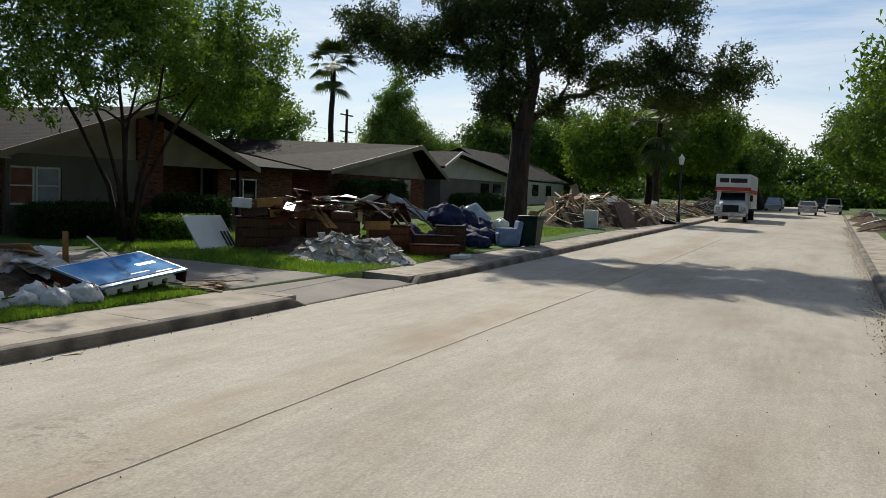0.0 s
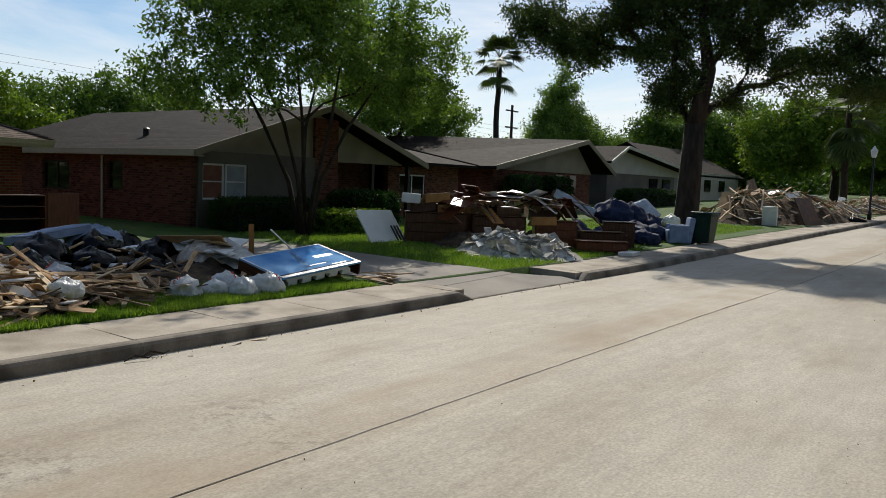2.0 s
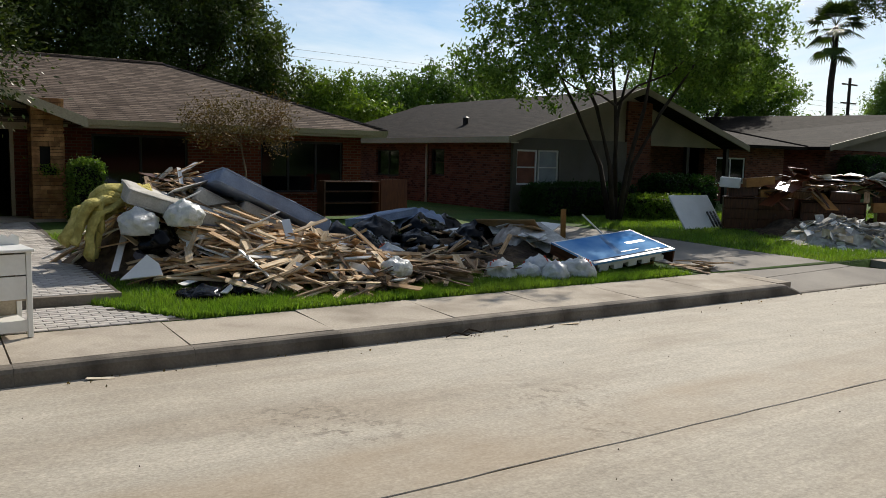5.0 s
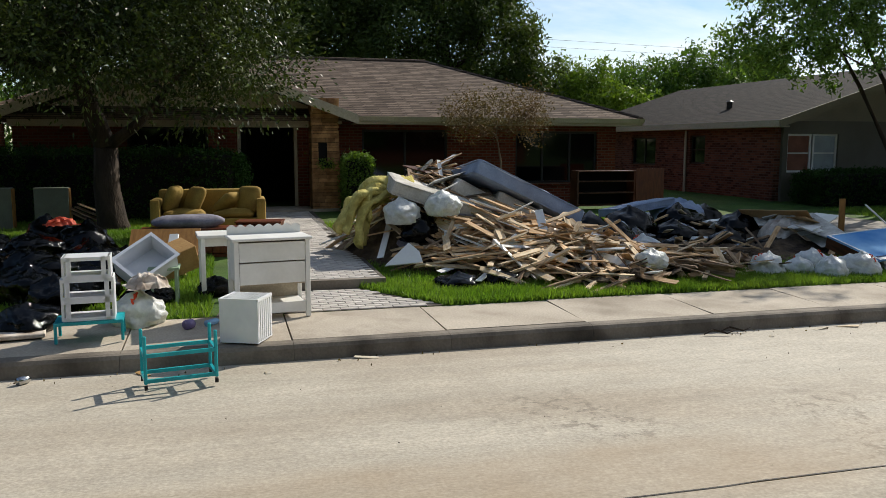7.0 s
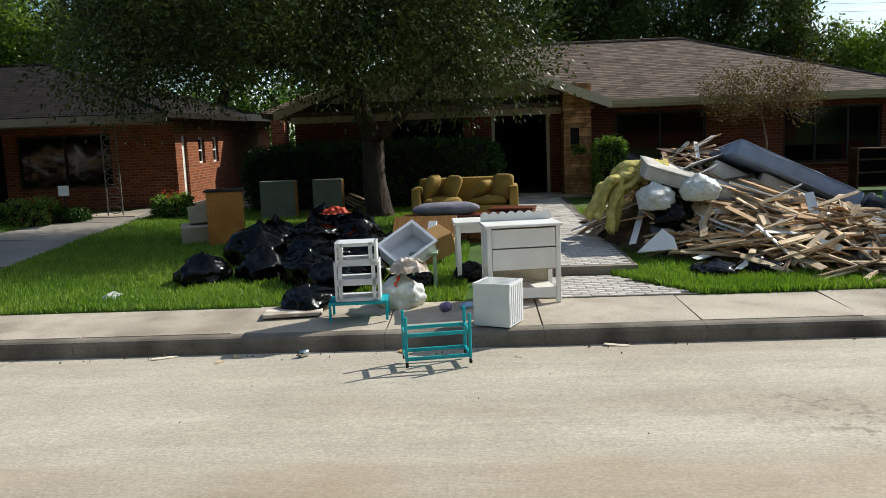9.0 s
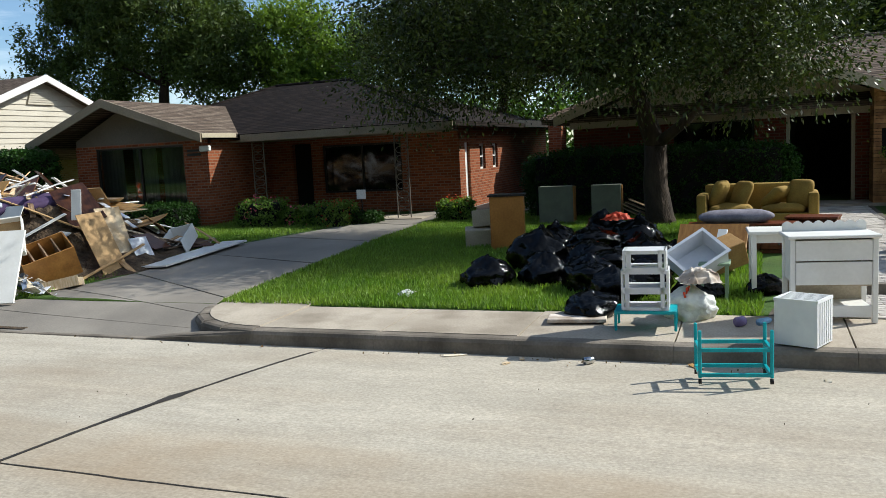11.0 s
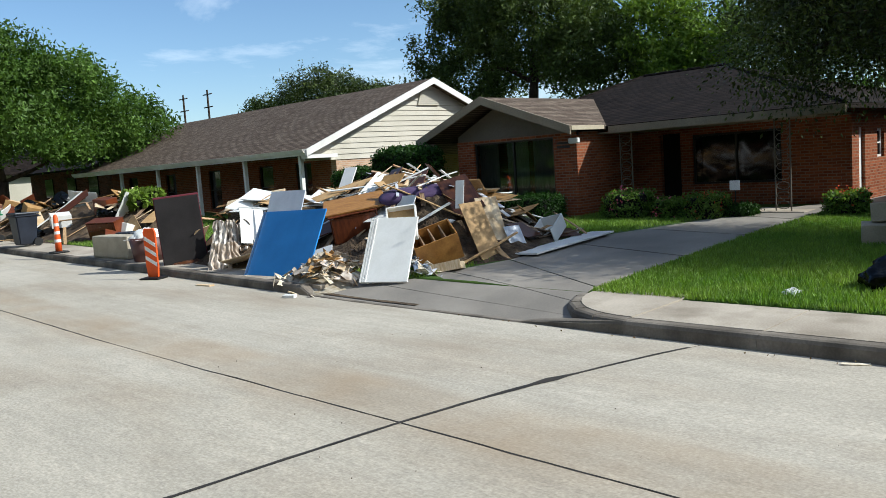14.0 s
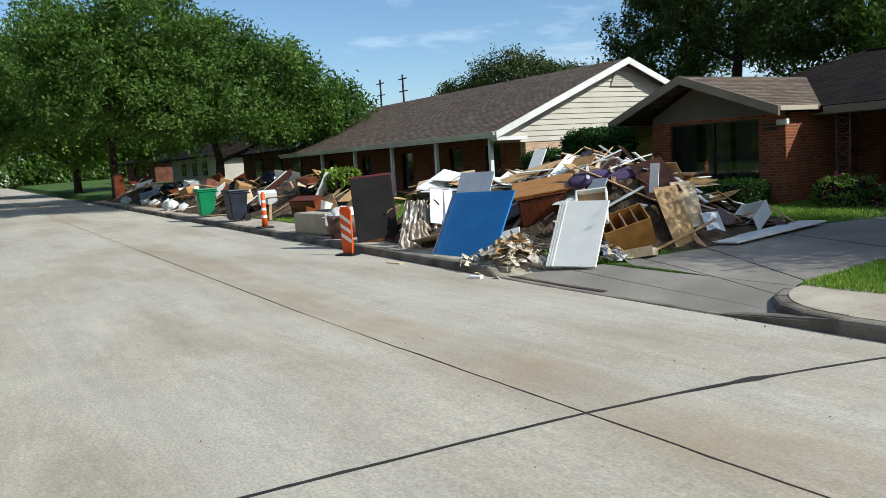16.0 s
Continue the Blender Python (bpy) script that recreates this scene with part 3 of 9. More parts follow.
part("gable_wall", prism([(29.0, 2.4 + e), (39.5, 2.4 + e), (37.4, 4.05 + e)], 0, 0.1), M_trim_d, HE, "tan gable board", Matrix(((0, 0, 1, -13.02), (1, 0, 0, 0), (0, 1, 0, 0), (0, 0, 0, 1))))
for s in (28.0, 41.2):
    rake(HE, (-12.2, s, 2.56 + e), (-12.2, 37.4, 4.28 + e), (1, 0, 0), 0.24, M_trim_d)
for a in (30.5, 33.0):
    part("window", boxes((-12.99, -12.94, a, a + 1.4, 1.1 + e, 2.1 + e)), M_glass, HE)
for a in (35.2, 36.8):
    part("window", boxes((-12.99, -12.94, a, a + 0.8, 0.6 + e, 2.3 + e)), M_glass, HE)

HF = house("white_gabled_house", "pale grey sided house with a shingle gable roof and white trim", 0)
e = gz(50)
part("wall", boxes((-28, -14.0, 44.0, 56, 0, 2.6 + e)), M_gray, HF)
part("gable_wall", prism([(43.0, 2.4 + e), (57, 2.4 + e), (57, 2.75 + e), (45.4, 3.95 + e), (43.0, 3.1 + e)], 0, 0.12), M_siding, HF, "", Matrix(((0, 0, 1, -14.05), (1, 0, 0, 0), (0, 1, 0, 0), (0, 0, 0, 1))))
part("roof", slab([(-28, 42.8, 3.1 + e), (-13.2, 42.8, 3.1 + e), (-13.2, 45.4, 4.15 + e), (-28, 45.4, 4.15 + e)], 0.14), M_roof_b, HF)
part("roof", slab([(-13.2, 58, 2.85 + e), (-28, 58, 2.85 + e), (-28, 45.4, 4.15 + e), (-13.2, 45.4, 4.15 + e)], 0.14), M_roof_b, HF)
for s, z0 in ((42.8, 3.1), (58, 2.85)):
    rake(HF, (-13.2, s, z0 + 0.02 + e), (-13.2, 45.4, 4.17 + e), (1, 0, 0), 0.2, M_siding)
for a in (51.0, 53.5):
    part("window", boxes((-13.99, -13.93, a, a + 1.5, 1.1 + e, 2.2 + e)), M_glass, HF)
HG = house("far_house", "low cream house with grey shingle roof behind the debris", 0)
e = gz(66)
part("wall", boxes((-26, -15, 60, 76, 0, 2.8 + e)), M_siding, HG)
part("roof", slab([(-15, 59, 2.6 + e), (-15, 78, 2.6 + e), (-20.5, 78, 5.2 + e), (-20.5, 62, 5.2 + e)], 0.15), M_roof_b, HG)
part("roof", slab([(-26, 78, 2.6 + e), (-26, 59, 2.6 + e), (-20.5, 62, 5.2 + e), (-20.5, 78, 5.2 + e)], 0.15), M_roof_b, HG)
part("gable_wall", prism([(-26, 2.6 + e), (-15, 2.6 + e), (-20.5, 5.1 + e)], 0, 0.1), M_siding, HG, "", Matrix(((1, 0, 0, 0), (0, 0, -1, 77.8), (0, 1, 0, 0), (0, 0, 0, 1))))
for a in (62, 66, 70):
    part("window", boxes((-14.99, -14.93, a, a + 1.6, 1.2 + e, 2.2 + e)), M_glass, HG)

# --- house to the south: picture window wing and recessed porch
HC = house("red_brick_house", "red brick house with a picture window and tree-shaded shingle roof", 0)
wall(HC, M_brick_c, wall_y, -9.85, -9.6, -21.3, -17.0, 0.1, 2.6, [(-20.65, -17.75, 0.85, 2.52)])
wall(HC, M_brick_c, wall_x, -12.5, -9.85, -17.25, -17.0, 0.1, 2.6)
wall(HC, M_brick_c, wall_x, -16, -9.85, -21.3, -21.05, 0.1, 2.6)
wall(HC, M_brick_c, wall_y, -12.75, -12.5, -17.0, -11.3, 0.1, 2.65, [(-16.3, -15.7, FL, 2.4), (-15.35, -12.95, 1.0, 2.32)])
wall(HC, M_brick_c, wall_x, -18.0, -12.75, -11.55, -11.3, 0.1, 2.65, [(-13.35, -12.95, FL, 2.2), (-14.7, -14.2, 1.45, 2.15), (-15.9, -15.4, 1.45, 2.15)])
wall(HC, M_brick_c, wall_y, -22, -21.75, -21.3, -11.3, 0.1, 2.65)
wall(HC, M_brick_c, wall_x, -21.75, -16, -21.3, -21.05, 0.1, 2.65)
wall(HC, M_brick_c, wall_x, -21.75, -18, -11.55, -11.3, 0.1, 2.65)
part("brick_pier", boxes((-17.2, -16.6, -9.9, -9.5, 0.1, 2.6)), M_brick_c, HC)
# floor darkened by colour to read as an unlit room
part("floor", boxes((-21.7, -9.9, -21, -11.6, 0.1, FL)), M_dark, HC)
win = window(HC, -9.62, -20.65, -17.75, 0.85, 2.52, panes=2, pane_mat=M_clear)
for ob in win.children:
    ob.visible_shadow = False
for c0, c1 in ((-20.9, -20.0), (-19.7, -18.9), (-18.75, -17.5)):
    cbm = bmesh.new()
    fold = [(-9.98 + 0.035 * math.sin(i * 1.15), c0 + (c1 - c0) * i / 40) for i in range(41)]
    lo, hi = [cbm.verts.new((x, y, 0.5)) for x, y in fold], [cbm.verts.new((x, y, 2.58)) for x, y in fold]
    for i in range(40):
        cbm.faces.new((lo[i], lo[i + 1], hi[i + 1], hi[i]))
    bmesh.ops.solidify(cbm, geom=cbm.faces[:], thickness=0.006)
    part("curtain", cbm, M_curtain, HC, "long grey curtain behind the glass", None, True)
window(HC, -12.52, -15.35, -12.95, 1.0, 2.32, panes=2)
# near-black door: the porch shade is painted into it
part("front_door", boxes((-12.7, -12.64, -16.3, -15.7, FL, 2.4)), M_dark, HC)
part("side_door", boxes((-13.35, -12.95, -11.42, -11.38, FL, 2.2)), M_white, HC, "white panelled side door")
window(HC, -11.4, -14.7, -14.2, 1.45, 2.15, face="y", panes=1, sashes=2, frame_mat=M_white)
window(HC, -11.4, -15.9, -15.4, 1.45, 2.15, face="y", panes=1, sashes=2, frame_mat=M_white)
part("gable_wall", prism([(-21.3, 2.5), (-17.0, 2.5), (-17.0, 2.6), (-19.6, 3.55), (-21.3, 2.75)], 0, 0.12), M_gray, HC, "grey gable board", Matrix(((0, 0, 1, -9.75), (1, 0, 0, 0), (0, 1, 0, 0), (0, 0, 0, 1))))
# sunlit wing: its light is put in by the paler shingle
part("roof", slab([(-9.0, -16.7, 2.72), (-15, -16.7, 2.72), (-15, -19.7, 3.75), (-9.0, -19.7, 3.75)], 0.1), M_roof_c, HC)
part("roof", slab([(-15, -22.4, 2.72), (-9.0, -22.4, 2.72), (-9.0, -19.7, 3.75), (-15, -19.7, 3.75)], 0.1), M_roof_c, HC)
for s in (-16.7, -22.4):
    rake(HC, (-9.0, s, 2.74), (-9.0, -19.7, 3.77), (1, 0, 0), 0.22, M_trim_d)
gutter(HC, (-10.4, -16.68, 2.74), (-9.0, -16.68, 2.74), M_trim)
# main roof in the darker shingle: shade of the trees set by colour
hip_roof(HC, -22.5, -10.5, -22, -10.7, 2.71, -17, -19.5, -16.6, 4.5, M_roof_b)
part("roof", slab([(-20.5, -8.6, 2.66), (-20.5, -11.3, 2.85), (-17.0, -11.3, 2.85), (-17.0, -8.6, 2.66)], 0.14), M_roof_c, HC, "carport roof")
part("roof", slab([(-16, -27.0, 2.5), (-11.5, -27.0, 2.5), (-11.5, -21.3, 3.1), (-16, -21.3, 3.1)], 0.12), M_roof_c, HC)
fascia(HC, (-10.49, -16.6, 2.69), (-10.49, -10.7, 2.69), 0.18, 0.03, M_trim_d)
fascia(HC, (-17.0, -11.3, 2.85), (-17.0, -8.6, 2.66), 0.2, 0.04)
bm = bmesh.new()
tube(bm, [(-17.2, -8.8, 0.4), (-17.2, -8.8, 2.6)], [0.05, 0.05], 8)
part("carport_post", bm, M_white, HC)
part("porch_soffit", boxes((-12.5, -10.52, -16.98, -11.3, 2.5, 2.55)), M_trim_d, HC)
for y in (-16.45, -12.35):
    bm = bmesh.new()
    for k in range(2):
        tube(bm, [(-10.75, y + 0.35 * k, 0.35), (-10.75, y + 0.35 * k, 2.52)], [0.018, 0.018], 6)
    for i in range(9):
        zz = 0.55 + 0.22 * i
        tube(bm, [(-10.75, y + 0.175 + 0.15 * math.cos(a * math.pi / 4), zz + 0.09 * math.sin(a * math.pi / 4)) for a in range(9)], [0.011] * 9, 4)
    part("wrought_iron_post", bm, M_gray, HC, "scrolled iron porch post")
part("porch_slab", boxes((-12.5, -10.45, -16.9, -11.6, 0.15, FL + 0.04)), M_walk, HC)
part("house_number", boxes((-9.58, -9.57, -17.62, -17.2, 2.2, 2.27), (-9.58, -9.57, -17.62, -17.2, 2.31, 2.36)), M_frame, HC)
part("porch_lamp", box(0.12, 0.3, 0.14, 0.02), M_white, HC, "", pose(-9.5, -17.0, 2.3))

# --- cream sided house with a long porch
HD = house("sided_house", "long cream sided house with white trim, brick base and deep porch", 0)
wall(HD, M_brick_tan, wall_x, -20.0, -9.4, -27.3, -27.0, 0.2, 2.45)
wall(HD, M_brick_c, wall_y, -9.65, -9.4, -46, -27.3, 0.2, 2.6, [(a, a + 1.0, FL + 0.4, 2.4) for a in (-44, -40, -36, -32, -29.5)])
# near-black wall paints a shaded room behind the windows
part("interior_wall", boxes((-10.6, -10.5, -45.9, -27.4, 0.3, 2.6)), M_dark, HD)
for a in (-44, -40, -36, -32, -29.5):
    window(HD, -9.42, a, a + 1.0, FL + 0.4, 2.4, panes=1, sashes=2)
apx, apz = -13.9, 5.05
for i in range(15):
    z0 = 2.42 + 0.185 * i
    fl = lambda z: max(0.0, min(1.0, (z - 2.62) / 2.5))
    fr = lambda z: max(0.0, min(1.0, (z - 2.2) / 2.92))
    xa, xb = -8.1 + (apx + 8.1) * fl(z0), -20.9 + (apx + 20.9) * fr(z0)
    xa2, xb2 = -8.1 + (apx + 8.1) * fl(z0 + 0.185), -20.9 + (apx + 20.9) * fr(z0 + 0.185)
    if xa2 - xb2 < 0.1:
        break
    part("siding_board", poly([(xb, -26.97, z0), (xa, -26.97, z0), (xa2, -27.0, z0 + 0.19), (xb2, -27.0, z0 + 0.19), (xb, -27.05, z0), (xa, -27.05, z0), (xa2, -27.05, z0 + 0.19), (xb2, -27.05, z0 + 0.19)], [(0, 1, 2, 3), (4, 5, 6, 7), (0, 1, 5, 4), (1, 2, 6, 5), (2, 3, 7, 6), (3, 0, 4, 7)]), M_siding, HD)
part("roof", slab([(-7.9, -47, 2.78), (-7.9, -26.6, 2.78), (apx, -26.6, 5.25), (apx, -47, 5.25)], 0.12), M_roof_c, HD)
part("roof", slab([(-21, -26.6, 2.3), (-21, -47, 2.3), (apx, -47, 5.25), (apx, -26.6, 5.25)], 0.12), M_roof_c, HD)
rake(HD, (-7.9, -26.6, 2.8), (apx, -26.6, 5.27), (0, 1, 0), 0.23, M_white)
rake(HD, (-21, -26.6, 2.32), (apx, -26.6, 5.27), (0, 1, 0), 0.23, M_white)
fascia(HD, (-7.9, -47, 2.8), (-7.9, -26.6, 2.8), 0.2, 0.03, M_white)
gutter(HD, (-7.88, -47, 2.8), (-7.88, -26.6, 2.8), M_white)
part("soffit_return", boxes((-9.2, -7.95, -26.95, -26.6, 2.5, 2.62)), M_white, HD)
part("porch_slab", boxes((-9.4, -7.9, -46, -27, 0.1, FL)), M_walk, HD)
for y in (-27.4, -31.0, -34.6, -38.2, -42):
    part("porch_post", boxes((-8.25, -8.12, y, y + 0.13, FL, 2.6)), M_white, HD)
bm = bmesh.new()
for i in range(7):
    add_box(bm, -14.45 + 0.03 * i, -13.35 - 0.03 * i, -26.95, -26.92, 4.28 + 0.075 * i, 4.34 + 0.075 * i)
part("gable_vent", bm, M_siding, HD)

# --- houses far to the south
for k, (yy, w, lab) in enumerate(((-58, 14, "shaded brown ranch house behind oak trees"), (-80, 16, "far low house with pale gable trim"), (-104, 16, "far low house under the trees"))):
    H = house("ranch_house", lab, 0)
    e = gz(yy)
    part("wall", boxes((-22, -11.5, yy - w / 2, yy + w / 2, 0, 2.6 + e)), M_brick_b if k != 1 else M_siding, H)
    hip_roof(H, -23, -10.5, yy - w / 2 - 0.7, yy + w / 2 + 0.7, 2.65 + e, -16.7, yy - w / 4, yy + w / 4, 4.8 + e, M_roof_b)
    for a in (-4, 0, 3.5):
        part("window", boxes((-11.49, -11.43, yy + a, yy + a + 1.4, 1.0 + e, 2.2 + e)), M_glass, H)
# --- east side, behind the camera
for yy in (-38, -14, 10, 34, 58, 82):
    H = house("opposite_house", "brick ranch house across the street", 0)
    part("wall", boxes((24, 34, yy - 8, yy + 8, 0, 2.9 + gz(yy))), M_brick, H)
    hip_roof(H, 23, 35, yy - 8.7, yy + 8.7, 2.9 + gz(yy), 29, yy - 4, yy + 4, 5 + gz(yy), M_roof_b)

# ---------------------------------------------------------------- trees and shrubs
def leaf_mesh(name, centres, spread, per, size, seed, droop=0.0, aspect=0.6, rosette=0.0, pointed=False):
    """Leaves as lozenges (or pointed triangles), gathered in clumps round the centres; in rosettes they point outwards."""
    r = np.random.default_rng(seed)
    c = np.repeat(np.asarray(centres), per, axis=0)
    n = len(c)
    p = c + r.normal(0, 1, (n, 3)) * np.asarray(spread)
    d = r.normal(0, 1, (n, 3))
    d[:, 2] -= droop
    d /= np.linalg.norm(d, axis=1)[:, None]
    if rosette:
        o = p - c
        d = d * (1 - rosette) + o / (np.linalg.norm(o, axis=1)[:, None] + 1e-6) * rosette
        d /= np.linalg.norm(d, axis=1)[:, None] + 1e-9
    u = np.cross(d, r.normal(0, 1, (n, 3)))
    u /= np.linalg.norm(u, axis=1)[:, None] + 1e-9
    s = (size * r.uniform(0.6, 1.3, n))[:, None]
    w = s * aspect
    if pointed:
        return arrays(name, np.stack([p - d * s / 2 + u * w / 2, p + d * s / 2, p - d * s / 2 - u * w / 2], 1).reshape(-1, 3), np.arange(3 * n).reshape(n, 3))
    v = np.stack([p - d * s / 2, p + u * w / 2, p + d * s / 2, p - u * w / 2], 1).reshape(-1, 3)
    return arrays(name, v, np.arange(4 * n).reshape(n, 4))


def crown_points(blobs, n, seed, hollow=0.55):
    """Clump centres near the skin of several ellipsoids (x, y, z, rx, ry, rz)."""
    r = np.random.default_rng(seed)
    w = np.array([b[3] * b[4] + b[4] * b[5] + b[3] * b[5] for b in blobs])
    pick = r.choice(len(blobs), n, p=w / w.sum())
    d = r.normal(0, 1, (n, 3))
    d /= np.linalg.norm(d, axis=1)[:, None]
    rad = r.uniform(hollow, 1.0, n) ** 0.7
    rad *= 1 + 0.16 * np.sin(d[:, 0] * 5 + pick) * np.cos(d[:, 1] * 4 + d[:, 2] * 5 + pick * 2)
    b = np.array(blobs)[pick]
    return b[:, :3] + d * rad[:, None] * b[:, 3:]


def limbs(bm, base, blobs, r0, fork, seed, n=3, sides=8):
    """A trunk to the fork and limbs that rise into each part of the crown."""
    r = random.Random(seed)
    base, fork = Vector(base), Vector(fork)
    mid = (base + fork) / 2 + Vector((r.uniform(-.1, .1), r.uniform(-.1, .1), 0)) * r0 * 3
    tube(bm, [base - Vector((0, 0, .15)), base + Vector((0, 0, .15)), mid, fork], [r0 * 1.7, r0 * 1.15, r0, r0 * 0.9], sides)
    near = sorted(blobs, key=lambda b: (Vector(b[:3]) - fork).xy.length - 0.9 * b[2])
    top = Vector(near[0][:3])
    bend = Vector((r.uniform(-1, 1), r.uniform(-1, 1), 0)) * 0.06 * (top - fork).length
    stem = [fork, fork.lerp(top, .35) + bend, fork.lerp(top, .7) - bend * .6, top]
    tube(bm, stem, [r0 * 0.86, r0 * 0.62, r0 * 0.4, r0 * 0.14], sides)
    # every further clump of the crown hangs on the nearest limb that is there already
    pts, par, run, todo = list(stem), [-1, 0, 1, 2], [0.0], [b for b in blobs if (Vector(b[:3]) - top).length > 0.01]
    for i in (1, 2, 3):
        run.append(run[-1] + (stem[i] - stem[i - 1]).length)
    order = [None] * 3 + [near[0]]
    while todo:
        c_, b, j = min(((((Vector(b[:3]) - pts[j]).length + 0.25 * run[j] + (2.0 if pts[j].z > b[2] + 0.5 else 0.0)), b, j) for b in todo for j in range(len(pts))), key=lambda q: q[0])
        todo.remove(b)
        run.append(run[j] + (Vector(b[:3]) - pts[j]).length)
        pts.append(Vector(b[:3]))
        par.append(j)
        order.append(b)
    load = [1.0] * len(pts)
    for i in range(len(pts) - 1, 0, -1):
        load[par[i]] += load[i]
    rad = [max(r0 * 0.06, r0 * 0.8 * (w / load[0]) ** 0.5) for w in load]
    for i in range(4, len(pts)):
        a, c, b = pts[par[i]], pts[i], order[i]
        L = (c - a).length
        jit = lambda f: Vector((r.uniform(-1, 1), r.uniform(-1, 1), r.uniform(-.4, .9))) * f * L
        q1, q2, q3 = a.lerp(c, .25) + jit(.08), a.lerp(c, .5) + jit(.1), a.lerp(c, .78) + jit(.07)
        ra = min(rad[par[i]] * 0.8, rad[i] * 1.5)
        tube(bm, [a, q1, q2, q3, c], [ra, ra * 0.8, (ra + rad[i]) * 0.4, rad[i] * 0.7, rad[i] * 0.45], 7)
        for _ in range(n):
            d = Vector((r.gauss(0, 1), r.gauss(0, 1), r.gauss(0.3, 0.8))).normalized()
            e = c + Vector((d.x * b[3], d.y * b[4], d.z * b[5])) * 0.85
            s = q2.lerp(c, r.uniform(0, 1))
            tube(bm, [s, s.lerp(e, .5) + Vector((0, 0, r.uniform(-.2, .3))), e], [r0 * 0.12, r0 * 0.07, r0 * 0.025], 5)


def tree(name, label, base, blobs, r0, fork, leaf_mat, clumps, per, size, spread, seed, bark=None, droop=0.0, hollow=0.5, twigs=3, aspect=0.5, rosette=0.0, pointed=True, boughs=1):
    t = thing(name, Matrix.Translation(base), label, "tree")
    inv = Vector(base)
    lb = [(b[0] - inv.x, b[1] - inv.y, b[2] - inv.z, *b[3:]) for b in blobs]
    bm = bmesh.new()
    limbs(bm, (0, 0, 0), lb, r0, Vector(fork) - inv, seed, twigs)
    part("trunk", bm, bark or M_bark, t, smooth=True)
    heads = crown_points(lb, int(clumps * 1.3), seed, hollow)
    if boughs > 1:
        hr = np.random.default_rng(seed + 7)
        heads = np.repeat(heads, boughs, axis=0)
        heads = heads + hr.normal(0, 1, heads.shape) * np.array((0.2, 0.2, 0.12))
    part("crown", leaf_mesh("crown", heads, spread, per, size, seed + 1, droop, aspect, rosette, pointed), leaf_mat, t)
    return t


# live oak by the kerb
e = gz(25)
tree("oak_tree", "large dark live oak with a thick forked trunk beside the kerb", (-2.3, 25.2, 0.2 + e),
     [(x, y, z, rx * 1.15, ry * 1.15, rz * 1.3) for x, y, z, rx, ry, rz in [(-9.2, 25.8, 8.6, 1.2, 1.4, 1.0), (-7.9, 26.2, 8.0, 1.0, 1.3, 0.7), (-6.8, 25.6, 7.5, 1.2, 1.4, 0.8), (-5.6, 26.4, 8.6, 1.1, 1.5, 0.7), (-4.0, 25.8, 8.9, 1.5, 1.6, 0.9), (-3.0, 25.4, 6.1, 1.0, 1.0, 0.7), (-4.6, 26.0, 7.2, 0.9, 1.0, 0.5),
      (-2.1, 25.9, 9.8, 1.5, 1.7, 1.0), (0.2, 25.8, 8.5, 1.3, 1.4, 0.9), (-0.6, 26.4, 7.0, 0.8, 1.0, 0.6), (2.0, 26.0, 8.9, 1.2, 1.4, 0.7), (3.5, 25.8, 8.6, 0.7, 1.0, 0.7), (1.0, 26.2, 6.2, 1.2, 1.3, 0.8), (2.8, 26.0, 6.6, 1.3, 1.4, 1.0), (3.7, 26.2, 5.5, 0.9, 1.1, 0.5), (5.0, 25.9, 6.2, 1.0, 1.2, 0.8), (-5.5, 27.5, 10.6, 2.2, 2.2, 0.9), (0.8, 27.0, 10.6, 2.2, 2.2, 0.9), (-3.4, 26.0, 7.6, 1.0, 1.1, 0.7), (-1.1, 25.6, 7.6, 1.0, 1.1, 0.8), (-2.4, 26.2, 8.7, 1.3, 1.3, 0.6), (-3.2, 25.4, 5.2, 0.8, 0.8, 0.5), (-1.2, 26.2, 5.4, 0.7, 0.8, 0.5)]],
     0.42, (-2.2, 25.3, 4.2 + e), M_leaf_dark, 1350, 88, 0.13, 0.15, 11, hollow=0.1, twigs=5)
# crepe myrtle in front of the gabled brick house
# slender stems rise from the bed
bl = [(-8.6, 9.2, 4.3, 2.2, 2.2, 1.1), (-8.6, 9.4, 5.9, 2.0, 2.2, 1.1), (-8.6, 11.6, 8.0, 2.2, 2.6, 0.9), (-8.3, 12.0, 5.6, 2.6, 2.8, 1.5), (-8.6, 15.3, 5.1, 2.4, 2.8, 1.2), (-8.5, 16.8, 4.6, 1.6, 1.5, 0.8), (-8.9, 11.0, 6.9, 2.6, 3.0, 1.1), (-8.8, 14.5, 6.8, 2.4, 3.0, 1.0), (-8.3, 16.4, 6.0, 1.8, 2.4, 0.8)]
# dark bark, not the pale one: the stems' shade is put into their colour
t = tree("crepe_myrtle", "spreading crepe myrtle with several slender stems", (-8.6, 12.3, 0.33), bl, 0.07, (-8.6, 12.3, 1.0), M_leaf_myrtle, 980, 50, 0.13, 0.13, 21, bark=M_bark, hollow=0.2, twigs=7)
bm = bmesh.new()
for k in range(5):
    a = k * 1.3
    tube(bm, [(0.12 * math.cos(a), 0.12 * math.sin(a), -0.1), (0.4 * math.cos(a), 0.5 * math.sin(a), 1.5), (0.9 * math.cos(a), 1.4 * math.sin(a), 3.0), (1.2 * math.cos(a), 2.8 * math.sin(a), 4.6)], [0.08, 0.065, 0.05, 0.025], 7)
part("stem", bm, M_bark, t, smooth=True)
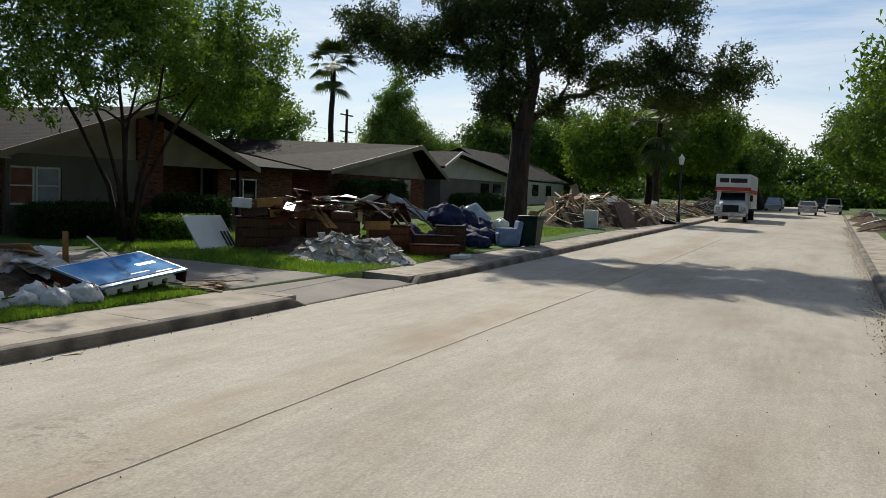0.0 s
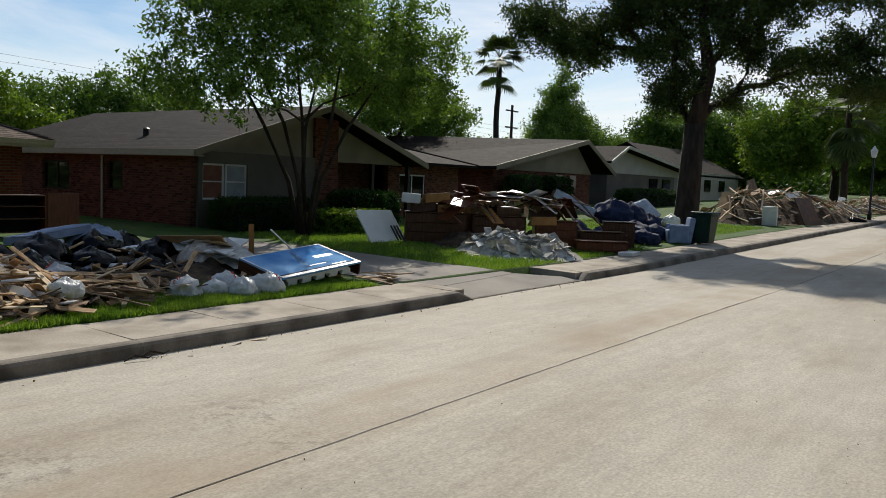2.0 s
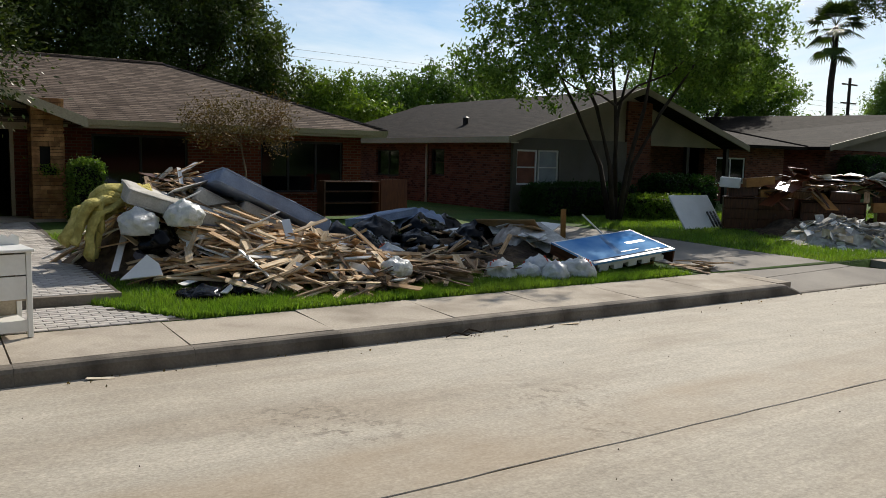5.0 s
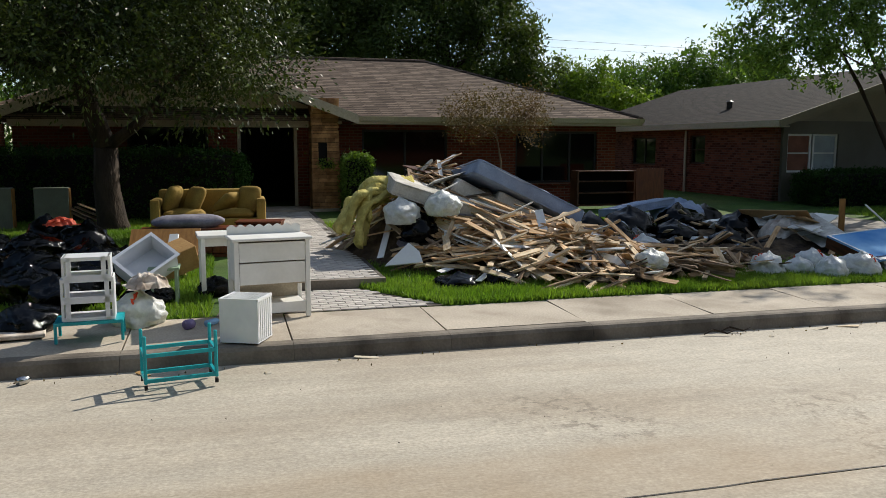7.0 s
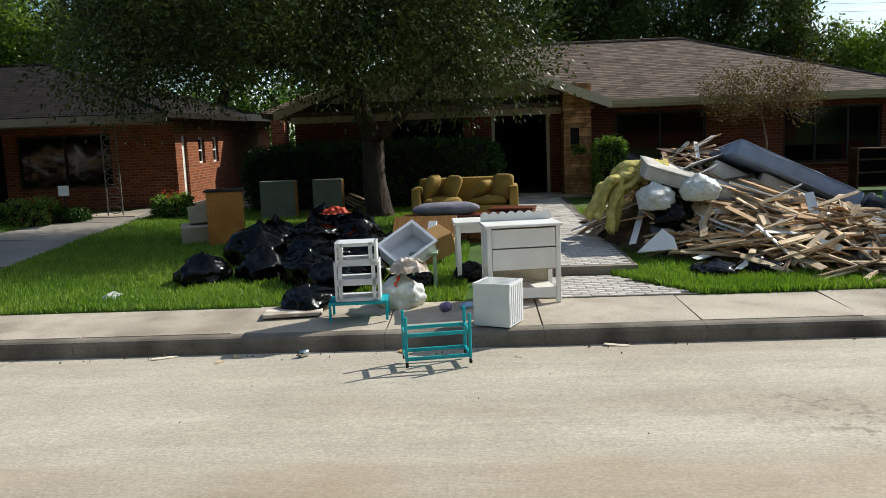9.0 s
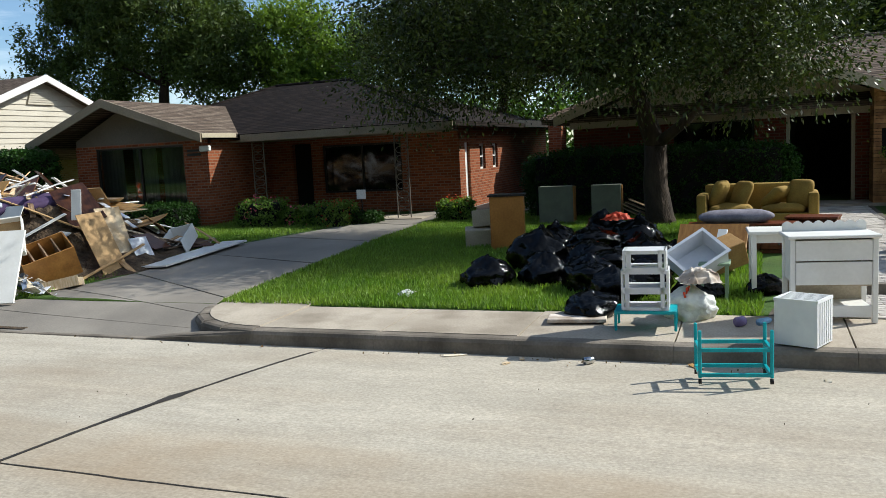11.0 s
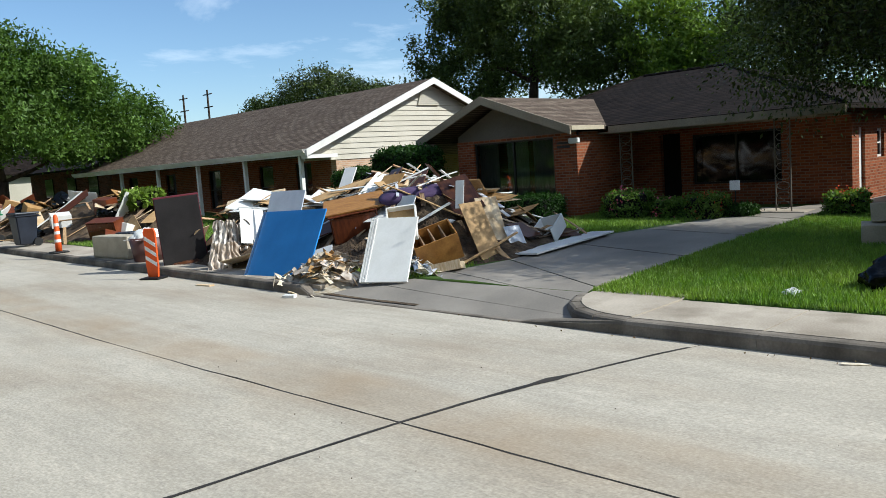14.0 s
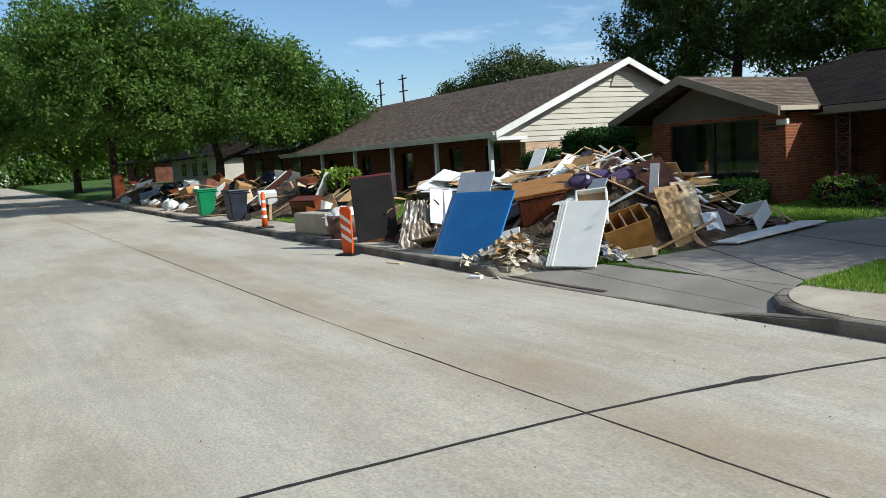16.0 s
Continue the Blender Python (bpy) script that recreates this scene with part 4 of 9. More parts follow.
# magnolia in the yard
tree("magnolia_tree", "broad dark magnolia with glossy leaves over the lawn", (-8.9, -5.85, 0.35),
     [(-8.4, -4.0, 3.6, 2.0, 2.0, 1.0), (-8.7, -6.5, 4.4, 2.6, 2.2, 1.4), (-8.7, -9.0, 3.9, 2.2, 2.2, 1.0), (-8.9, -11.0, 3.7, 1.6, 1.6, 0.9), (-8.9, -7.5, 5.9, 3.0, 3.6, 1.6), (-8.9, -4.2, 5.2, 2.4, 2.2, 1.4), (-7.4, -6.2, 3.8, 1.7, 2.2, 0.8), (-8.6, -10.3, 5.1, 2.2, 2.2, 1.3)],
     0.24, (-8.9, -5.9, 1.9), M_leaf_mag, 620, 10, 0.1, 0.36, 31, droop=0.25, hollow=0.2, aspect=0.42, rosette=0.75, pointed=False, boughs=13)
# bare-ish crepe myrtle by the windows
t = tree("bare_crepe_myrtle", "small browning crepe myrtle with thin bare stems", (-10.5, 2.45, 0.38), [(-10.5, 2.4, 2.7, 0.9, 1.35, 0.65), (-10.5, 1.7, 2.5, 0.6, 0.7, 0.5), (-10.5, 3.2, 2.6, 0.6, 0.7, 0.6)], 0.04, (-10.5, 2.45, 0.9), M_leaf_dry, 190, 26, 0.06, 0.13, 41, bark=M_bark_l, hollow=0.2, twigs=12)
# wood behind the houses
backs = [
    ("tall_oak", "dark tall oak behind the red brick house", (-29, 6.2, 0.4), [(-29, 4.0, 6.5, 3.5, 3.2, 2.6), (-29, 8.5, 6.2, 3.2, 3.0, 2.5), (-29, 6.2, 9.5, 3.6, 3.6, 2.4), (-29, 9.8, 4.2, 2.4, 2.2, 1.6), (-30, 1.0, 7.5, 3.4, 3, 3)], 0.35, (-29, 6.2, 3.0), M_leaf_dark),
    ("bamboo_clump", "feathery bright green bamboo behind the roofs", (-30, 14.2, 0.4), [(-30, 14.0, 4.2, 1.8, 1.6, 1.9), (-30, 12.6, 4.4, 1.4, 1.2, 1.6), (-30, 15.6, 3.6, 1.6, 1.6, 1.4)], 0.05, (-30, 14.2, 2.0), M_leaf_bright),
    ("broad_tree", "dense green tree behind the gabled house", (-33, 20.5, 0.4), [(-33, 18.5, 4.6, 2.5, 2.6, 1.9), (-33, 22.0, 5.4, 2.6, 3.0, 1.7), (-33, 25.5, 4.8, 2.6, 3.0, 2.2)], 0.2, (-33, 20.5, 2.2), M_leaf_oak),
    ("shade_tree", "green tree over the shingle roofs", (-25, 36, 0.6), [(-25, 33, 6.2, 3, 3, 2.2), (-25, 37.5, 6.8, 3, 3.6, 2.2), (-25, 41, 5.6, 2.6, 2.8, 2.2)], 0.25, (-25, 36, 3.0), M_leaf_myrtle),
    ("conical_tree", "tall loose conical tree", (-27, 62, 1), [(-27, 62, 12.2, 0.8, 0.9, 1.2), (-27, 62.8, 10.8, 1.2, 1.4, 1.1), (-27, 60.9, 9.8, 1.2, 1.4, 1.0), (-27, 62.6, 8.8, 1.8, 2.2, 1.1), (-27, 60, 7.8, 1.6, 1.8, 1.1), (-27, 64.6, 8.0, 1.4, 1.8, 1.0), (-27, 62, 6.6, 2.6, 3.6, 1.6), (-27, 67, 7.0, 1.8, 2.2, 1.5), (-27, 70, 6.2, 2.0, 2.6, 1.5), (-27, 59, 5.6, 2.2, 2.4, 1.6), (-27, 73.5, 5.8, 2, 3, 1.6)], 0.25, (-27, 62, 4), M_leaf_myrtle),
    ("broad_tree", "green tree behind the white gabled house", (-24, 84, 1), [(-24, 80, 7, 4, 5, 3), (-24, 88, 8, 4, 6, 3.4), (-20, 96, 8.5, 4, 6, 4)], 0.3, (-24, 84, 4), M_leaf_oak),
    ("broad_tree", "sunlit green tree by the far street", (-8, 84, 1.2), [(-8, 80, 8.2, 5, 6, 3.4), (-4, 88, 9.0, 5, 6, 4), (-12, 78, 7.0, 4, 5, 3.5)], 0.4, (-8, 84, 4), M_leaf_bright),
    ("broad_tree", "green tree arching over the far street", (2, 110, 1.5), [(-3, 108, 7.6, 5, 8, 3.8), (-1, 122, 8.4, 5, 8, 4.2), (-8, 110, 7.2, 5, 8, 4)], 0.5, (1, 110, 4), M_leaf_oak),
    ("street_tree", "green tree on the far side of the street", (14.5, 50, 1), [(12.5, 50, 7.2, 3.4, 5, 2.8), (14.5, 56, 8, 4, 5, 3.4), (15, 46, 6.0, 3.2, 4, 2.6)], 0.35, (14.5, 50, 3.4), M_leaf_oak),
    ("street_tree", "bright green tree on the far side of the street", (13.4, 27, 0.6), [(11.4, 27, 6.4, 2.2, 3, 1.9), (13, 25, 7.2, 2.6, 3.2, 2.2), (13.8, 29, 5.4, 2.6, 3, 1.8)], 0.28, (13.2, 27, 2.8), M_leaf_bright),
    ("street_tree", "tree over the far pavement", (15, 78, 1.4), [(13, 78, 8, 4, 6, 4), (15, 88, 8.5, 4, 7, 4), (13, 98, 9, 4, 7, 4)], 0.4, (15, 78, 4), M_leaf_oak),
    ("tall_oak", "big dark oak behind the southern brick house", (-25, -31, 0.6), [(-25, -35, 7.0, 3.2, 3.4, 2.8), (-25, -30.5, 9.2, 3.8, 4.2, 3.0), (-25, -27.5, 6.8, 3.0, 3.0, 2.6), (-25, -34, 10.2, 3.0, 3.6, 2)], 0.35, (-25, -31, 4.0), M_leaf_dark),
    ("light_tree", "yellow-green tree behind the brick house", (-26, -22.5, 0.5), [(-26, -24, 7.2, 2.2, 2.0, 2.2), (-26, -22, 6.6, 2, 2, 2), (-26, -23, 5.0, 2.4, 2.6, 2.0)], 0.2, (-26, -22.5, 3), M_leaf_bright),
    ("tall_oak", "dark oaks between the brick houses", (-25, -15, 0.5), [(-25, -17.5, 6.2, 2.6, 2.8, 2.4), (-25, -13.5, 6.8, 3, 3.0, 2.8), (-25, -10, 6.6, 3, 3, 2.6), (-25, -6, 7.0, 3, 3, 2.6), (-27, -2, 7.4, 3, 3, 2.6)], 0.3, (-25, -14, 3), M_leaf_dark),
    ("broad_tree", "olive green tree behind the cream sided house", (-31, -58, 1), [(-31, -63, 7.0, 3, 4, 2.0), (-31, -57, 7.8, 3, 4.4, 2.4), (-31, -52.5, 6.8, 3, 3.4, 1.8)], 0.3, (-31, -58, 3), M_leaf_mag),
    ("live_oak", "wide live oak shading the southern street", (-4.6, -47, 0.6), [(-10.6, -46, 5.4, 2.0, 3, 1.3), (-7.6, -46, 6.9, 2.4, 3.4, 1.6), (-4.6, -47, 8.4, 2.6, 3.6, 1.7), (-1.4, -46.5, 9.4, 2.8, 3.8, 1.8), (2.0, -48, 9.0, 2.6, 3.6, 1.9), (-8.6, -46, 4.3, 2.6, 3.2, 1.0), (-5.4, -45.6, 5.0, 2.6, 3.2, 1.4), (-1.8, -46, 5.4, 2.8, 3.4, 1.6), (1.8, -47, 5.8, 2.6, 3.4, 1.7), (-3.4, -46, 6.8, 2.8, 3.4, 1.5), (0.6, -46, 7.4, 2.6, 3.4, 1.6)], 0.24, (-4.6, -47, 2.6), M_leaf_oak),
    ("live_oak", "live oak over the far pavement", (-1.2, -58, 0.8), [(-2, -58, 7, 4, 5, 3), (3, -60, 8.2, 4, 5, 3.4), (5, -66, 8, 4, 6, 3.6), (-6, -62, 6, 4, 5, 2.5)], 0.26, (-1.2, -58, 3), M_leaf_oak),
    ("live_oak", "distant sunlit tree over the southern street", (-2, -82, 1), [(-3, -80, 7, 5, 6, 3.4), (4, -84, 8, 5, 6, 3.4), (-8, -84, 7, 5, 6, 3)], 0.3, (-2, -82, 3.4), M_leaf_bright),
    ("street_tree", "far street tree on the east side", (13, -96, 1.5), [(12, -96, 8, 6, 8, 4), (8, -110, 9, 6, 8, 5)], 0.4, (13, -96, 4), M_leaf_oak),
]
for i, (nm, lab, base, blobs, r0, fork, lm) in enumerate(backs):
    far = abs(base[1]) > 70
    vol = sum(b[3] * b[4] + b[4] * b[5] + b[3] * b[5] for b in blobs)
    tree(nm, lab, (base[0], base[1], ground_z(base[0], base[1])), blobs, r0, fork, lm, int(vol * (5.0 if not far else 2.6)), 86, 0.22 if not far else 0.4, 0.29 if not far else 0.5, 100 + i * 3, hollow=0.3, twigs=3)
# woodland that closes the view
for i, (x, y, n, lab) in enumerate(((-46, 0, 22, "dark tree line behind the houses"), (44, 0, 22, "tree line across the street"))):
    blobs = [(x + rng.uniform(-4, 4), -150 + 300 * k / n + rng.uniform(-3, 3), rng.uniform(2.0, 3.6), 4, 8.5, rng.uniform(3, 4)) for k in range(n)]
    ob = part("far_woods", leaf_mesh("far_woods", crown_points(blobs, 3400 if x < 0 else 900, 300 + i, 0.4), 0.6, 52 if x < 0 else 24, 0.4 if x < 0 else 1.1, 310 + i, pointed=True), M_leaf_oak)
    tagged(ob, lab, "trees", kind="stuff")
blobs = [(-40 + 8 * k, 142, 2, 6, 5, 4) for k in range(12)] + [(-40 + 12 * k, 150, 5, 8, 6, 7) for k in range(8)] + [(-34, 100 + 9 * k, 4, 6, 6, 4.5) for k in range(5)] + [(26, 60 + 12 * k, 4, 5, 7, 4.5) for k in range(7)] + [(-22, 98 + 10 * k, 3, 4, 6, 4) for k in range(4)] + [(-30 + 12 * k, -150, 6, 8, 6, 7) for k in range(7)]
tagged(part("far_woods", leaf_mesh("far_woods", crown_points(blobs, 6000, 330, 0.2), 0.9, 36, 0.75, 331, pointed=True), M_leaf_oak), "trees closing the ends of the street", "trees", kind="stuff")


# unseen trees, added behind the camera to hold skylight off the house fronts
blobs = [(19.5 + rng.uniform(-1, 1), -46 + 4.6 * k + rng.uniform(-1, 1), rng.uniform(6.5, 8.5), 3.2, 4.2, rng.uniform(5, 6.5)) for k in range(12)]
tagged(part("garden_trees", leaf_mesh("garden_trees", crown_points(blobs, 1500, 340, 0.2), 0.5, 22, 1.1, 341, pointed=True), M_leaf_oak), "unseen trees added across the street to dim skylight on the houses", "trees", kind="stuff")


def fan_palm(base, height, crown_r, seed, label, skirt=False):
    t = thing("palm_tree", Matrix.Translation(base), label, "palm tree")
    r = random.Random(seed)
    bm = bmesh.new()
    k = 9
    tube(bm, [(0.04 * math.sin(i), 0.05 * math.cos(i * 1.7), height * i / k - 0.1) for i in range(k + 1)], [0.24 - 0.06 * i / k for i in range(k + 1)], 10)
    part("trunk", bm, M_bark, t, smooth=True)
    vs, qs = [], []
    for f in range(46 if not skirt else 70):
        az, el = r.uniform(0, 2 * math.pi), r.uniform(-1.0 if not skirt else -1.5, 1.3)
        o = Vector((0, 0, height - (0 if el > -0.6 else r.uniform(0, 1.4))))
        d = Vector((math.cos(az) * math.cos(el), math.sin(az) * math.cos(el), math.sin(el)))
        hub = o + d * crown_r * 0.5 + Vector((0, 0, -0.05))
        side = d.cross(Vector((0, 0, 1))).normalized()
        up = side.cross(d)
        n = len(vs)
        vs += [o - side * .02, o + side * .02, hub + side * .02, hub - side * .02]
        qs.append((n, n + 1, n + 2, n + 3))
        for b in range(13):
            a = (b - 6) / 6 * 1.35
            bd = (d * math.cos(a) + side * math.sin(a)).normalized()
            tip = hub + bd * crown_r * 0.55 + Vector((0, 0, -0.16 - 0.1 * abs(a)))
            wv = up.cross(bd).normalized() * 0.075
            md = hub + bd * crown_r * 0.28
            n = len(vs)
            vs += [hub, md + wv, tip, md - wv]
            qs.append((n, n + 1, n + 2, n + 3))
    part("crown", arrays("crown", np.array([tuple(v) for v in vs]), np.array(qs)), M_palm, t)


fan_palm((-24, 46.6, 0.9), 10.1, 2.0, 51, "tall fan palm above the roofs")
fan_palm((-1.9, 53, ground_z(-1.9, 53)), 6.6, 2.4, 52, "fan palm with a skirt of dead fronds", True)


def hedge(name, label, x0, x1, y0, y1, z0, z1, mat, seed, n=900, size=0.06, parent=None):
    r = np.random.default_rng(seed)
    t = thing(name, pose((x0 + x1) / 2, (y0 + y1) / 2, z0), label, "shrub")
    hx, hy, hz = (x1 - x0) / 2, (y1 - y0) / 2, z1 - z0
    # solid near-black core paints the shade between the leaves
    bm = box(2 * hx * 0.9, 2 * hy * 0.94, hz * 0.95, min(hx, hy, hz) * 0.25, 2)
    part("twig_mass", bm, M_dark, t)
    u = r.uniform(-1, 1, (n, 3))
    k = r.integers(0, 5, n)
    for ax_, sgn, kk in ((0, 1, 0), (0, -1, 1), (1, 1, 2), (1, -1, 3), (2, 1, 4)):
        u[k == kk, ax_] = sgn
    u = u / (np.linalg.norm(u, ord=6, axis=1)[:, None]) * r.uniform(0.93, 1.06, (n, 1))
    c = np.stack([u[:, 0] * hx, u[:, 1] * hy, (u[:, 2] + 1) / 2 * hz], 1)
    part("leaves", leaf_mesh("leaves", c, 0.05, 14, size, seed), mat, t)
    return t


hedge("clipped_hedge", "long clipped dark green hedge under the windows", -11.3, -10.2, -8.9, -3.4, 0.35, 1.82, M_hedge, 61, 2600)
hedge("clipped_shrub", "square clipped shrub beside the stone pier", -11.4, -10.8, -1.1, -0.5, 0.4, 1.68, M_leaf_myrtle, 62, 700)
hedge("clipped_shrub", "round clipped shrub by the picture window", -9.3, -8.3, -18.4, -17.2, 0.35, 1.0, M_hedge, 63, 600)
hedge("tall_shrub", "tall green shrub at the corner of the brick house", -9.2, -7.9, -23.4, -21.4, 0.35, 2.5, M_hedge, 64, 1500, 0.08)
hedge("clipped_shrub", "low green hedge beside the cream house", -9.4, -8.2, -25.8, -24.0, 0.35, 2.0, M_hedge, 65, 900, 0.08)
hedge("foundation_shrub", "dark shrubs in front of the gabled house", -11.2, -9.9, 11.0, 14.6, 0.35, 1.25, M_hedge, 66, 1400)
hedge("foundation_shrub", "yellow-green spreading shrub at the bed's edge", -9.6, -8.4, 13.2, 16.0, 0.32, 0.95, M_leaf_bright, 67, 900, 0.09)
hedge("foundation_shrub", "dark leafy shrub by the porch", -10.8, -9.4, 15.4, 17.6, 0.35, 1.5, M_hedge, 68, 900, 0.09)
for y, w in ((29.2, 1.9), (32.4, 1.9)):
    hedge("clipped_shrub", "tall clipped shrub against the gabled house", -12.6, -11.4, y, y + w, 0.5, 2.35, M_hedge, 70 + int(y), 800, 0.09)
hedge("clipped_shrub", "low clipped hedge before the pale house", -12.6, -11.4, 42, 50, 0.7, 1.9, M_hedge, 75, 1000, 0.1)
hedge("porch_shrub", "dark shrubs along the porch bed", -10.3, -9.7, -15.6, -12.6, 0.36, 0.6, M_hedge, 76, 900)
hedge("hanging_fern", "small green plant set in the pier niche", -11.75, -11.55, -1.57, -1.3, 1.4, 1.56, M_leaf_bright, 77, 60, 0.05)
M_pink = material("pink_flowers", "c8506a", "d8708a", rough=0.6, scale=9, bump=0, var=0.4, island=True, translucent=0.3)
M_red = material("red_flowers", "b03a2c", "c85a3c", rough=0.6, scale=9, bump=0, var=0.4, island=True, translucent=0.3)
for x, y, r_, fm, sd in ((-8.6, -19.4, 0.55, M_pink, 81), (-8.6, -20.3, 0.5, M_red, 82), (-9.6, -15.5, 0.5, M_pink, 83), (-9.7, -13.5, 0.4, M_red, 84), (-9.8, -14.6, 0.32, M_pink, 85), (-10.2, -10.6, 0.35, M_red, 86)):
    f = hedge("flower_bush", "leafy bush covered with small blossoms", x - r_, x + r_, y - r_, y + r_, 0.34, 0.34 + r_ * 1.3, M_leaf_myrtle, sd, 260, 0.07)
    part("blossom", leaf_mesh("blossom", crown_points([(0, 0, r_ * 0.75, r_, r_, r_ * 0.75)], 60, sd, 0.9), 0.06, 5, 0.06, sd, aspect=0.9), fm, f)


# grass blades on the lawns that lie nearest
def lawn(y0, y1, x0, x1, n, seed, keep=lambda x, y: True, tall=1.0):
    r = np.random.default_rng(seed)
    x, y = r.uniform(x0, x1, n), r.uniform(y0, y1, n)
    ok = np.array([keep(a, b) for a, b in zip(x, y)])
    x, y = x[ok], y[ok]
    z = np.array([ground_z(a, b) for a, b in zip(x, y)])
    n = len(x)
    p = np.stack([x, y, z - 0.01], 1)
    h = r.uniform(0.05, 0.11, n) * tall
    a = r.uniform(0, 2 * np.pi, n)
    side = np.stack([np.cos(a), np.sin(a), np.zeros(n)], 1) * 0.012
    lean = r.normal(0, 0.03, (n, 3))
    lean[:, 2] = h
    v = np.stack([p - side, p + side, p + lean], 1).reshape(-1, 3)
    return v


def apron_edge(x):
    """North edge of the paved apron, which flares towards the pavement."""
    return -1.4 + 0.7 * (x + 1.3)


def path_keep(x, y):
    if x > -2.55:
        return not -3.95 < y < apron_edge(x)
    return not (-3.6 < y < -1.85 and x > -12)


gvs = [lawn(-11.2, -4.0, -11, -1.32, 150000, 1, lambda x, y: path_keep(x, y) and y > -10.8 - 0.07 * (-x - 1.6)),
       lawn(-2.0, 6.9, -9, -1.32, 90000, 2, path_keep), lawn(10.6, 19, -9.5, -1.32, 46000, 3, lambda x, y: y > 10.9 - 0.12 * (-x - 1)),
       lawn(-22, -14.2, -9.3, -1.32, 40000, 4), lawn(-35, -22, -8, -1.32, 26000, 5), lawn(-17, -13, -12, -5, 16000, 6, lambda x, y: y < -14.3 + 0.3 * max(0, -x - 6.4) and x > -11), lawn(19, 34, -8, -1.7, 22000, 7), lawn(-2.2, 6.6, -2.5, -1.3, 42000, 8, path_keep, 1.05)]
gv_all = np.concatenate(gvs)
tagged(part("grass", arrays("grass", gv_all, np.arange(len(gv_all)).reshape(-1, 3)), M_grass), "short sunlit green lawn grass", "grass", kind="stuff")

# ---------------------------------------------------------------- things: materials
M_wood = material("raw_wood", "c6a67f", "9c7850", rough=0.8, scale=5, fine=40, bump=0.2, stretch=(1, 6, 1), var=0.28)
M_wood_old = material("weathered_wood", "a38a6f", "6f5a45", rough=0.9, scale=5, fine=40, bump=0.3, stretch=(1, 6, 1), var=0.3)
M_wood_pale = material("pale_wood", "dcc9aa", "bfa27b", rough=0.8, scale=5, fine=40, bump=0.15, stretch=(1, 6, 1), var=0.18)
M_walnut = material("walnut_veneer", "5c3a26", "402616", rough=0.45, scale=4, fine=30, bump=0.08, stretch=(1, 6, 1), var=0.15)
M_cherry = material("cherry_veneer", "6d3a22", "542a18", rough=0.35, scale=4, fine=30, bump=0.05, stretch=(1, 5, 1), var=0.12)
M_oakv = material("oak_veneer", "a5773f", "8a5f30", rough=0.5, scale=4, fine=30, bump=0.08, stretch=(5, 1, 1), var=0.1)
M_mdf = material("tan_board", "b59468", "a3845c", rough=0.8, scale=3, fine=50, bump=0.1, dirt="8b7250", dirt_amount=0.4)
M_orange = material("orange_veneer", "b07a3c", "98652e", rough=0.5, scale=2, fine=30, bump=0.05, dirt="7a522a", dirt_amount=0.4)
M_card = material("cardboard", "b08a58", "9b7646", rough=0.9, scale=3, fine=40, bump=0.1, var=0.15)
M_wht = material("white_laminate", "e6e5e0", "dddcd6", rough=0.4, scale=3, fine=30, bump=0.02, dirt="b8b2a6", dirt_amount=0.18, dirt_scale=2, grain=(0.97, 1.02))
M_plastic = material("white_plastic", "e9eaf0", "e0e1e8", rough=0.3, scale=3, fine=20, bump=0.0, grain=(0.98, 1.02), translucent=0.12)
M_greyplast = material("clouded_plastic", "d3d6dc", "c4c8cf", rough=0.25, scale=3, fine=20, bump=0.0, grain=(0.97, 1.02))
M_teal = material("teal_paint", "1fa6ae", "168f98", rough=0.35, scale=4, fine=30, bump=0.03)
M_black = material("black_rubber", "1a1a1a", "121212", rough=0.6, scale=5)
M_bag = material("black_bag_film", "0b0b0c", "060607", rough=0.14, scale=6, fine=7, bump=0.35, spec=0.22, bump_dist=0.03)
M_wbag = material("white_bag_film", "e2e3e4", "d2d4d6", rough=0.32, scale=5, fine=6, bump=0.5, translucent=0.2, bump_dist=0.03, grain=(0.95, 1.03))
M_tie = material("orange_drawstring", "e0502a", "c9421f", rough=0.5, scale=9)
M_blue = material("blue_laminate", "3a86cc", "317abf", rough=0.35, scale=2, fine=30, bump=0.02, grain=(0.97, 1.02))
M_mattb = material("blue_ticking", "8d9cb4", "7c8ba4", rough=0.85, scale=5, fine=40, bump=0.25, dirt="6f7480", dirt_amount=0.4, dirt_scale=2)
M_mattw = material("stained_ticking", "c4c0b8", "aeaaa0", rough=0.9, scale=4, fine=40, bump=0.25, dirt="6e685c", dirt_amount=0.6, dirt_scale=1.6)
M_insul = material("yellow_insulation", "d6c97a", "b3a352", rough=1.0, scale=6, fine=30, bump=0.9, dirt="857a48", dirt_amount=0.6, dirt_scale=3, bump_dist=0.03)
M_sofa = material("mustard_velvet", "9a7f3c", "84692c", rough=0.85, scale=4, fine=50, bump=0.15, dirt="6a5424", dirt_amount=0.4)
M_cloth = material("stained_cloth", "d6ccc0", "a8998a", rough=0.9, scale=7, fine=40, bump=0.4, dirt="6d5a48", dirt_amount=0.5, dirt_scale=5)
M_curt = material("striped_curtain", "d9d2c8", "6f6660", rough=0.9, scale=3.2, fine=40, bump=0.3, contrast=(0.44, 0.56), stretch=(9, 1, 0.4), dirt="8a7a66", dirt_amount=0.4, dirt_scale=3)
M_greycloth = material("grey_cloth", "8a8790", "6d6a74", rough=0.9, scale=6, fine=40, bump=0.3)
M_navy = material("navy_fabric", "2b3550", "1f2740", rough=0.8, scale=6, fine=40, bump=0.3)
M_purple = material("purple_upholstery", "574766", "453654", rough=0.85, scale=5, fine=40, bump=0.2)
